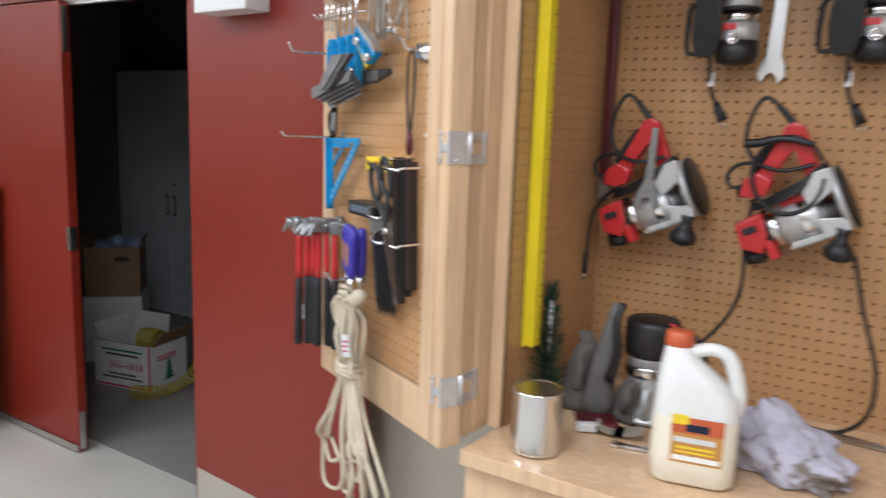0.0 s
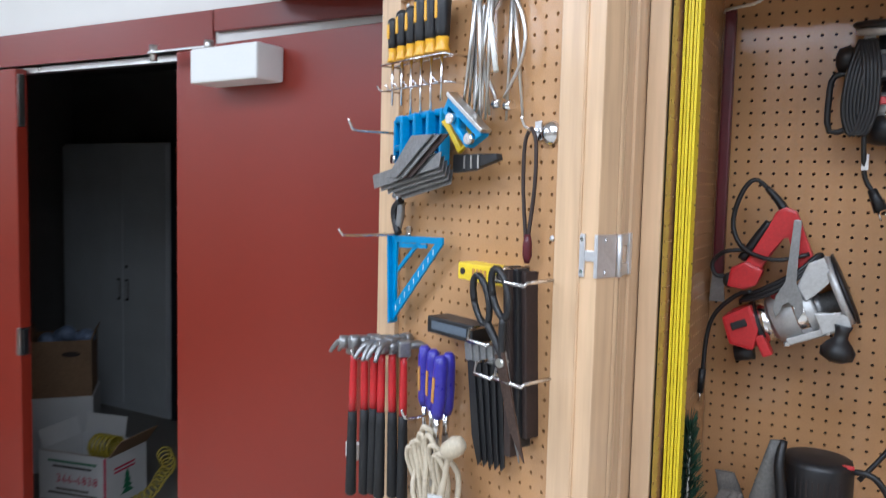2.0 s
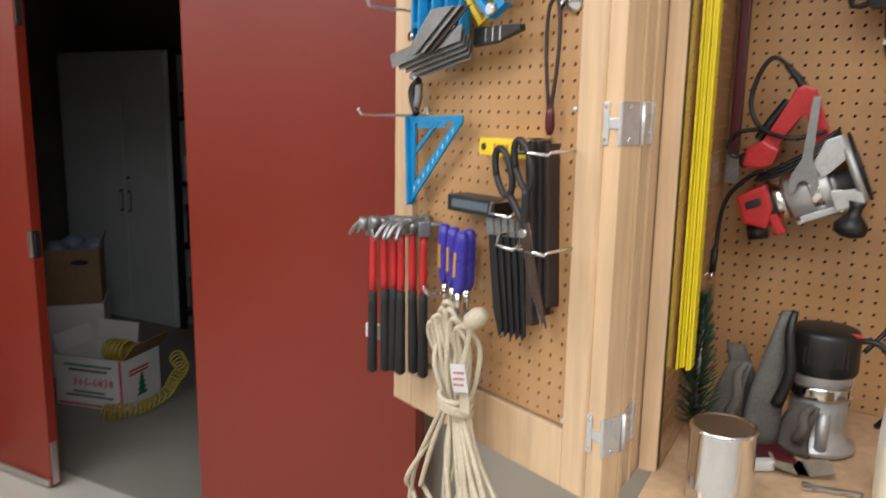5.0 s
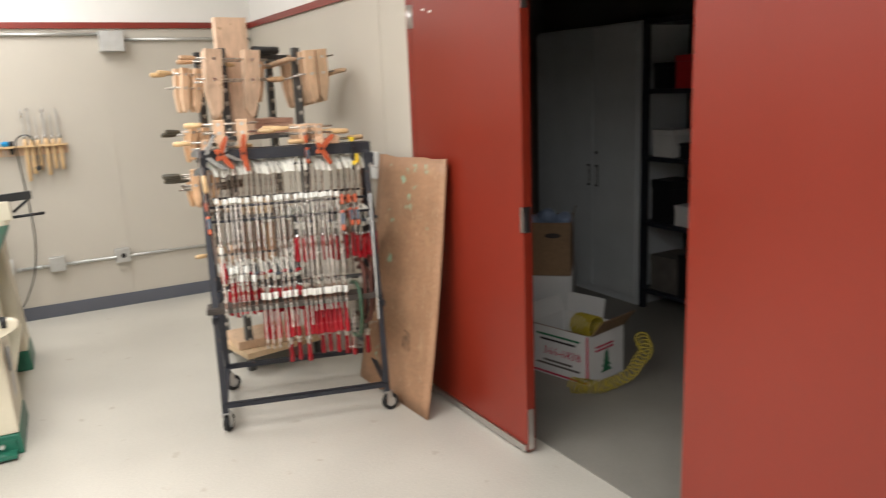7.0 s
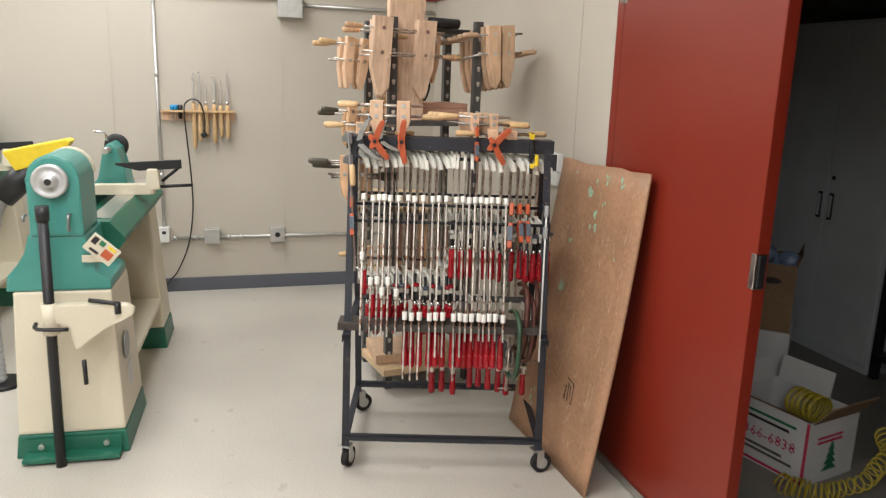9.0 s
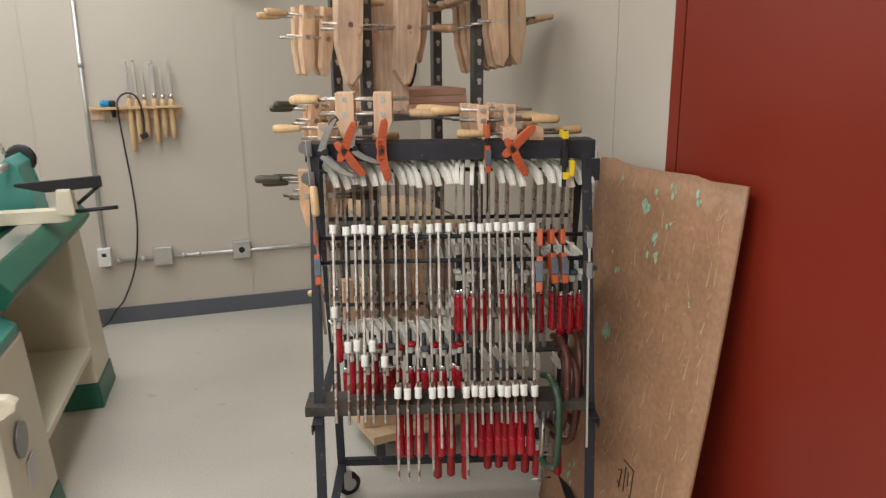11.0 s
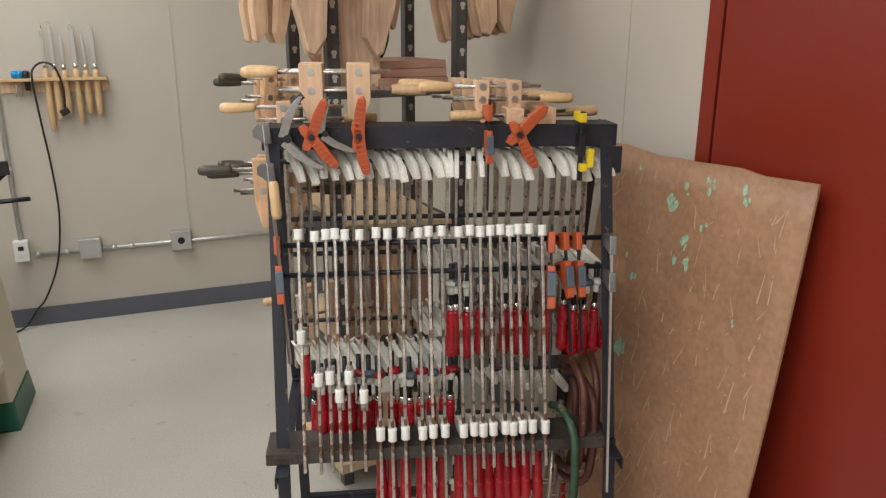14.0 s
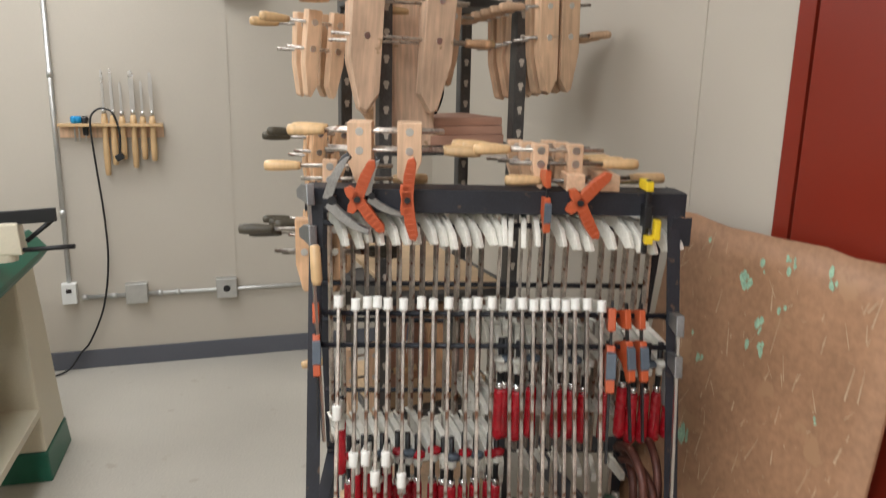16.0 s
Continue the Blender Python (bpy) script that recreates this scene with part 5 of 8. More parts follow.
for k in range(6):
    w = 0.507 - 0.0315 * k
    big = (0.8, 0.9, 0.92, 1.08, 1.05, 1.05)[k]
    sd = thing("screwdriver", on_door(w, 1.935, 0.055), "black and yellow handled screwdriver in the holder", "screwdriver", "screwdrivers")
    bm = bm_new()
    lathe(bm, [(0.0115 * big, 0.026), (0.0125 * big, 0.035), (0.0135 * big, 0.06), (0.0145 * big, 0.09 * big), (0.0125 * big, 0.1 * big), (0.006, 0.104 * big)], seg=12)
    hd = part("handle", bm, M_BLACK, sd, "black rubber grip")
    bm = bm_new()
    lathe(bm, [(0.0135 * big, 0.0), (0.0135 * big, 0.004), (0.0105 * big, 0.012), (0.0118 * big, 0.026)], seg=12)
    part("collar", bm, M_AMBER, hd, "amber collar")
    bm = bm_new()
    box(bm, (0.008, 0.006, 0.035 * big), (0.002, 0.0118 * big, 0.072 * big), bevel=0.002)
    part("inset", bm, M_AMBER, hd, "amber inset")
    bm = bm_new()
    rod(bm, (0, 0, 0), (0, 0, (-0.082, -0.085, -0.12, -0.135, -0.13, -0.085)[k]), 0.0028, seg=8)
    part("shaft", bm, M_CHROME, sd)

# compasses and dividers
hk = wire_hook(on_door(0.262, 2.055), 0.06, "bright wire hook holding compasses")
hk2 = wire_hook(on_door(0.215, 2.045), 0.06, "bright wire hook holding dividers")


def divider(m, spread, length, label, pencil=False, curl=0.0):
    d = thing("dividers", m, label, "dividers", "compasses and dividers")
    for s in (-1, 1):
        bm = bm_new()
        x = s * spread / 2
        if curl:
            tube(bm, [(0, 0, 0), (s * curl, 0, -length * 0.35), (s * curl * 1.1, 0, -length * 0.65), (s * 0.01, 0, -length)], 0.0042, 6, 5, 0.0025)
        else:
            rod(bm, (0, 0, 0), (x, 0, -length), 0.0052, 0.002, 8)
        part("leg", bm, M_STEEL, d)
    bm = bm_new()
    rod(bm, (0, -0.007, 0), (0, 0.007, 0), 0.012, seg=16)
    part("joint", bm, M_CHROME, d)
    bm = bm_new()
    rod(bm, (0, 0, 0.004), (0, 0, 0.032), 0.005, 0.004, 10)
    part("knob", bm, M_BLACK if pencil else M_CHROME, d)
    if pencil:
        bm = bm_new()
        rod(bm, (-spread / 2 - 0.012, 0.006, -length * 0.35), (-spread / 2 - 0.025, 0.006, -length * 0.72), 0.0045, seg=8)
        part("pencil", bm, M_CAP, d)
        bm = bm_new()
        box(bm, (0.018, 0.014, 0.03), (-0.004, 0.002, -0.03), bevel=0.002)
        part("clamp", bm, M_BLACK, d)
    return d


divider(on_door(0.272, 2.055, 0.045, 0, 4, 0), 0.055, 0.24, "steel compass with a black head and pencil holder", True)
divider(on_door(0.245, 2.05, 0.06, 0, -3, 0), 0.05, 0.24, "long steel dividers hung on a hook")
divider(on_door(0.222, 2.045, 0.05, 0, -6, 0), 0.03, 0.235, "slim steel dividers hung on a hook")
divider(on_door(0.205, 2.035, 0.035, 0, -3, 0), 0.05, 0.19, "curved outside calipers hung on a hook", False, 0.045)
divider(on_door(0.2, 2.03, 0.025, 0, 3, 0), 0.04, 0.22, "slim steel dividers hung on a hook")
for x, z in ((0.208, 1.835), (0.18, 1.83)):
    n = thing("divider_screw", on_door(x, z, 0.045), "small knurled steel nut on the dividers", "nut")
    bm = bm_new()
    rod(bm, (-0.008, 0, 0), (0.008, 0, 0), 0.008, seg=12)
    part("nut", bm, M_CHROME, n)

# blue squares stacked on a long hook
wire_hook(on_door(0.505, 1.80), 0.13, "long wire hook holding try squares")
flat = Matrix(((1, 0, 0, 0), (0, 0, 1, 0), (0, 1, 0, 0), (0, 0, 0, 1)))  # outline in x and z, raised along y
for k in range(4):
    sq = thing("blue_square_head", on_door(0.459 - 0.033 * k, 1.711 + 0.003 * k, 0.052 - 0.006 * k, 0, 0, -14), "blue anodised combination square head hung on the door", "square", "blue squares")
    bm = bm_new()
    for a, b in (((-0.021, 0.0), (-0.0125, 0.118)), ((0.0125, 0.03), (0.021, 0.112)), ((-0.0125, 0.105), (0.0125, 0.118)), ((-0.0125, 0.052), (0.0125, 0.064)), ((-0.0125, 0.0), (0.014, 0.022))):
        span(bm, (a[0], 0.0, a[1]), (b[0], 0.02, b[1]), 0.0035)
    part("stock", bm, M_BLUE, sq)
    bm = bm_new()
    span(bm, (-0.012, 0.004, 0.022), (0.012, 0.008, 0.105))
    part("web", bm, M_BLUE, sq)
    bm = bm_new()
    rod(bm, (0.0, 0.02, 0.037), (0.0, 0.03, 0.037), 0.0085, seg=8)
    part("lock_nut", bm, M_CHROME, sq, "bright knurled nut")
for k in range(5):
    rl = thing("steel_rule", on_door(0, 0, 0.092 - 0.008 * k), "grey steel rule blade slotted through the blue squares", "ruler", "steel rules")
    bm = bm_new()
    slab(bm, [(0.512 - 0.012 * k, 1.717 - 0.0055 * k), (0.294 + 0.002 * k, 1.757 - 0.007 * k), (0.299 + 0.002 * k, 1.731 - 0.007 * k), (0.505 - 0.012 * k, 1.692 - 0.005 * k)], 0.0016, flat)
    part("blade", bm, M_CAST, rl)
for k, mt in ((0, M_CAST), (1, M_CAST), (2, M_LEATHER)):
    mb = thing("mitre_plate", on_door(-0.016 * k, 0.0, 0.106 - 0.005 * k), "grey sheet steel mitre plate standing on the rules" if k < 2 else "dark mitre plate standing on the rules", "square", "mitre plates")
    bm = bm_new()
    slab(bm, [(0.363, 1.786), (0.300, 1.786), (0.407, 1.713), (0.441, 1.711)], 0.0025, flat, 0.0006)
    part("plate", bm, mt, mb)
ag = thing("angle_gauge", on_door(0, 0, 0.05), "yellow plastic angle gauge hung on the door", "gauge")
bm = bm_new()
for ring in ([(0.345, 1.812), (0.317, 1.824), (0.304, 1.814), (0.332, 1.801)], [(0.317, 1.824), (0.254, 1.794), (0.268, 1.786), (0.318, 1.81)], [(0.332, 1.803), (0.322, 1.808), (0.283, 1.762), (0.294, 1.756)], [(0.268, 1.788), (0.254, 1.794), (0.276, 1.766), (0.290, 1.758)]):
    slab(bm, ring, 0.008, flat, 0.0015)
part("frame", bm, M_YELLOW, ag)
bm = bm_new()
span(bm, (0.288, 0.001, 1.78), (0.314, 0.004, 1.806))
part("scale_plate", bm, M_CAST, ag)
pr = thing("protractor_head", on_door(0, 0, 0.066), "blue square head with a bright steel edge", "square")
bm = bm_new()
for ring in ([(0.291, 1.85), (0.201, 1.785), (0.212, 1.777), (0.294, 1.836)], [(0.307, 1.826), (0.291, 1.85), (0.284, 1.842), (0.298, 1.822)], [(0.307, 1.826), (0.296, 1.826), (0.236, 1.772), (0.241, 1.762)], [(0.241, 1.762), (0.236, 1.774), (0.206, 1.786), (0.201, 1.782)], [(0.272, 1.822), (0.262, 1.815), (0.262, 1.79), (0.272, 1.798)]):
    slab(bm, ring, 0.018, flat, 0.002)
part("stock", bm, M_BLUE, pr)
bm = bm_new()
slab(bm, [(0.293, 1.852), (0.200, 1.785), (0.196, 1.79), (0.289, 1.858)], 0.022, flat, 0.0005)
part("edge", bm, M_STEEL, pr, "bright steel edge")
for w, z in ((0.276, 1.812), (0.226, 1.776)):
    bm = bm_new()
    rod(bm, (w, 0.018, z), (w, 0.028, z), 0.009, seg=12)
    part("thumb_nut", bm, M_CHROME, pr)
for k, (w0, z0, w1, z1) in enumerate(((0.281, 2.01, 0.268, 1.806), (0.248, 2.0, 0.249, 1.821))):
    lr = thing("hanging_rule", on_door(0, 0, 0.04 + 0.006 * k), "narrow bright steel rule hung from a hook", "ruler", "hanging rules")
    bm = bm_new()
    slab(bm, [(w0 + 0.005, z0), (w0 - 0.005, z0), (w1 - 0.006, z1), (w1 + 0.006, z1)], 0.0016, flat)
    part("blade", bm, M_STEEL, lr)
sv = thing("black_saw_stock", on_door(0, 0, 0.05), "dark ribbed saw handle lying across the hook", "saw")
bm = bm_new()
slab(bm, [(0.30, 1.754), (0.187, 1.753), (0.184, 1.742), (0.25, 1.726), (0.30, 1.722)], 0.014, flat, 0.003)
part("grip", bm, M_BLACK, sv)
for k in range(3):
    bm = bm_new()
    span(bm, (0.228 + 0.018 * k, 0.0142, 1.729), (0.232 + 0.018 * k, 0.0158, 1.751))
    part("band", bm, M_STEEL, sv)

# small dark hand tool
hv = thing("small_vise_grip", on_door(0.50, 1.66, 0.04), "small dark steel hand clamp hung on the door", "tool")
bm = bm_new()
tube(bm, [(0.012, 0, 0.02), (-0.006, 0, 0.01), (-0.008, 0, -0.02), (0.004, 0, -0.05)], 0.008, 8, 3)
part("arm", bm, M_CAST, hv)
bm = bm_new()
tube(bm, [(-0.015, 0.004, 0.01), (0.008, 0.004, -0.005), (0.006, 0.004, -0.03), (-0.008, 0.004, -0.055)], 0.007, 8, 3)
part("arm", bm, M_BLACK, hv)

# leather strap on a bright hook
hk3 = wire_hook(on_door(0.142, 1.79), 0.03, "bright wire hook holding a strap")
ph = thing("round_hook_plate", on_door(0.115, 1.785), "shiny round hook plate on the pegboard", "hook")
bm = bm_new()
lathe(bm, [(0.02, 0), (0.018, 0.006), (0.008, 0.014), (0.0, 0.015)], Matrix.Rotation(-math.pi / 2, 4, "X"), 16)
part("plate", bm, M_CHROME, ph)
st = thing("wrist_strap", on_door(0.143, 1.79, 0.03), "dark leather wrist strap loop with a red end", "strap")
bm = bm_new()
tube(bm, [(0.0, 0, 0.004), (0.013, 0, -0.02), (0.014, 0, -0.09), (0.005, 0, -0.17), (0.003, 0, -0.185)], 0.0032, 6, 4)
tube(bm, [(0.0, 0, 0.004), (-0.012, 0, -0.02), (-0.012, 0, -0.09), (-0.001, 0, -0.17), (0.001, 0, -0.185)], 0.0032, 6, 4)
part("loop", bm, M_LEATHER, st)
bm = bm_new()
lathe(bm, [(0.005, -0.165), (0.0075, -0.18), (0.008, -0.20), (0.004, -0.212)], seg=10)
part("bead", bm, M_MAROON, st)

# speed square on a long hook
wire_hook(on_door(0.50, 1.603), 0.15, "long bent wire hook standing out from the door", 0.012)
ss = thing("speed_square", on_door(0.0, 0.0, 0.04), "blue aluminium rafter square hung on a hook", "square")
bm = bm_new()
for ring in ([(0.522, 1.60), (0.350, 1.606), (0.350, 1.594), (0.497, 1.588)], [(0.522, 1.60), (0.497, 1.588), (0.500, 1.47), (0.514, 1.425)], [(0.514, 1.425), (0.500, 1.47), (0.372, 1.594), (0.350, 1.594)],
             [(0.49, 1.588), (0.40, 1.590), (0.40, 1.583), (0.49, 1.578)], [(0.493, 1.54), (0.43, 1.592), (0.42, 1.592), (0.493, 1.53)]):
    slab(bm, ring, 0.004, flat)
part("plate", bm, M_BLUE, ss)
bm = bm_new()
slab(bm, [(0.522, 1.602), (0.514, 1.425), (0.507, 1.43), (0.516, 1.60)], 0.02, Matrix.Translation((0, -0.008, 0)) @ flat, 0.001)
part("fence", bm, M_BLUE, ss)
for k in range(9):
    bm = bm_new()
    t = (k + 1) / 10
    w, z = 0.512 - 0.15 * t, 1.445 + 0.148 * t
    span(bm, (w - 0.001, 0.0042, z - 0.006), (w + 0.001, 0.0046, z + 0.004))
    part("graduation", bm, M_CAP, ss)

# yellow block, black cases, scissors
yb = thing("yellow_block", on_door(0.225, 1.553, 0.025, 0, -1, 0), "bright yellow plastic sharpening guide on the hooks", "block")
bm = bm_new()
span(bm, (-0.0635, -0.0125, -0.0145), (0.0635, 0.03, 0.0145), 0.002)
part("body", bm, M_YELLOW, yb)
for x in (-0.045, 0.05):
    bm = bm_new()
    rod(bm, (x, 0.029, 0), (x, 0.0315, 0), 0.006, seg=10)
    part("hole", bm, M_INK, yb)
bm = bm_new()
for k in range(4):
    span(bm, (-0.012 + 0.01 * k, 0.0302, -0.006), (-0.006 + 0.01 * k, 0.0312, 0.007))
part("mark", bm, M_HEATED, yb, "faint lettering bars")
for k in range(3):
    cs = thing("blade_case", on_door(0.162 - 0.010 * k, 1.573 - 0.004 * k, 0.042 - 0.009 * k, 0, 3, 0), "long dark brown blade sheath hung on the door", "sheath", "blade sheaths")
    bm = bm_new()
    span(bm, (-0.0075, -0.012, -0.31 + 0.02 * k), (0.0075, 0.016, 0.0), 0.003)
    part("sheath", bm, M_LEATHER if k != 1 else M_BLACK, cs)
bk = thing("black_box", on_door(0.304, 1.448, 0.03, 0, 0, 0), "flat black plastic box resting on hooks", "box")
bm = bm_new()
span(bm, (-0.065, -0.0175, -0.0155), (0.065, 0.03, 0.0155), 0.003)
part("body", bm, M_BLACK, bk)
bm = bm_new()
span(bm, (-0.05, 0.0302, -0.007), (0.05, 0.0312, 0.008))
part("label_bar", bm, M_GREY, bk)
for k in range(5):
    bl = thing("hacksaw_blade", on_door(0.256 - 0.014 * k, 1.432, 0.05 - 0.004 * k, 0, 9 - k, 0), "dark steel blade hung in the wire holder", "saw blade", "dark saw blades")
    bm = bm_new()
    slab(bm, [(-0.008, 0), (0.008, 0), (0.012, -0.16), (0.002, -0.21), (-0.008, -0.2)], 0.002, flat)
    part("blade", bm, M_BLACK, bl)
    bm = bm_new()
    span(bm, (-0.009, -0.003, -0.03), (0.009, 0.006, 0.0), 0.001)
    part("tang", bm, M_CAST, bl)
wh = thing("wire_holder", on_door(0.20, 1.38), "bent chrome wire tool holder on the door", "holder")
for z0, w0, w1, y in ((0.064, 0.024, -0.027, 0.066), (0.012, 0.004, -0.038, 0.066), (0.014, -0.046, -0.11, 0.066), (0.17, -0.043, -0.109, 0.066)):
    bm = bm_new()
    tube(bm, [(w0, 0.0, z0 + 0.02), (w0, y, z0 + 0.018), (w0, y + 0.004, z0), (w1, y + 0.004, z0), (w1, y, z0 + 0.004), (w1, 0.0, z0 + 0.006)], 0.003, 6, 1)
    part("wire", bm, M_CHROME, wh)
sc_ = thing("scissors", on_door(0.168, 1.513, 0.08, 0, 19, 0), "large black handled scissors hung point down", "scissors")
for s in (-1, 1):
    bm = bm_new()
    tube(bm, [(s * 0.024 + 0.018 * math.cos(a), 0, 0.012 + 0.04 * math.sin(a)) for a in [k * math.tau / 12 for k in range(13)]], 0.0058, 8, 2)
    part("finger_ring", bm, M_BLACK, sc_)
    bm = bm_new()
    tube(bm, [(s * 0.02, 0, -0.028), (s * 0.008, 0, -0.06), (-s * 0.002, 0, -0.09)], 0.0065, 8, 3)
    part("shank", bm, M_BLACK, sc_)
    bm = bm_new()
    slab(bm, [(-0.011, -0.08), (0.011, -0.08), (0.006 * s + 0.004, -0.20), (-0.008 * s, -0.25)], 0.003, Matrix.Translation((0, 0.002 * s, 0)) @ flat)
    part("blade", bm, material("aged_blade", (0.13, 0.09, 0.075), 0.4, 0.8, vary=0.15, vary_scale=20) if s > 0 else M_CAST, sc_)
bm = bm_new()
rod(bm, (0, -0.006, -0.095), (0, 0.01, -0.095), 0.007, seg=12)
part("pivot", bm, M_STEEL, sc_)

# hammers
wire_hook(on_door(0.50, 1.365), 0.12, "long wire hook holding claw hammers")


def claw_hammer(m, flip):
    h = thing("claw_hammer", m, "steel claw hammer with a red and black handle", "hammer", "claw hammers")
    bm = bm_new()
    lathe(bm, [(0.006, -0.30), (0.0112, -0.295), (0.0105, -0.24), (0.0095, -0.15), (0.0088, -0.125)], seg=12)
    part("grip", bm, M_RUBBER, h, "black rubber grip")
    bm = bm_new()
    lathe(bm, [(0.008, -0.13), (0.0082, -0.09), (0.0075, -0.03), (0.007, -0.005)], seg=12)
    hd = part("handle", bm, M_REDPLASTIC, h)
    bm = bm_new()
    s = -1 if flip else 1
    box(bm, (0.026, 0.024, 0.032), (0, 0, 0.006), bevel=0.004)
    rod(bm, (-s * 0.012, 0, 0.01), (-s * 0.032, 0, 0.01), 0.009, seg=12)
    rod(bm, (-s * 0.032, 0, 0.01), (-s * 0.05, 0, 0.01), 0.0135, seg=14)
    for side in (-1, 1):
        tube(bm, [(s * 0.01, side * 0.004, 0.012), (s * 0.035, side * 0.006, 0.012), (s * 0.05, side * 0.009, 0.0), (s * 0.06, side * 0.011, -0.014)], 0.0078, 6, 3, 0.004)
    part("head", bm, M_CAST, h, "forged steel head")


for k, (w, y, z, rz, flip) in enumerate(((0.552, 0.105, 1.372, 10, False), (0.528, 0.095, 1.38, 60, True), (0.508, 0.085, 1.385, 75, True), (0.488, 0.08, 1.382, 100, False), (0.468, 0.07, 1.385, 105, False), (0.45, 0.055, 1.38, 70, True))):
    claw_hammer(on_door(w, z, y, 0, rng.uniform(-2, 2), rz), flip)
wc = thing("white_tag", on_door(0.612, 1.14, 0.075), "small white card tag on the door edge", "tag")
bm = bm_new()
span(bm, (-0.02, -0.02, -0.016), (0.02, 0.0, 0.016), 0.002)
part("card", bm, M_CARDWHITE, wc)
bm = bm_new()
rod(bm, (-0.012, -0.01, 0), (-0.012, -0.0565, 0), 0.002)
part("wire", bm, M_CHROME, wc)

# blue handled chisels
for k, w in enumerate((0.384, 0.350, 0.318, 0.308)):
    ch = thing("wood_chisel", on_door(w, 1.29, 0.05 + 0.008 * (k % 2) + (0.02 if k == 3 else 0), 0, 2 - 2 * k, 0), "wood chisel with a violet-blue plastic handle", "chisel", "blue handled chisels")
    bm = bm_new()
    lathe(bm, [(0.009, 0.0), (0.0125, 0.012), (0.0135, 0.05), (0.0125, 0.09), (0.011, 0.108), (0.006, 0.113)], seg=12)
    hb_ = part("handle", bm, M_BLUEHANDLE, ch)
    bm = bm_new()
    span(bm, (-0.003, 0.0125, 0.03), (0.003, 0.0145, 0.075))
    part("print_bar", bm, M_HEATED, hb_)
    bm = bm_new()
    rod(bm, (0, 0, -0.04), (0, 0, 0.0), 0.005, 0.007, 8)
    part("bolster", bm, M_CHROME, ch)
    bm = bm_new()
    span(bm, (-0.008, -0.0015, -0.13), (0.008, 0.0015, -0.038), 0.0005)
    part("blade", bm, M_STEEL, ch)
wire_hook(on_door(0.37, 1.275), 0.09, "wire hook holding chisels and a cord")

# hank of extension cord
ec = thing("extension_cord", on_door(0.31, 1.08, 0.07), "beige extension cord bound in a hanging hank", "cord")
rng = random.Random(21)
for k in range(9):
    bm = bm_new()
    a = (k - 4) / 4
    top = 0.19 - 0.012 * abs(k - 4) * rng.uniform(0.6, 1.4)
    w0 = 0.046 * a
    tube(bm, [(w0 * 0.4, 0.004 * (k % 3), -0.02), (w0 * 1.1, 0.01 * (k % 3), 0.06), (w0 * 1.3 + 0.006, 0.012 * (k % 2), top - 0.03), (w0 + 0.018, 0.02, top), (w0 + 0.034, 0.012, top - 0.03), (w0 * 0.8 + 0.02, 0.0, 0.05), (w0 * 0.4, 0.012, -0.02)], 0.0052, 7, 4)
    part("upper_loop", bm, M_CORD, ec)
for k in range(10):
    bm = bm_new()
    a = (k - 4.5) / 4.5
    low, j1, j2, j3 = -0.24 - 0.13 * rng.random(), rng.uniform(-0.03, 0.03), rng.uniform(-0.035, 0.035), rng.uniform(-0.02, 0.03)
    tube(bm, [(0.02 * a, 0.0, 0.02), (0.07 * a + 0.01 + j3 * 0.4, 0.012 * (k % 2), -0.09), (0.13 * a - 0.01 + j1, 0.012 + 0.01 * (k % 3), -0.19), (0.155 * a - 0.01 + j1, 0.006, low + 0.03), (0.13 * a - 0.04 + j2, 0.014, low), (0.06 * a - 0.07 + j2, 0.02, low + 0.05),
              (0.04 * a - 0.05 - j3, 0.02, -0.14), (0.012 * a, 0.01, 0.0)], 0.0052, 7, 5)
    part("lower_loop", bm, M_CORD, ec)
for k in range(4):
    bm = bm_new()
    tube(bm, [(0.036 * math.cos(a), 0.008 + 0.026 * math.sin(a), -0.016 + 0.01 * k + 0.006 * math.sin(a * 1.0 + k)) for a in [j * math.tau / 12 for j in range(13)]], 0.0055, 7, 2)
    part("binding_turn", bm, M_CORD, ec)
bm = bm_new()
tube(bm, [(-0.02, 0.02, 0.02), (-0.05, 0.03, 0.09), (-0.06, 0.03, 0.14), (-0.07, 0.03, 0.175)], 0.0052, 7, 4)
part("free_end", bm, M_CORD, ec)
bm = bm_new()
lathe(bm, [(0.008, -0.02), (0.016, -0.012), (0.018, 0.01), (0.012, 0.022), (0.006, 0.025)], pose(-0.075, 0.03, 0.18, 20, -50, 0), 12)
part("plug", bm, M_CORD, ec)
bm = bm_new()
box(bm, (0.042, 0.002, 0.05), (-0.055, 0.045, 0.07), Matrix.Rotation(0.25, 3, "Y"), 0.0005)
tg = part("tag", bm, M_CARDWHITE, ec, "white paper tag")
bm = bm_new()
for j in range(3):
    box(bm, (0.03, 0.0008, 0.003), (-0.055, 0.0464, 0.08 - 0.011 * j), Matrix.Rotation(0.25, 3, "Y"))
part("print_bar", bm, M_PRINTRED, tg)
bm = bm_new()
box(bm, (0.026, 0.002, 0.05), (-0.058, 0.035, 0.03), Matrix.Rotation(0.1, 3, "Y"), 0.0005)
part("tag", bm, M_CORD, ec)

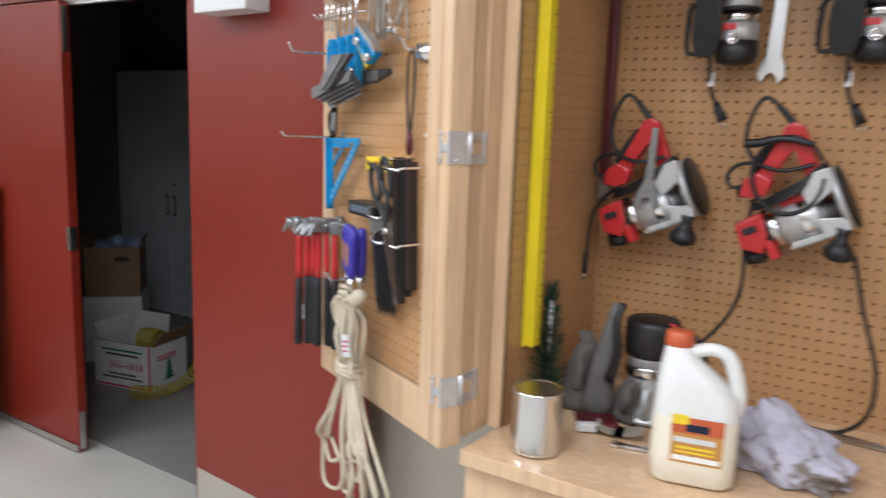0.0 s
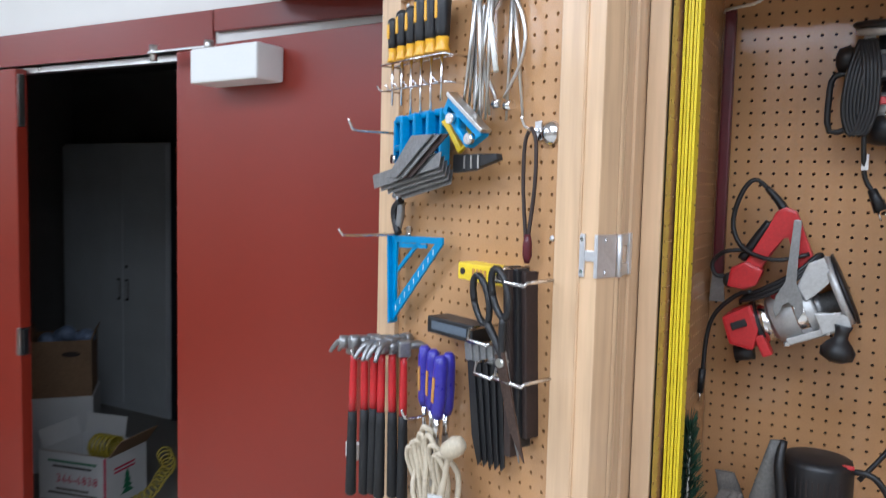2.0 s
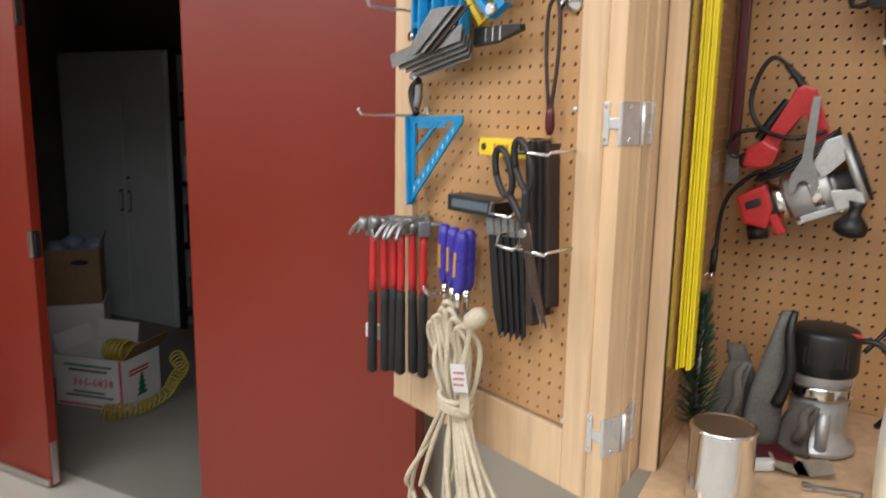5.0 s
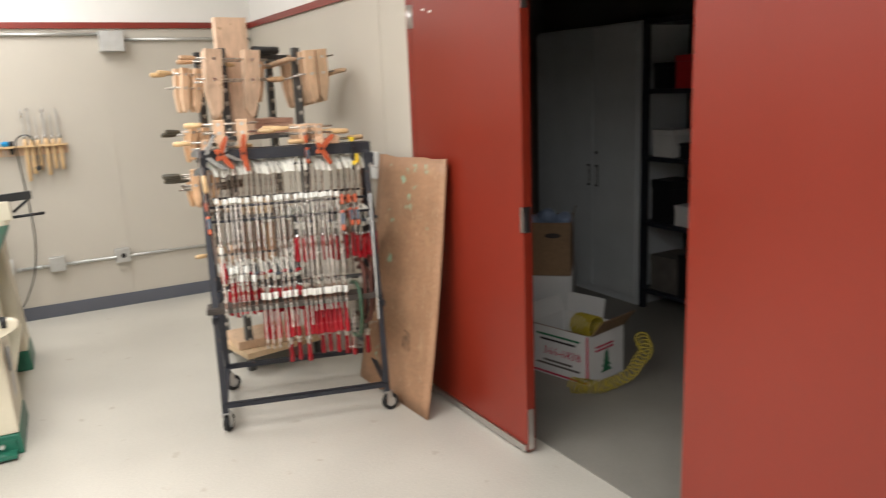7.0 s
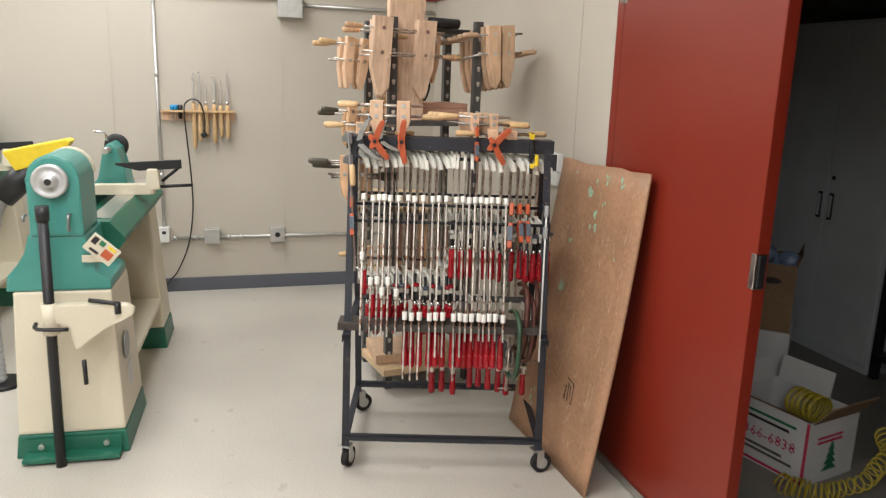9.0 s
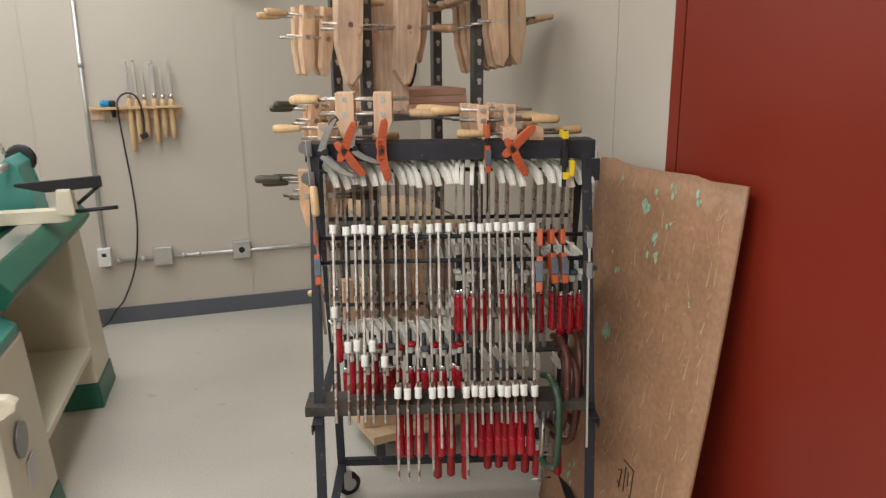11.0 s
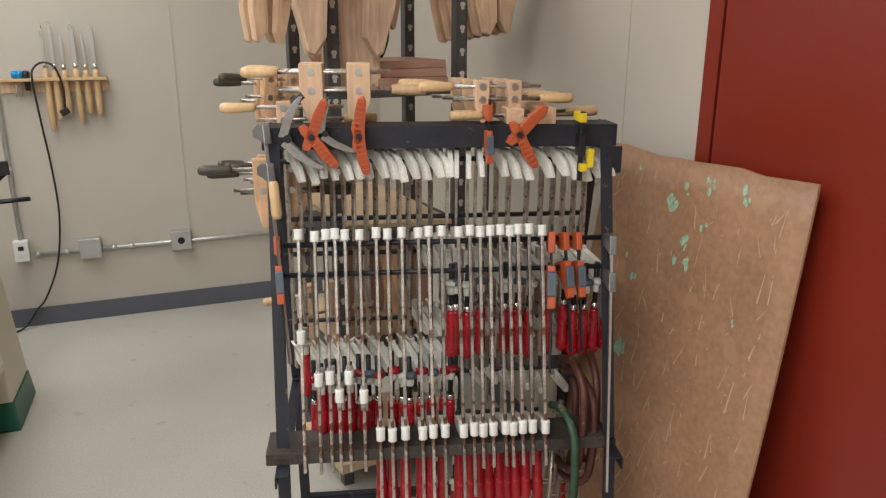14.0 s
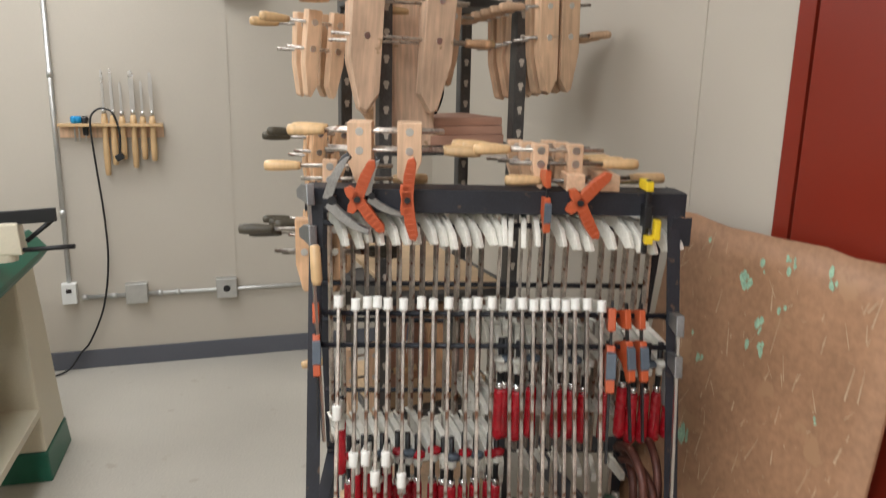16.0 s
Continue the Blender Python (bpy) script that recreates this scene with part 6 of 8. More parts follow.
# ---- inside the tool cabinet ----
SHELF_Z = CAB_Z0 + 0.0108
ry = thing("yardstick_bundle_hook", pose(-0.5455, 1.575, 2.082), "thin wire hook holding yardsticks", "hook")
bm = bm_new()
tube(bm, [(0.0, 0, 0), (0.03, 0, 0), (0.055, 0, 0.004), (0.07, 0, 0.012)], 0.0024, 6, 3)
part("wire", bm, M_CHROME, ry)
bm = bm_new()
span(bm, (0.0002, -0.01, -0.018), (0.003, 0.01, 0.018), 0.001)
part("plate", bm, M_CHROME, ry)
for k in range(5):
    ys = thing("yardstick", pose(-0.541 + 0.0055 * k, 1.575 + 0.004 * (k % 2), 1.163 + 0.003 * (k % 3)), "bright yellow yardstick hung in the cabinet", "ruler", "yardsticks")
    bm = bm_new()
    span(bm, (0, -0.036, 0), (0.0042, 0.0, 0.915), 0.0006)
    part("stick", bm, M_RULER, ys)
    if k == 4:
        for j in range(36):
            bm = bm_new()
            span(bm, (0.0043, -0.008 if j % 4 else -0.014, 0.01 + 0.025 * j), (0.0046, -0.0005, 0.012 + 0.025 * j))
            part("graduation", bm, M_INK, ys)
pb = thing("pry_bar", pose(-0.525, 1.925, 1.47), "maroon painted steel pry bar standing in the corner", "bar")
bm = bm_new()
box(bm, (0.022, 0.022, 0.55), (0, 0, 0.335), bevel=0.005)
part("shank", bm, M_MAROON, pb)
bm = bm_new()
slab(bm, [(-0.016, 0.0), (0.016, 0.0), (0.01, 0.07), (-0.01, 0.07)], 0.006, Matrix(((1, 0, 0, 0), (0, 0, 1, -0.003), (0, 1, 0, 0), (0, 0, 0, 1))))
part("blade", bm, M_CAST, pb)
lh = thing("long_hook", pose(-0.535, CAB_B, 2.078), "long white coated wire hook", "hook")
bm = bm_new()
tube(bm, [(0, 0.004, 0.0), (0, -0.05, 0.0), (0.06, -0.1, -0.004), (0.085, -0.12, 0.004)], 0.003, 6, 3)
part("wire", bm, M_CAP, lh)

def red_router(m, label, wrench):
    """A router lying on its side against the board: x along the board, z up, y into the board."""
    r = thing("red_router", m, label, "router", "red routers")
    ax = Matrix.Rotation(radians(67), 4, "Y")  # motor axis, to the right and a little up; its x points down
    face = Matrix(((1, 0, 0, 0), (0, 0, 1, 0), (0, 1, 0, 0), (0, 0, 0, 1)))

    def turned(name, prof, mat, parent, lab="", at=0.0, seg=24):
        bm = bm_new()
        lathe(bm, prof, ax @ Matrix.Translation((at, 0, 0)), seg)
        return part(name, bm, mat, parent, lab)

    def plate(name, outline, y0, y1, mat, parent, lab="", bevel=0.004, m=face):
        bm = bm_new()
        slab(bm, outline, y1 - y0, Matrix.Translation((0, y0, 0)) @ m, bevel)
        return part(name, bm, mat, parent, lab)

    cap = turned("motor_cap", [(0.034, -0.108), (0.043, -0.10), (0.044, -0.062)], M_REDPLASTIC, r, "red plastic motor cap")
    plate("end_cap", [(-0.124, -0.012), (-0.07, 0.018), (-0.052, -0.03), (-0.06, -0.074), (-0.106, -0.066)], -0.05, 0.03, M_REDPLASTIC, cap, "", 0.007)
    plate("clip", [(-0.062, -0.046), (-0.045, -0.04), (-0.024, -0.078), (-0.042, -0.086)], -0.046, -0.01, M_REDPLASTIC, cap, "", 0.004)
    plate("switch", [(-0.106, -0.022), (-0.078, -0.01), (-0.073, -0.024), (-0.101, -0.036)], -0.055, -0.049, M_BLACK, cap, "black switch", 0.002)
    turned("motor_band", [(0.0425, -0.062), (0.0425, -0.032)], M_CHROME, r)
    turned("clamp_ring", [(0.046, -0.066), (0.047, -0.064), (0.047, -0.058), (0.046, -0.056)], M_BLACK, cap)
    sl = turned("motor_sleeve", [(0.046, -0.032), (0.05, -0.028), (0.05, 0.046), (0.047, 0.05)], M_ALU, r, "cast aluminium sleeve")
    turned("sleeve_window", [(0.0505, 0.012), (0.0508, 0.014), (0.0508, 0.03), (0.0505, 0.032)], M_CHROME, sl, "bright machined band")
    turned("collet_housing", [(0.036, 0.05), (0.03, 0.062), (0.022, 0.064), (0.022, 0.094)], M_CAST, r, "dark grey collet housing")
    for a, x in ((0, 0.052), (1, 0.046)):
        bm = bm_new()
        box(bm, (0.008 + 0.005 * a, 0.014, 0.10 - 0.02 * a), ax @ Vector((x, -0.016 - 0.018 * a, 0.02)), ax.to_3x3(), 0.002)
        part("clamp_rib", bm, M_ALU, sl)
    for z in (-0.02, 0.055):
        bm = bm_new()
        rod(bm, ax @ Vector((0.05, -0.04, z)), ax @ Vector((0.05, -0.046, z)), 0.004, seg=8)
        part("rib_screw", bm, M_CHROME, sl)
    for out in ([(-0.088, 0.098), (-0.088, 0.07), (-0.052, 0.034), (-0.02, 0.04), (-0.026, 0.06), (-0.042, 0.086), (-0.042, 0.098)], [(0.05, 0.098), (0.05, 0.045), (0.006, 0.045), (0.01, 0.06), (0.022, 0.084), (0.022, 0.098)]):
        for y0, y1 in ((-0.052, -0.034), (0.02, 0.044)):
            bm = bm_new()
            slab(bm, out, y1 - y0, ax @ Matrix.Translation((0, y0, 0)) @ Matrix(((1, 0, 0, 0), (0, 0, 1, 0), (0, 1, 0, 0), (0, 0, 0, 1))), 0.003)
            part("base_leg", bm, M_ALU, r)
    turned("base_ring", [(0.034, 0.09), (0.066, 0.092), (0.069, 0.096), (0.069, 0.105), (0.034, 0.106)], M_ALU, r, "cast aluminium base", -0.0175, 30)
    turned("base_plate", [(0.066, 0.106), (0.0705, 0.1075), (0.0705, 0.1125), (0.02, 0.114)], M_BLACK, r, "black sub-base", -0.0175, 30)
    hnd = plate("handle", [(-0.088, 0.098), (-0.045, 0.176), (-0.034, 0.205), (-0.016, 0.214), (0.004, 0.206), (0.014, 0.178), (0.036, 0.122), (0.046, 0.07), (0.02, 0.062), (0.012, 0.115), (-0.006, 0.16), (-0.022, 0.158), (-0.056, 0.088), (-0.07, 0.07)], -0.034, -0.004, M_REDPLASTIC, r, "red plastic pistol handle", 0.006)
    plate("switch_housing", [(-0.118, 0.05), (-0.112, 0.088), (-0.084, 0.104), (-0.05, 0.088), (-0.062, 0.056), (-0.085, 0.046)], -0.042, -0.004, M_REDPLASTIC, hnd, "", 0.006)
    plate("brace", [(-0.04, 0.04), (0.02, 0.068), (0.026, 0.05), (-0.03, 0.026)], -0.03, 0.0, M_REDPLASTIC, hnd, "", 0.004)
    bm = bm_new()
    tube(bm, [(-0.094, -0.02, 0.105), (-0.07, -0.02, 0.145), (-0.045, -0.02, 0.182)], 0.0095, 8, 4)
    part("grip_pad", bm, M_BLACK, hnd, "black rubber pad")
    bm = bm_new()
    ball(bm, (-0.116, -0.024, 0.062), (0.012, 0.014, 0.016), 10)
    part("trigger", bm, M_BLACK, hnd, "black trigger")
    bm = bm_new()
    rod(bm, (-0.098, -0.015, -0.088), (-0.062, -0.015, -0.08), 0.017, seg=14)
    part("dial", bm, M_BLACK, r)
    bm = bm_new()
    lathe(bm, [(0.016, 0.0), (0.012, 0.012), (0.012, 0.024), (0.022, 0.034), (0.031, 0.047), (0.029, 0.062), (0.014, 0.07)], pose(0.096, -0.052, -0.006, 180, 9, 0), 18)
    part("knob", bm, M_BLACK, r, "black plastic knob")
    for k in range(3):
        bm = bm_new()
        tube(bm, [(-0.092 + 0.004 * k, -0.03, 0.022 + 0.005 * k), (-0.045, -0.05 + 0.003 * k, 0.038 + 0.008 * k), (0.01, -0.05, 0.075 + 0.007 * k), (0.045, -0.035, 0.112 + 0.006 * k), (0.052, -0.02, 0.118)], 0.0042, 6, 4)
        part("cord_wrap", bm, M_BLACK, r)
    bm = bm_new()
    tube(bm, [(-0.016, -0.018, 0.205), (-0.044, -0.018, 0.24), (-0.077, -0.02, 0.266), (-0.102, -0.02, 0.235), (-0.114, -0.02, 0.175), (-0.089, -0.035, 0.128), (-0.03, -0.05, 0.11), (0.03, -0.045, 0.125)], 0.0048, 6, 5)
    part("cord", bm, M_BLACK, r)
    bm = bm_new()
    tube(bm, [(-0.018, -0.018, 0.205), (-0.034, -0.018, 0.228), (-0.054, -0.018, 0.25)], 0.0095, 8, 3, 0.006)
    part("strain_relief", bm, M_BLACK, r)
    bm = bm_new()
    tube(bm, [(-0.08, -0.03, 0.125), (-0.125, -0.03, 0.12), (-0.15, -0.02, 0.095), (-0.142, -0.02, 0.07), (-0.118, -0.02, 0.07)], 0.0045, 6, 4)
    part("cord", bm, M_BLACK, r)
    bm = bm_new()
    if wrench:
        tube(bm, [(-0.07, -0.05, 0.045), (-0.10, -0.035, 0.032), (-0.14, -0.02, -0.01), (-0.155, -0.015, -0.06), (-0.16, -0.015, -0.15)], 0.0045, 6, 4)
        part("cord", bm, M_BLACK, r)
        bm = bm_new()
        rod(bm, (-0.16, -0.015, -0.13), (-0.163, -0.015, -0.18), 0.0075, 0.0068, 10)
        pg = part("plug", bm, M_BLACK, r)
        bm = bm_new()
        rod(bm, (-0.163, -0.015, -0.18), (-0.164, -0.015, -0.197), 0.004, seg=6)
        part("prong", bm, M_CHROME, pg)
    else:
        tube(bm, [(-0.02 + 0.072 * math.cos(a), -0.05, 0.10 + 0.082 * math.sin(a)) for a in [0.4 + k * math.tau / 14 for k in range(14)]], 0.0048, 6, 3)
        part("cord", bm, M_BLACK, r)
        bm = bm_new()
        tube(bm, [(0.03, -0.05, 0.165), (-0.03, -0.052, 0.178), (-0.085, -0.05, 0.168), (-0.11, -0.045, 0.168)], 0.0062, 6, 4, 0.011)
        part("plug", bm, M_BLACK, r)
    return r


RM = pose(-0.378, 1.885, 1.462)
red_router(RM, "red router with cast base, hung on the pegboard", True)
red_router(pose(-0.058, 1.885, 1.462, 0, -2, 0), "red router with a coiled black cord, hung up", False)
wr = thing("router_wrench", pose(-0.378, 1.822, 1.502, 0, 3, 0), "grey open ended wrench hung over the router", "wrench")
bm = bm_new()
flat_w = Matrix(((1, 0, 0, 0), (0, 0, 1, 0), (0, 1, 0, 0), (0, 0, 0, 1)))
slab(bm, [(-0.007, 0.15), (0.007, 0.15), (0.0085, 0.03), (0.024, 0.0), (0.027, -0.025), (0.02, -0.042), (0.013, -0.03), (0.012, -0.016), (0.0, -0.008), (-0.012, -0.016), (-0.013, -0.03), (-0.02, -0.042), (-0.027, -0.025), (-0.024, 0.0), (-0.0085, 0.03)], 0.006, flat_w, 0.001)
part("spanner", bm, M_CAST, wr)
bm = bm_new()
rod(bm, (0, 0.003, 0.14), (0, 0.10, 0.14), 0.0025)
part("hook", bm, M_CHROME, wr)


def grey_router(m, label):
    """A fixed base router hung upside down by its base."""
    r = thing("hanging_router", m, label, "router", "upside-down routers")
    bm = bm_new()
    lathe(bm, [(0.072, 0.0), (0.076, 0.006), (0.07, 0.012), (0.04, 0.014)], pose(0, 0, 0, 12, 0, 0), 28)
    part("base_plate", bm, M_BLACK, r, "dark base plate")
    bm = bm_new()
    lathe(bm, [(0.066, -0.014), (0.07, -0.006), (0.07, 0.0)], pose(0, 0, 0, 12, 0, 0), 28)
    part("base_rim", bm, M_ALU, r)
    for x in (-0.045, 0.045):
        bm = bm_new()
        box(bm, (0.02, 0.05, 0.05), (x, -0.005, -0.03), bevel=0.004)
        part("base_leg", bm, M_ALU, r)
    bm = bm_new()
    lathe(bm, [(0.03, -0.05), (0.03, -0.01)], seg=18)
    part("collet", bm, M_BLACK, r)
    bm = bm_new()
    lathe(bm, [(0.042, -0.10), (0.044, -0.095), (0.044, -0.052), (0.04, -0.048)], seg=22)
    sl = part("motor_sleeve", bm, M_ALU, r)
    bm = bm_new()
    box(bm, (0.046, 0.004, 0.028), (-0.005, -0.0435, -0.072), bevel=0.001)
    part("rating_plate", bm, M_BLACK, sl, "black rating plate")
    bm = bm_new()
    lathe(bm, [(0.047, -0.106), (0.048, -0.10)], seg=22)
    part("clamp_ring", bm, M_BLACK, r)
    bm = bm_new()
    lathe(bm, [(0.038, -0.132), (0.038, -0.106)], seg=22)
    part("motor_band", bm, M_CHROME, r)
    bm = bm_new()
    lathe(bm, [(0.043, -0.17), (0.044, -0.132)], seg=22)
    part("motor_body", bm, M_ALU, r)
    bm = bm_new()
    box(bm, (0.03, 0.004, 0.014), (-0.008, -0.0435, -0.142), bevel=0.001)
    part("badge", bm, M_REDPLASTIC, r, "small red badge")
    bm = bm_new()
    lathe(bm, [(0.02, -0.222), (0.04, -0.217), (0.046, -0.2), (0.046, -0.17)], seg=22)
    cap = part("end_cap", bm, M_BLACK, r)
    bm = bm_new()
    lathe(bm, [(0.0135, 0.0), (0.0135, 0.004), (0.009, 0.006), (0.009, 0.002), (0.0, 0.002)], pose(0.0, -0.0445, -0.168, 90, 0, 0), 16)
    part("brush_cap", bm, M_CHROME, cap)
    bm = bm_new()
    lathe(bm, [(0.012, 0.0), (0.02, 0.012), (0.026, 0.03), (0.022, 0.045), (0.01, 0.05)], pose(-0.05, -0.01, -0.06, 0, -90, 0), 16)
    part("knob", bm, M_BLACK, r)
    bm = bm_new()
    tube(bm, [(-0.06, -0.01, -0.085), (-0.10, -0.01, -0.09), (-0.108, -0.01, -0.13), (-0.104, -0.01, -0.195), (-0.06, -0.01, -0.185)], 0.006, 8, 3)
    part("guard", bm, M_BLACK, r)
    for k in range(5):
        bm = bm_new()
        x = -0.07 + 0.006 * k
        tube(bm, [(x + 0.01, -0.04, -0.03), (x - 0.006, -0.058, -0.09), (x - 0.012, -0.055, -0.16), (x + 0.002, -0.05, -0.205), (x + 0.018, -0.056, -0.16), (x + 0.018, -0.058, -0.08), (x + 0.01, -0.04, -0.03)], 0.0048, 6, 4)
        part("cord_loop", bm, M_BLACK, r)
    bm = bm_new()
    tube(bm, [(-0.045, -0.05, -0.19), (-0.043, -0.04, -0.24), (-0.038, -0.03, -0.285), (-0.02, -0.03, -0.315)], 0.0048, 6, 4)
    part("cord", bm, M_BLACK, r)
    bm = bm_new()
    box(bm, (0.012, 0.006, 0.03), (-0.04, -0.036, -0.255), bevel=0.001)
    part("cord_label", bm, M_CARDWHITE, r, "small printed cord label")
    bm = bm_new()
    rod(bm, (-0.026, -0.03, -0.305), (-0.008, -0.03, -0.345), 0.008, 0.013, 10)
    pg = part("plug", bm, M_BLACK, r)
    for dx in (-0.006, 0.005):
        bm = bm_new()
        rod(bm, (-0.008 + dx, -0.03, -0.345), (-0.001 + dx, -0.03, -0.363), 0.0022, seg=6)
        part("prong", bm, M_CHROME, pg)
    return r


gr = grey_router(pose(-0.225, 1.895, 2.018), "grey and black router hung upside down by its base")
copy_thing(gr, pose(0.05, 1.895, 2.018))
sp = thing("flat_wrench", pose(-0.157, 1.945, 1.79, 0, 3, 0), "bright flat open ended wrench on the pegboard", "wrench")
bm = bm_new()
slab(bm, [(-0.012, 0.2), (0.012, 0.2), (0.014, 0.03), (0.026, 0.012), (0.03, -0.012), (0.018, -0.03), (0.012, -0.012), (0.0, -0.004), (-0.012, -0.012), (-0.018, -0.03), (-0.03, -0.012), (-0.026, 0.012), (-0.014, 0.03)], 0.005, flat_w, 0.001)
part("spanner", bm, M_STEEL, sp)
bm = bm_new()
rod(bm, (0, 0.003, 0.19), (0, 0.021, 0.19), 0.0025)
part("hook", bm, M_CHROME, sp)
hc = thing("hanging_power_cord", pose(0, 0, 0), "black power cord hanging down to the shelf", "cord")
bm = bm_new()
tube(bm, [(-0.15, 1.88, 1.52), (-0.165, 1.89, 1.42), (-0.165, 1.90, 1.30), (-0.19, 1.90, 1.22), (-0.24, 1.88, 1.15)], 0.0048, 6, 5)
part("cord", bm, M_BLACK, hc)
bm = bm_new()
tube(bm, [(0.06, 1.87, 1.40), (0.09, 1.87, 1.28), (0.125, 1.87, 1.16), (0.12, 1.88, 1.06), (0.07, 1.89, 1.005), (0.0, 1.89, SHELF_Z + 0.006)], 0.0048, 6, 5)
part("cord", bm, M_BLACK, hc)

# on the shelf
can = thing("metal_can", pose(-0.437, 1.42, SHELF_Z), "shiny unlabelled metal paint can on the shelf", "can")
bm = bm_new()
lathe(bm, [(0.05, 0.0), (0.053, 0.002), (0.0525, 0.006), (0.0515, 0.01), (0.0515, 0.118), (0.0525, 0.122), (0.0535, 0.126), (0.052, 0.13), (0.047, 0.13), (0.046, 0.123)], seg=36)
part("body", bm, M_CHROME, can)
bm = bm_new()
lathe(bm, [(0.0, 0.1205), (0.035, 0.1205), (0.036, 0.123), (0.0445, 0.124), (0.0455, 0.1285)], seg=36)
part("lid", bm, M_STEEL, can)

# glue jug
jug = thing("glue_jug", pose(-0.14, 1.485, SHELF_Z, 0, 0, 12) @ Matrix.Diagonal((1.15, 1.05, 1, 1)), "milky plastic glue jug with an orange cap", "jug")
bm = bm_new()
prev = None
for z, w, d, ox, r in ((0.0, 0.118, 0.075, 0.0, 0.022), (0.006, 0.13, 0.085, 0.0, 0.028), (0.05, 0.134, 0.088, 0.0, 0.03), (0.13, 0.134, 0.088, 0.0, 0.03), (0.17, 0.128, 0.085, -0.001, 0.03), (0.20, 0.10, 0.075, -0.014, 0.03), (0.23, 0.064, 0.058, -0.028, 0.028), (0.25, 0.046, 0.046, -0.034, 0.0225), (0.262, 0.04, 0.04, -0.035, 0.0198)):
    ring = [bm.verts.new((x + ox, y, z)) for x, y in rounded(w, d, r)]
    if prev:
        for i in range(len(ring)):
            bm.faces.new((prev[i], prev[(i + 1) % len(ring)], ring[(i + 1) % len(ring)], ring[i])).smooth = True
    else:
        bm.faces.new(list(reversed(ring)))
    prev = ring
bm.faces.new(prev)
for f in bm.faces:
    f.material_index = 1 if f.calc_center_median().z > 0.115 else 0
part("body", bm, [M_GLUE, M_JUGCLEAR], jug)
bm = bm_new()
tube(bm, [(-0.02, 0, 0.243), (0.015, 0, 0.255), (0.042, 0, 0.245), (0.055, 0, 0.21), (0.062, 0, 0.17), (0.06, 0, 0.14)], 0.0125, 10, 4)
part("handle", bm, M_JUGCLEAR, jug)
bm = bm_new()
lathe(bm, [(0.0215, 0.256), (0.023, 0.258), (0.0215, 0.282), (0.018, 0.285), (0.0, 0.285)], pose(-0.035, 0, 0), 22)
part("cap", bm, M_ORANGE, jug, "orange screw cap")
for x0, x1, z0, z1, mt, dy in ((-0.038, 0.042, 0.03, 0.118, M_HEATED, 0.0), (-0.038, 0.042, 0.088, 0.118, M_ORANGE, 0.0006), (-0.038, -0.012, 0.104, 0.122, M_YELLOW, 0.0011), (-0.016, 0.020, 0.092, 0.106, M_NAVY, 0.0012), (-0.034, 0.03, 0.070, 0.08, M_CARDWHITE, 0.0012), (-0.03, 0.03, 0.058, 0.062, M_YELLOW, 0.0011), (-0.03, 0.03, 0.05, 0.053, M_YELLOW, 0.0011), (-0.034, 0.038, 0.035, 0.044, M_CAP, 0.0011)):
    bm = bm_new()
    span(bm, (x0 + 0.004, -0.0446 - dy, z0 + 0.016), (x1 + 0.004, -0.043, z1 + 0.016))
    part("label", bm, mt, jug)

# small router standing on the shelf
tm = thing("trim_router", pose(-0.31, 1.735, SHELF_Z), "grey and black router standing on the shelf", "router")
for name, prof, mt in (("base", [(0.055, 0.0), (0.07, 0.003), (0.07, 0.012), (0.055, 0.016), (0.05, 0.05), (0.052, 0.10), (0.05, 0.105)], M_ALU), ("sleeve", [(0.057, 0.105), (0.058, 0.11), (0.058, 0.125), (0.056, 0.13)], M_CHROME),
                       ("motor_body", [(0.052, 0.13), (0.053, 0.145), (0.052, 0.15)], M_ALU), ("end_cap", [(0.058, 0.15), (0.061, 0.156), (0.061, 0.222), (0.057, 0.231), (0.045, 0.234), (0.0, 0.236)], M_BLACK)):
    bm = bm_new()
    lathe(bm, prof, seg=26)
    pp = part(name, bm, mt, tm)
    if name == "end_cap":
        for k in range(9):
            bm = bm_new()
            a = radians(-120 + 9 * k)
            box(bm, (0.003, 0.003, 0.032), (0.0598 * math.cos(a), 0.0598 * math.sin(a), 0.188), Matrix.Rotation(a, 3, "Z"))
            part("vent_slot", bm, M_INK, pp)
        bm = bm_new()
        box(bm, (0.03, 0.01, 0.006), (0.045, -0.025, 0.23), bevel=0.002)
        part("switch", bm, M_REDPLASTIC, pp, "small red switch")
for x in (-0.02, 0.012):
    bm = bm_new()
    rod(bm, (x, -0.055, 0.012), (x, -0.055, 0.085), 0.011, seg=12)
    part("post", bm, M_ALU, tm)
bm = bm_new()
tube(bm, [(0.05, 0.0, 0.215), (0.09, -0.01, 0.215), (0.12, -0.01, 0.17), (0.125, 0.0, 0.10), (0.10, 0.02, 0.05)], 0.006, 8, 4)
part("cord", bm, M_BLACK, tm)
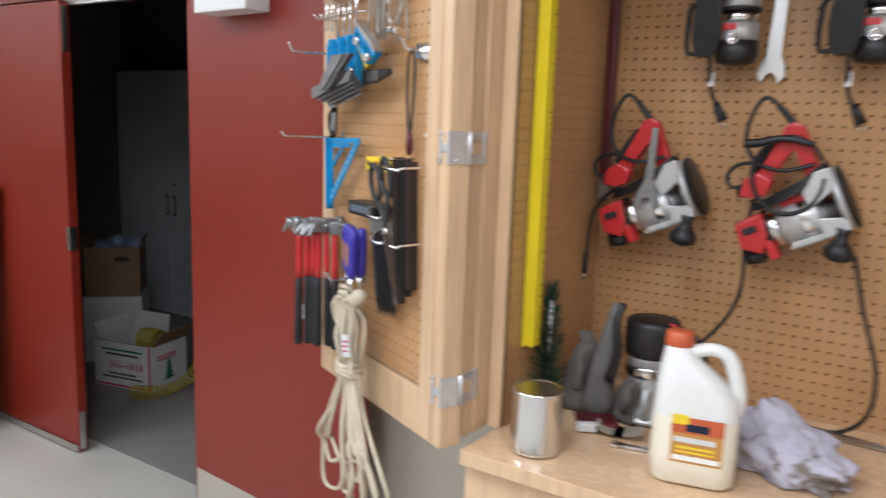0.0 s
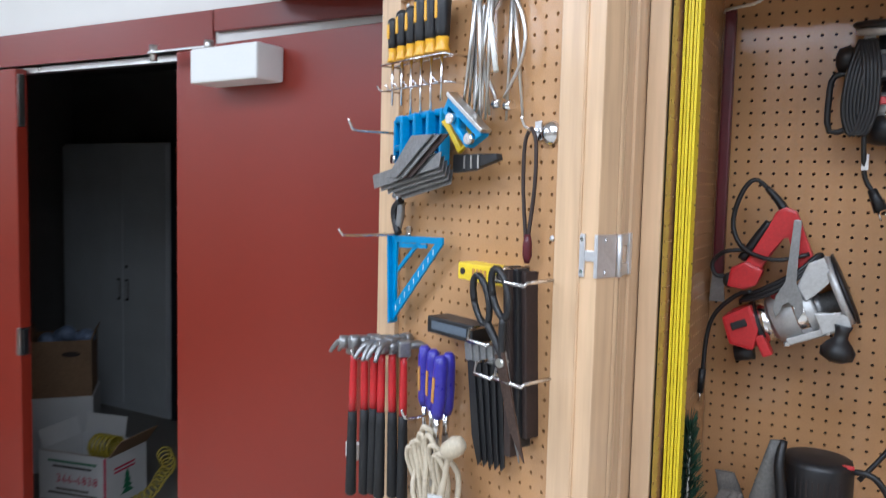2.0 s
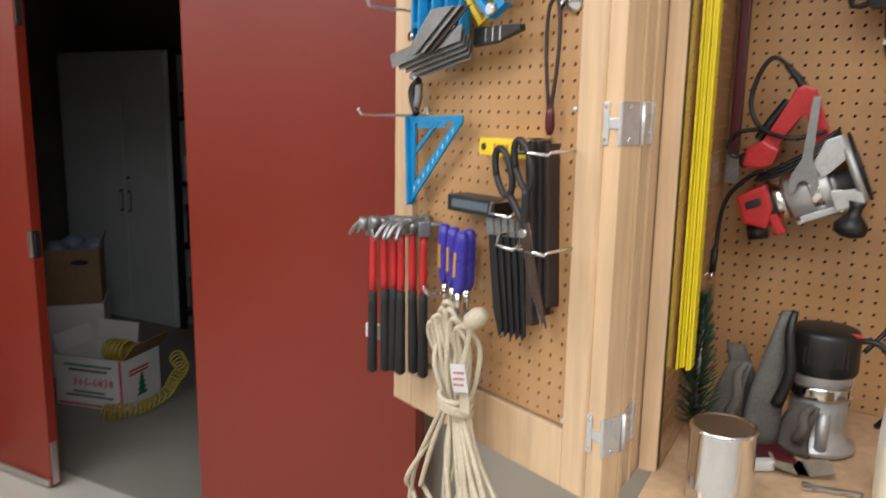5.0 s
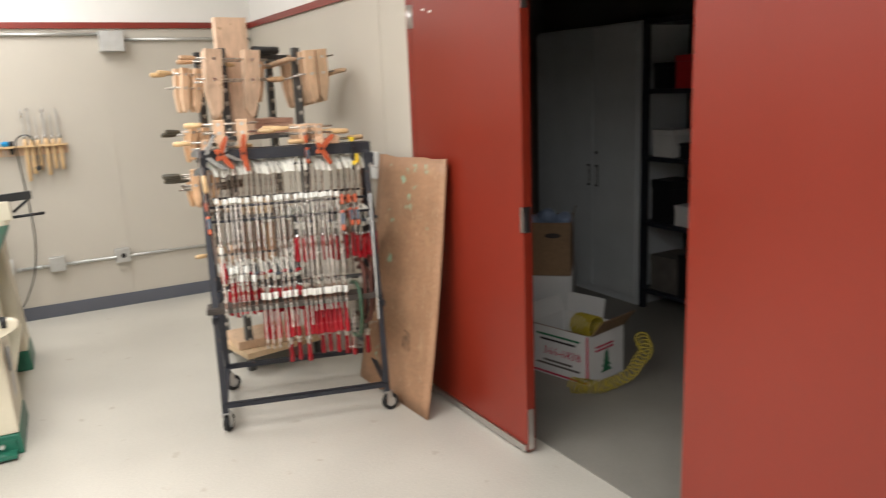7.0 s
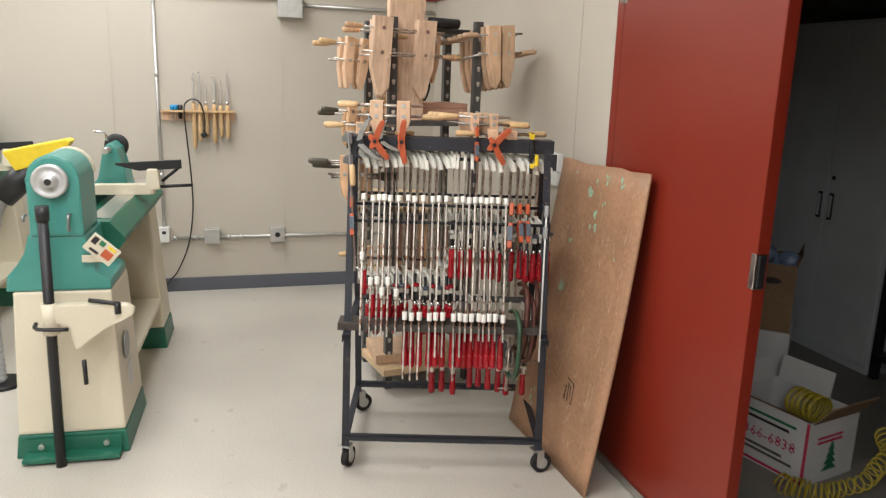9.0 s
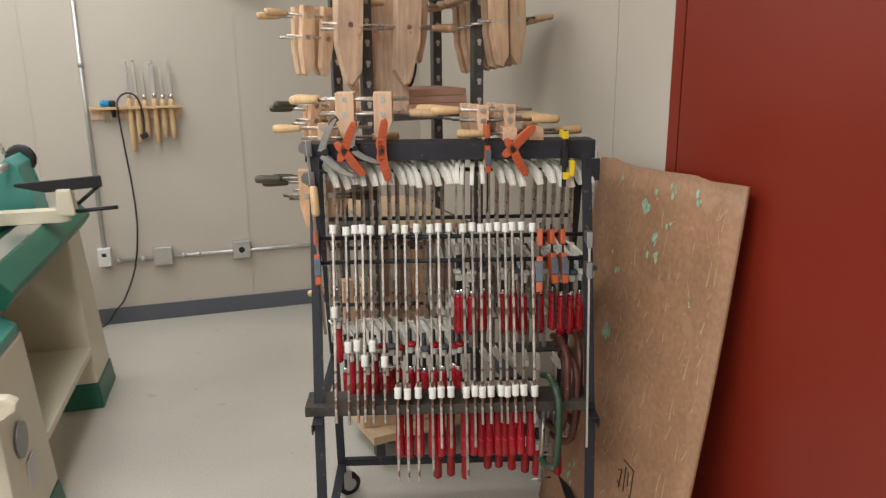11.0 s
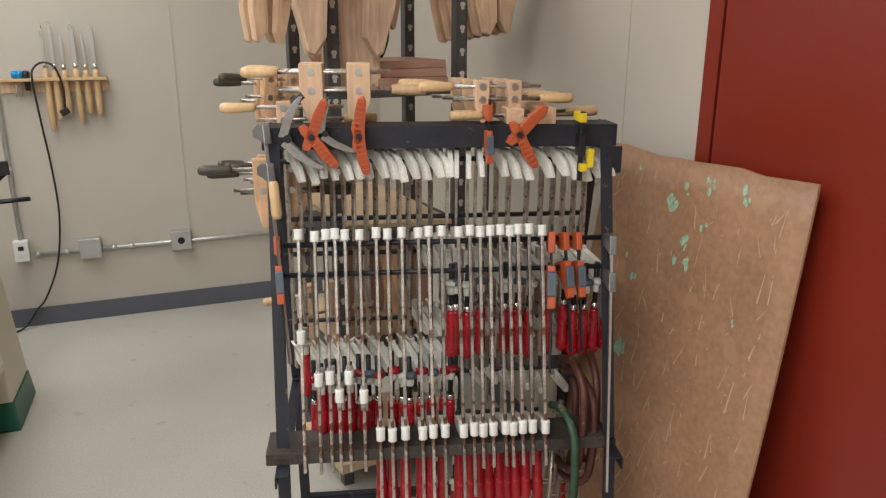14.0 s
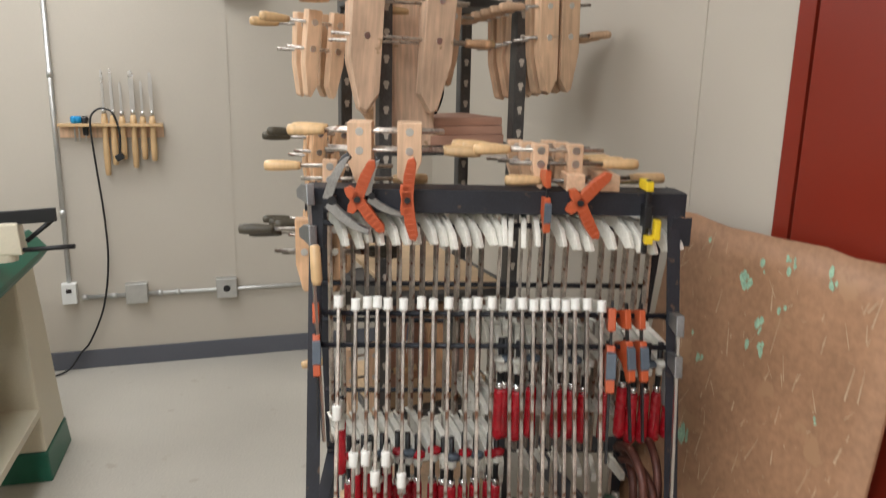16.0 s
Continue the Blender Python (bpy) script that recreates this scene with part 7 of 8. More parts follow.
# dusty work gloves standing in the corner
for k, (x, y, h, t, mt) in enumerate(((-0.40, 1.66, 0.27, 8, M_CAST), (-0.435, 1.72, 0.18, -6, M_DUSTYBAG), (-0.475, 1.68, 0.16, 4, M_DUSTYBAG), (-0.35, 1.68, 0.10, 14, M_DUSTYBAG))):
    g = thing("vacuum_nozzle" if mt is M_CAST else "dusty_glove", pose(x, y, SHELF_Z, 0, 0, 20 - 15 * k), "scuffed grey vacuum nozzle standing on the shelf" if mt is M_CAST else "dusty grey work glove standing on the shelf", "nozzle" if mt is M_CAST else "glove", "" if mt is M_CAST else "dusty gloves")
    bm = bm_new()
    nr = []
    for j in range(9):
        s = j / 8
        wdt = (0.031 if mt is M_CAST else 0.04) * (1 - 0.55 * s ** 1.6) * (1 + 0.12 * math.sin(5 * s + k))
        off = 0.03 * s * s * (1 if t > 0 else -1)
        nr.append([bm.verts.new((off + wdt * math.cos(a) * (1 + 0.1 * math.sin(3 * a + k)), 0.38 * wdt * math.sin(a) * (1 + 0.2 * math.sin(2 * a + j)), h * s)) for a in [i * math.tau / 14 for i in range(14)]])
    for p, q in zip(nr, nr[1:]):
        for i in range(14):
            bm.faces.new((p[i], p[(i + 1) % 14], q[(i + 1) % 14], q[i])).smooth = True
    bm.faces.new(list(reversed(nr[0]))), bm.faces.new(nr[-1])
    part("body", bm, material("scuffed_grey_plastic", (0.12, 0.115, 0.105), 0.55, vary=0.15, vary_scale=16) if mt is M_CAST else mt, g)
    bm = bm_new()
    tube(bm, [(0.02, -0.012, h * 0.35), (0.035, -0.022, h * 0.6), (0.03, -0.015, h * 0.85), (0.04, 0.0, h)], 0.012, 8, 4, 0.007)
    part("finger" if mt is not M_CAST else "hook", bm, M_BLACK if mt is M_CAST else mt, g)
# green brush
gb = thing("green_brush", pose(-0.515, 1.63, SHELF_Z), "dark green bristle brush leaning in the corner", "brush")
bm = bm_new()
rng = random.Random(8)
for k in range(420):
    z = 0.03 + 0.25 * rng.random()
    a = rng.uniform(0, math.tau)
    ln = 0.075 * (1 - (z - 0.03) / 0.34)
    rod(bm, (0, 0, z), (ln * math.cos(a) * 0.6, ln * math.sin(a), z + 0.03), 0.0016, 0.0006, 3)
part("bristles", bm, M_GREENBRISTLE, gb)["kind"] = "stuff"
bm = bm_new()
rod(bm, (0, 0, 0), (0, 0, 0.27), 0.004)
part("core", bm, M_STEEL, gb)
# rag
rg = bm_new()
bmesh.ops.create_icosphere(rg, subdivisions=5, radius=1)
for v in rg.verts:
    c = v.co.copy()
    fold = 0.5 * abs(noise.noise(c * 1.5 + Vector((3, 1, 7)))) + 0.34 * abs(noise.noise(c * 2.9 + Vector((1, 9, 2)))) + 0.1 * abs(noise.noise(c * 6.5)) + 0.02 * noise.noise(c * 14)
    c *= 0.78 + 0.95 * fold
    v.co = Vector((c.x * 0.125, c.y * 0.085, max(0.0, (c.z + 0.35) * 0.066 * (1.25 - 0.55 * c.x))))
for f in rg.faces:
    f.smooth = True
tagged(part("crumpled_rag", rg, M_RAG), "crumpled lilac grey rag lying on the shelf", "rag").matrix_basis = pose(0.01, 1.64, SHELF_Z, 0, 0, -25)
pp = thing("sandpaper_scrap", pose(-0.325, 1.60, SHELF_Z + 0.001, 0, 0, 15), "curled cream sandpaper scrap on the shelf", "paper")
bm = bm_new()
vs = [[bm.verts.new((-0.05 + 0.02 * i, -0.03 + 0.015 * j, 0.012 * (abs(i - 2.5) / 2.5) ** 2 + 0.004)) for j in range(5)] for i in range(6)]
for i in range(5):
    for j in range(4):
        bm.faces.new((vs[i][j], vs[i + 1][j], vs[i + 1][j + 1], vs[i][j + 1])).smooth = True
bmesh.ops.solidify(bm, geom=bm.faces[:], thickness=0.002)
part("sheet", bm, material("cream_paper", (0.55, 0.50, 0.40), 0.8, vary=0.06, vary_scale=20), pp)
dp = thing("dark_rag_scrap", pose(-0.38, 1.62, SHELF_Z, 0, 0, 30), "dark maroon and white scrap on the shelf", "scrap")
for a, b, mt in (((-0.05, -0.03, 0.0), (0.04, 0.04, 0.014), M_MAROON), ((-0.055, -0.05, 0.0), (-0.01, -0.031, 0.02), M_CARDWHITE)):
    bm = bm_new()
    span(bm, a, b, 0.005)
    part("scrap", bm, mt, dp)
sw = thing("small_wrench", pose(-0.27, 1.545, SHELF_Z, 0, 0, 10), "small steel wrench lying on the shelf", "wrench")
bm = bm_new()
slab(bm, [(-0.05, -0.012), (-0.035, -0.012), (-0.025, -0.005), (0.03, -0.004), (0.04, -0.008), (0.045, 0.0), (0.04, 0.008), (0.03, 0.004), (-0.025, 0.005), (-0.035, 0.012), (-0.05, 0.012), (-0.04, 0.0)], 0.005, None, 0.001)
part("spanner", bm, M_STEEL, sw)
for k in range(2):
    wg = thing("steel_rod", pose(0.12, 1.86 + 0.022 * k, SHELF_Z + 0.004, 0, 0, -5), "thin pale steel rod lying at the back of the shelf", "rod", "thin rods")
    bm = bm_new()
    rod(bm, (-0.09, 0, 0), (0.35, 0, 0), 0.004, seg=8)
    part("rod", bm, M_STEEL, wg)

# ---- wood lathes ----
def tapered(bm, low, high, z0, z1, bevel=0.006):
    """A block whose foot (x0, y0, x1, y1) and top differ."""
    vs = [bm.verts.new((x, y, z)) for (a, b, c, d), z in ((low, z0), (high, z1)) for x, y in ((a, b), (c, b), (c, d), (a, d))]
    fs = [(3, 2, 1, 0), (4, 5, 6, 7), (0, 1, 5, 4), (1, 2, 6, 5), (2, 3, 7, 6), (3, 0, 4, 7)]
    faces = [bm.faces.new([vs[i] for i in f]) for f in fs]
    if bevel:
        bmesh.ops.bevel(bm, geom=list({e for f in faces for e in f.edges}), offset=bevel, segments=2, affect="EDGES", profile=0.6)


def wood_lathe(label):
    """A lathe along -x: its headstock end at x = 0, the room floor at z = 0."""
    c = thing("wood_lathe", Matrix.Identity(4), label, "lathe", "wood lathes")
    bm = bm_new()
    tapered(bm, (-0.46, -0.20, 0.0, 0.215), (-0.40, -0.18, -0.03, 0.19), 0.10, 0.705, 0.012)
    near = part("head_cabinet", bm, M_IVORY, c)
    bm = bm_new()
    tapered(bm, (-0.475, -0.212, 0.012, 0.228), (-0.462, -0.202, 0.002, 0.217), 0.0, 0.10, 0.008)
    part("base", bm, M_DKGREEN, near, "dark green base band")
    bm = bm_new()
    span(bm, (0.012, -0.17, 0.012), (0.09, 0.20, 0.03), 0.003)
    span(bm, (0.012, -0.17, 0.012), (0.018, 0.20, 0.085), 0.002)
    part("foot_plate", bm, M_DKGREEN, c)
    for y in (-0.11, 0.14):
        bm = bm_new()
        rod(bm, (0.018, y, 0.055), (0.03, y, 0.055), 0.013, seg=6)
        part("bolt", bm, M_STEEL, c)
    bm = bm_new()
    rod(bm, (-0.16, 0.2075, 0.42), (-0.16, 0.2125, 0.42), 0.06, seg=20)
    part("vent_plate", bm, M_CAST, near, "round dark vent plate")
    bm = bm_new()
    span(bm, (-0.25, 0.2078, 0.22), (-0.17, 0.2115, 0.33))
    part("notice", bm, M_CARDWHITE, near, "faded paper notice")
    # far leg and shelf
    bm = bm_new()
    tapered(bm, (-1.58, -0.2, -1.26, 0.22), (-1.53, -0.17, -1.28, 0.17), 0.12, 0.82, 0.012)
    far = part("tail_leg", bm, M_IVORY, c)
    bm = bm_new()
    tapered(bm, (-1.595, -0.215, -1.245, 0.235), (-1.582, -0.203, -1.258, 0.223), 0.0, 0.12, 0.008)
    part("base", bm, M_DKGREEN, far, "dark green base band")
    bm = bm_new()
    span(bm, (-1.27, -0.15, 0.27), (-0.44, 0.21, 0.30), 0.004)
    part("shelf", bm, M_IVORY, c)
    bm = bm_new()
    span(bm, (-1.27, -0.16, 0.3), (-0.42, -0.15, 0.8))
    part("back_panel", bm, M_IVORY, c)
    # bed
    bm = bm_new()
    slab(bm, [(-0.14, 0.83), (0.10, 0.83), (0.13, 0.80), (0.17, 0.80), (0.20, 0.84), (0.20, 0.86), (0.14, 0.93), (0.04, 0.93), (0.04, 0.88), (-0.06, 0.88), (-0.06, 0.93), (-0.14, 0.93)], -1.32, Matrix.Translation((-0.33, 0, 0)) @ X_SIDE, 0.004)
    part("bed", bm, M_DKGREEN, c, "dark green cast bed")
    bm = bm_new()
    span(bm, (-1.64, 0.045, 0.9301), (-0.4, 0.135, 0.934))
    span(bm, (-1.64, -0.135, 0.9301), (-0.4, -0.065, 0.934))
    part("bed_ways", bm, M_STEEL, c, "ground steel ways")
    # headstock
    bm = bm_new()
    slab(bm, [(-0.205, 0.705), (0.19, 0.705), (0.19, 0.745), (0.125, 0.775), (0.105, 0.935), (-0.11, 0.935), (-0.11, 0.86), (-0.195, 0.77)], -0.34, Matrix.Translation((-0.03, 0, 0)) @ X_SIDE, 0.012)
    head = part("headstock", bm, M_TEAL, c)
    bm = bm_new()
    arch = [(-0.095, 0.93), (0.105, 0.93), (0.10, 1.15)] + [(0.003 + 0.097 * math.cos(a), 1.155 + 0.1 * math.sin(a)) for a in [math.pi * k / 10 for k in range(11)]] + [(-0.095, 1.15)]
    slab(bm, arch, -0.27, Matrix.Translation((-0.02, 0, 0)) @ X_SIDE, 0.014)
    part("head_cover", bm, M_TEAL, head)
    bm = bm_new()
    slab(bm, [(y * 1.02, 1.13 + (z - 1.13) * 1.03) for y, z in arch[2:]], -0.03, Matrix.Translation((-0.30, 0, 0)) @ X_SIDE, 0.006)
    part("index_ring", bm, M_IVORY, head)
    bm = bm_new()
    side = Matrix.Rotation(math.pi / 2, 4, "Y")
    lathe(bm, [(0.018, 0), (0.06, 0.0), (0.066, 0.008), (0.066, 0.03), (0.058, 0.036), (0.05, 0.026), (0.03, 0.026), (0.026, 0.05), (0.0, 0.05)], Matrix.Translation((-0.018, 0.0, 1.155)) @ side, 28)
    wheel = part("handwheel", bm, M_ALU, head, "polished aluminium handwheel")
    bm = bm_new()
    rod(bm, (0.026, 0.0, 1.155), (0.036, 0.0, 1.155), 0.013, seg=14)
    part("spindle_end", bm, M_BLACK, wheel)
    bm = bm_new()
    rod(bm, (-0.28, 0.0, 1.155), (-0.42, 0.0, 1.155), 0.022, seg=14)
    part("spindle", bm, M_STEEL, head)
    for y, z, h in ((0.06, 1.02, 0.06), (-0.10, 1.02, 0.02)):
        bm = bm_new()
        tube(bm, [(-0.016, y, z), (0.02, y, z), (0.024, y, z - h)], 0.006, 6, 3)
        part("lever", bm, M_CAST, head)
    bm = bm_new()
    box(bm, (0.012, 0.125, 0.078), (0.0, 0.17, 0.88), Euler((radians(-42), 0, 0)).to_matrix(), 0.003)
    box(bm, (0.012, 0.12, 0.03), (-0.018, 0.15, 0.84), bevel=0.003)
    panel = part("control_panel", bm, M_IVORY, c, "slanted switch panel with coloured labels")
    for x, z, w, h, mt in ((-0.042, 0.016, 0.022, 0.03, M_INK), (-0.012, 0.022, 0.022, 0.02, M_PRINTGREEN), (0.028, -0.004, 0.04, 0.034, M_ORANGE), (-0.02, -0.022, 0.04, 0.01, M_INK), (0.03, 0.026, 0.035, 0.01, M_YELLOW)):
        bm = bm_new()
        r = Euler((radians(-42), 0, 0)).to_matrix()
        box(bm, (0.003, w, h), Vector((0.0, 0.17, 0.88)) + r @ Vector((0.0072, x, z)), r)
        part("switch_label", bm, mt, panel)
    # outboard rest column and arm
    bm = bm_new()
    rod(bm, (0.095, -0.022, 0.0), (0.085, -0.014, 1.065), 0.02, seg=16)
    col = part("rest_column", bm, M_BLACK, c, "black steel column")
    bm = bm_new()
    rod(bm, (0.085, -0.014, 1.015), (0.085, -0.014, 1.072), 0.025, seg=16)
    part("column_cap", bm, M_BLACK, col)
    bm = bm_new()
    slab(bm, [(-0.04, 0.60), (0.045, 0.60), (0.04, 0.54), (0.05, 0.49), (0.075, 0.495), (0.10, 0.54), (0.16, 0.585), (0.24, 0.61), (0.27, 0.625), (0.275, 0.65), (0.25, 0.668), (0.18, 0.674), (-0.04, 0.678)], 0.045, Matrix.Translation((0.065, 0.02, 0.01)) @ X_SIDE, 0.01)
    rod(bm, (0.09, -0.015, 0.565), (0.088, -0.015, 0.69), 0.031, seg=20)
    part("rest_arm", bm, M_IVORY, col, "ivory cast arm")
    for pts, r in (([(0.12, -0.06, 0.62), (0.15, -0.05, 0.605), (0.15, 0.06, 0.60)], 0.008), ([(0.1, 0.13, 0.70), (0.11, 0.18, 0.695), (0.11, 0.235, 0.685)], 0.009), ([(0.12, 0.10, 0.46), (0.12, 0.102, 0.36)], 0.009), ([(0.11, 0.235, 0.69), (0.11, 0.235, 0.645)], 0.013)):
        bm = bm_new()
        tube(bm, pts, r, 8, 3)
        part("clamp_lever", bm, M_BLACK, col)
    # tailstock
    bm = bm_new()
    slab(bm, [(-0.09, 0.935), (0.09, 0.935), (0.075, 1.0), (0.05, 1.06), (0.04, 1.16), (0.0, 1.195), (-0.04, 1.16), (-0.05, 1.02), (-0.09, 0.98)], -0.2, Matrix.Translation((-1.20, 0.0, 0)) @ X_SIDE, 0.012)
    tail = part("tailstock", bm, M_TEAL, c)
    bm = bm_new()
    rod(bm, (-1.18, 0, 1.16), (-1.06, 0, 1.16), 0.016, seg=12)
    part("quill", bm, M_STEEL, tail)
    bm = bm_new()
    lathe(bm, [(0.02, 0), (0.06, 0.004), (0.065, 0.02), (0.055, 0.028), (0.02, 0.02)], Matrix.Translation((-1.42, 0.0, 1.16)) @ side, 20)
    part("handwheel", bm, M_BLACK, tail)
    bm = bm_new()
    tube(bm, [(-1.25, -0.02, 1.2), (-1.25, -0.03, 1.24), (-1.24, -0.08, 1.25)], 0.007, 6, 3)
    part("lock_lever", bm, M_CHROME, tail)
    # banjo and tool rest
    bm = bm_new()
    slab(bm, rounded(0.32, 0.075, 0.03), 0.05, pose(-1.09, 0.08, 0.935, 0, 0, 90), 0.006)
    ban = part("banjo", bm, M_IVORY, c, "ivory cast tool rest base")
    bm = bm_new()
    tapered(bm, (-1.135, 0.19, -1.05, 0.265), (-1.125, 0.2, -1.06, 0.255), 0.96, 1.07, 0.008)
    part("rest_post", bm, M_IVORY, ban)
    bm = bm_new()
    slab(bm, [(-0.17, 0.008), (-0.06, -0.025), (0.16, -0.02), (0.16, 0.028), (-0.17, 0.02)], 0.016, Matrix.Translation((-1.09, 0.215, 1.085)) @ Matrix.Rotation(radians(2), 4, "X") @ X_SIDE, 0.003)
    part("tool_rest", bm, M_BLACK, ban, "black steel tool rest")
    for pts in ([(-1.07, 0.26, 0.975), (-1.06, 0.43, 0.985)], [(-1.1, 0.27, 1.0), (-1.1, 0.36, 1.075)]):
        bm = bm_new()
        tube(bm, pts, 0.0085, 8, 1)
        part("rest_lever", bm, M_BLACK, ban)
    return c


lathe_a = wood_lathe("ivory and teal wood lathe with dark green bed")
lathe_a.matrix_basis = pose(-4.505, -0.135, 0, 0, 0, -3)
copy_thing(lathe_a, pose(-5.52, -1.06, 0, 0, 0, -3))

# dust hose between the lathes
dh = thing("dust_hose", pose(-5.35, -0.60, 0), "grey ribbed dust hose with a yellow and black hood", "hose")
bm = bm_new()
rod(bm, (0, 0, 0), (0, 0, 0.02), 0.1, seg=24)
part("floor_plate", bm, M_BLACK, dh)
bm = bm_new()
centre = [Vector((0.0, -0.02, 0.02)), Vector((-0.02, -0.03, 0.25)), Vector((0.0, -0.025, 0.5)), Vector((0.02, 0.0, 0.72)), Vector((0.03, 0.05, 0.92)), Vector((0.04, 0.12, 1.0))]
N_RIB = 120
prof = []
for k in range(N_RIB):
    s = k / (N_RIB - 1) * (len(centre) - 1)
    i = min(int(s), len(centre) - 2)
    prof.append(centre[i].lerp(centre[i + 1], s - i))
rings = []
for k, p in enumerate(prof):
    d = (prof[min(k + 2, N_RIB - 1)] - prof[max(k - 2, 0)]).normalized()
    sx = d.orthogonal().normalized() if k == 0 else (sx - d * sx.dot(d)).normalized()
    sy = d.cross(sx)
    r = 0.043 if k % 3 else 0.038
    rings.append([bm.verts.new(p + r * (math.cos(math.tau * j / 16) * sx + math.sin(math.tau * j / 16) * sy)) for j in range(16)])
for a, b in zip(rings, rings[1:]):
    for j in range(16):
        bm.faces.new((a[j], a[(j + 1) % 16], b[(j + 1) % 16], b[j])).smooth = True
part("ribbed_hose", bm, M_HOSE, dh)
bm = bm_new()
rod(bm, (0.04, 0.09, 0.97), (0.04, 0.25, 1.12), 0.062, seg=18)
part("hood_neck", bm, M_BLACK, dh)
bm = bm_new()
slab(bm, [(0.12, 1.19), (0.17, 1.10), (0.36, 1.15), (0.42, 1.24), (0.40, 1.25)], 0.12, Matrix.Translation((-0.02, 0, 0)) @ X_SIDE, 0.006)
part("hood", bm, M_YELLOW, dh, "yellow plastic hood")
bm = bm_new()
rod(bm, (0.02, -0.02, 0.0), (0.02, -0.02, 1.0), 0.012, seg=10)
part("stand_post", bm, M_CAST, dh)

# apron hung by the far lathe
ap = bm_new()
vs = []
for j in range(9):
    vs.append([ap.verts.new((-6.55 + 0.03 * math.sin(i * 1.7 + j * 0.4), -1.16 + 0.036 * i + 0.005 * j * (i - 3), 1.42 - 0.055 * j)) for i in range(7)])
for j in range(8):
    for i in range(6):
        ap.faces.new((vs[j][i], vs[j][i + 1], vs[j + 1][i + 1], vs[j + 1][i])).smooth = True
bmesh.ops.solidify(ap, geom=ap.faces[:], thickness=0.006)
tagged(part("hanging_apron", ap, M_NAVY), "dark navy cloth apron hanging behind the lathe", "apron")
bm = bm_new()
rod(bm, (-6.56, -1.12, 1.43), (-6.95, -1.07, 1.45), 0.008)
tagged(part("apron_peg", bm, M_STEEL), "thin steel peg holding the apron", "peg")

# ---- on the walls ----
WX = WALL_X
cond = thing("conduit_run", pose(WX, 0, 0), "galvanised electrical conduit along the wall", "conduit")
for a, b in (((0.018, 0.16, 0.40), (0.018, 2.0, 0.40)), ((0.018, 0.09, 0.47), (0.018, 0.09, 2.07)), ((0.018, 0.09, 2.085), (0.018, 0.93, 2.085)), ((0.018, 1.06, 2.045), (0.018, 2.04, 2.045))):
    bm = bm_new()
    rod(bm, a, b, 0.0115, seg=12)
    part("pipe", bm, M_GALV, cond)
bm = bm_new()
tube(bm, [(0.018, 0.09, 2.05), (0.018, 0.095, 2.078), (0.018, 0.12, 2.085)], 0.0115, 10, 5)
part("elbow", bm, M_GALV, cond)
for y, z in ((0.09, 0.85), (0.09, 1.55), (0.62, 0.40), (0.16, 0.40), (0.30, 0.40), (0.53, 0.40)):
    bm = bm_new()
    if z == 0.40:
        rod(bm, (0.018, y - 0.014, z), (0.018, y + 0.014, z), 0.0155, seg=12)
    else:
        rod(bm, (0.018, y, z - 0.02), (0.018, y, z + 0.02), 0.0145, seg=12)
    part("coupling", bm, M_GALV, cond)
for y, z, kind in ((0.415, 0.412, "blank"), (0.878, 0.412, "socket"), (0.09, 0.43, "switch")):
    o = thing("outlet_box", pose(WX, y, z), "grey metal surface outlet box on the conduit" if kind != "switch" else "pale metal box with a duplex outlet", "outlet", "outlet boxes")
    bm = bm_new()
    w = 0.055 if kind != "switch" else 0.036
    span(bm, (0.001, -w, -0.055), (0.05, w, 0.055), 0.005)
    part("box", bm, M_GALV if kind != "switch" else M_PLASTICWHITE, o)
    bm = bm_new()
    span(bm, (0.05, -w + 0.002, -0.053), (0.054, w - 0.002, 0.053), 0.003)
    cover = part("cover_plate", bm, M_GALV if kind != "switch" else M_PLASTICWHITE, o)
    for sy, sz in ((-0.04, 0.04), (0.04, 0.04), (-0.04, -0.04), (0.04, -0.04)):
        if kind != "switch":
            bm = bm_new()
            rod(bm, (0.053, sy, sz), (0.0565, sy, sz), 0.004, seg=8)
            part("screw", bm, M_STEEL, cover)
    if kind == "socket":
        bm = bm_new()
        rod(bm, (0.053, 0, 0), (0.058, 0, 0), 0.019, seg=18)
        part("socket", bm, M_BLACK, cover, "round black socket")
    elif kind == "blank":
        bm = bm_new()
        rod(bm, (0.053, 0, 0), (0.056, 0, 0), 0.022, seg=18)
        part("knockout", bm, M_GALV, cover)
    else:
        for sz in (0.018, -0.018):
            bm = bm_new()
            span(bm, (0.0535, -0.013, sz - 0.011), (0.0555, 0.013, sz + 0.011), 0.002)
            part("socket", bm, M_INK if sz > 0 else M_PLASTICWHITE, cover)
jb = thing("junction_box", pose(WX, 0.99, 2.02), "grey metal junction box high on the wall", "box")
bm = bm_new()
span(bm, (0.001, -0.085, -0.065), (0.09, 0.085, 0.085), 0.005)
part("box", bm, M_GALV, jb)
bm = bm_new()
span(bm, (0.09, -0.083, -0.063), (0.094, 0.083, 0.083), 0.003)
part("cover_plate", bm, M_GALV, jb)

# turning tool rack
tr = thing("tool_rack", pose(WX, 0, 0), "narrow pale wooden tool rack screwed to the wall", "rack")
bm = bm_new()
span(bm, (0.001, 0.11, 1.235), (0.014, 0.60, 1.305), 0.002)
part("back_board", bm, M_WOOD, tr)
bm = bm_new()
span(bm, (0.014, 0.11, 1.295), (0.085, 0.60, 1.309), 0.002)
part("ledge", bm, M_BEECH, tr)


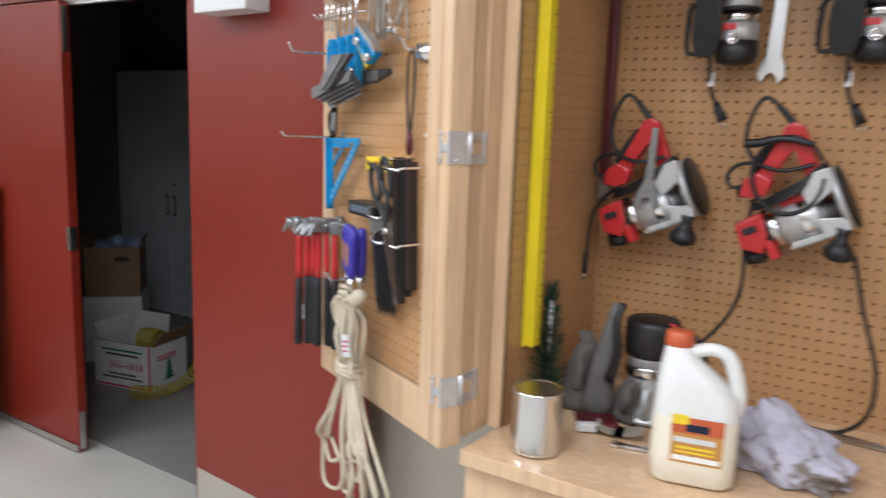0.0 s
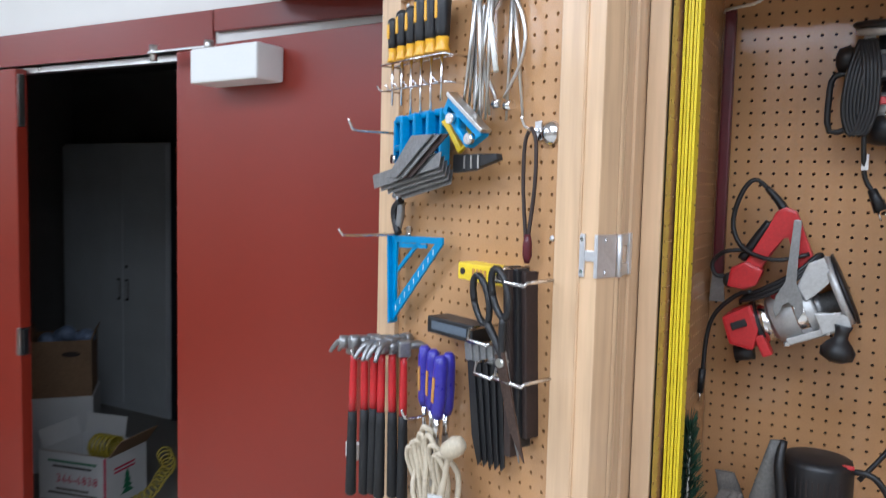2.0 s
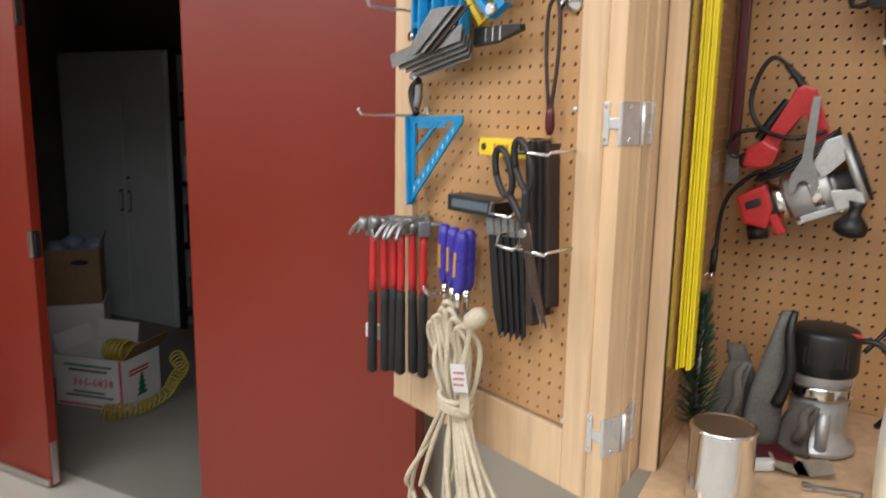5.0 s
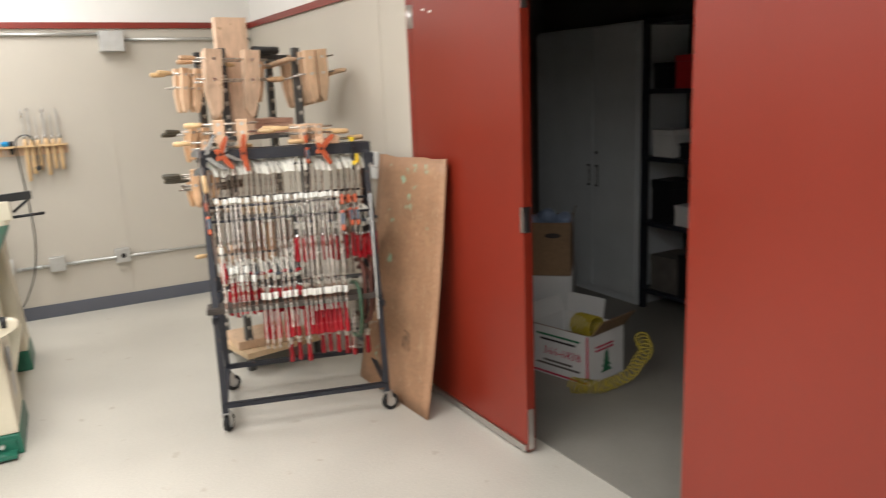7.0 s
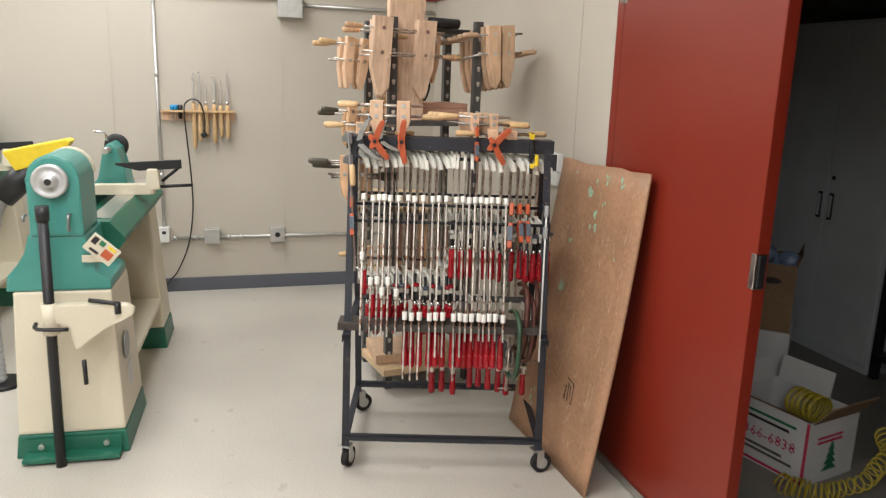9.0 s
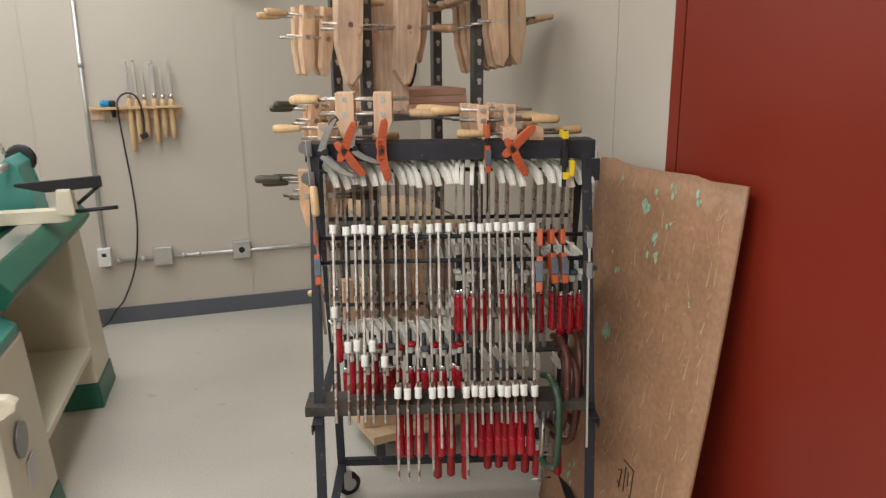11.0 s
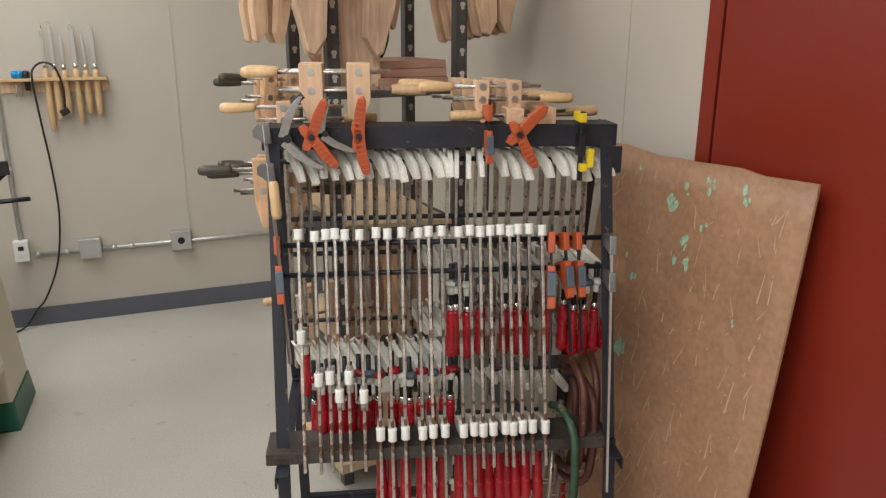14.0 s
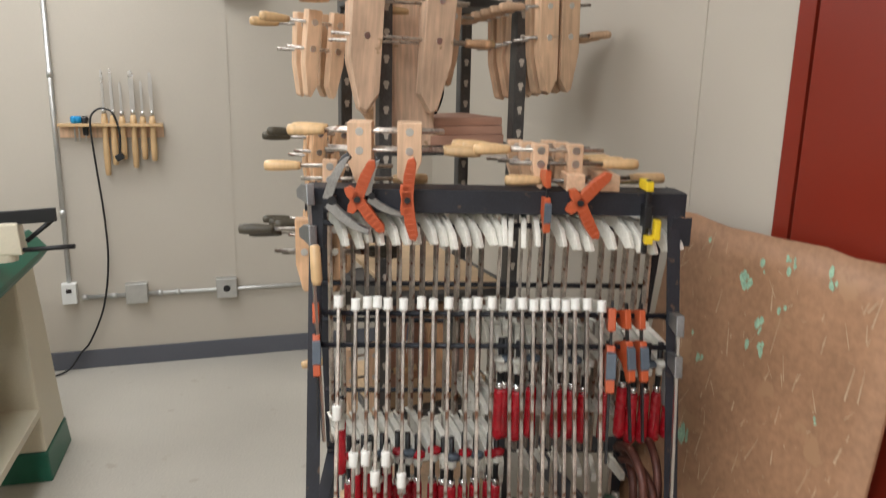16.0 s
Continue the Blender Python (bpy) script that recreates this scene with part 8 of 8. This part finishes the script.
def turning_tool(y, handle, blade, width):
    t = thing("turning_chisel", pose(WX + 0.055, y, 1.315 - handle * 0.86), "wood turning chisel with a long pale handle in the rack", "chisel", "turning chisels")
    bm = bm_new()
    lathe(bm, [(0.008, 0.0), (0.014, 0.006), (0.0165, handle * 0.35), (0.0135, handle * 0.7), (0.016, handle * 0.88), (0.011, handle)], seg=12)
    part("handle", bm, M_BEECH, t)
    bm = bm_new()
    rod(bm, (0, 0, handle), (0, 0, handle + 0.025), 0.010, seg=10)
    part("ferrule", bm, M_STEEL, t)
    bm = bm_new()
    slab(bm, [(-width / 2, 0), (width / 2, 0), (width / 2, blade - 0.02), (0, blade), (-width / 2, blade - 0.012)], 0.005, pose(-0.0025, 0, handle + 0.02) @ X_SIDE, 0.001)
    part("blade", bm, M_STEEL, t)


for y, h, b, w in ((0.325, 0.31, 0.2, 0.012), (0.365, 0.25, 0.21, 0.014), (0.407, 0.22, 0.15, 0.012), (0.460, 0.27, 0.20, 0.024), (0.505, 0.22, 0.16, 0.012), (0.550, 0.23, 0.20, 0.018)):
    turning_tool(y, h, b, w)
for y, mt, lab in ((0.185, M_BLUE, "small blue cap on the tool rack"), (0.205, M_BLUE, "small blue cap on the tool rack"), (0.235, M_BLACK, "small black grip hanging in the tool rack")):
    s = thing("small_tool", pose(WX + 0.05, y, 1.31), lab, "tool", "small tools in the rack")
    bm = bm_new()
    lathe(bm, [(0.012, -0.06 if mt is M_BLACK else 0.0), (0.016, 0.004), (0.018, 0.025), (0.012, 0.035)], seg=12)
    part("knob", bm, mt, s)
    bm = bm_new()
    rod(bm, (0, 0, -0.09), (0, 0, 0.0), 0.004)
    part("shank", bm, M_STEEL, s)
wl = thing("work_lamp_cord", pose(WX, 0, 0), "black power cord with plug, hung over the tool rack", "cord")
bm = bm_new()
tube(bm, [(0.095, 0.39, 1.16), (0.095, 0.395, 1.26), (0.09, 0.37, 1.36), (0.08, 0.32, 1.385), (0.075, 0.275, 1.36), (0.09, 0.262, 1.30), (0.09, 0.274, 1.1), (0.07, 0.29, 0.85), (0.05, 0.29, 0.6), (0.045, 0.25, 0.35), (0.03, 0.17, 0.16), (0.03, 0.12, 0.1), (0.05, 0.06, 0.02), (0.1, 0.0, 0.008)], 0.005, 8, 4)
part("cable", bm, M_BLACK, wl)
bm = bm_new()
box(bm, (0.03, 0.04, 0.032), (0.095, 0.388, 1.145), Matrix.Rotation(0.5, 3, "X"), 0.005)
part("plug", bm, M_BLACK, wl)

# thermostat on the north wall
th = thing("thermostat", pose(-4.66, WALL_Y, 1.17), "white plastic thermostat with a small display", "thermostat")
bm = bm_new()
span(bm, (-0.075, -0.03, -0.0), (0.075, -0.001, 0.085), 0.005)
part("case", bm, M_PLASTICWHITE, th)
bm = bm_new()
span(bm, (-0.06, -0.026, -0.07), (0.065, -0.001, -0.003), 0.005)
part("case", bm, M_PLASTICWHITE, th)
bm = bm_new()
span(bm, (-0.05, -0.0325, 0.03), (-0.005, -0.0295, 0.06), 0.001)
part("display", bm, M_GREY, th, "small grey display")
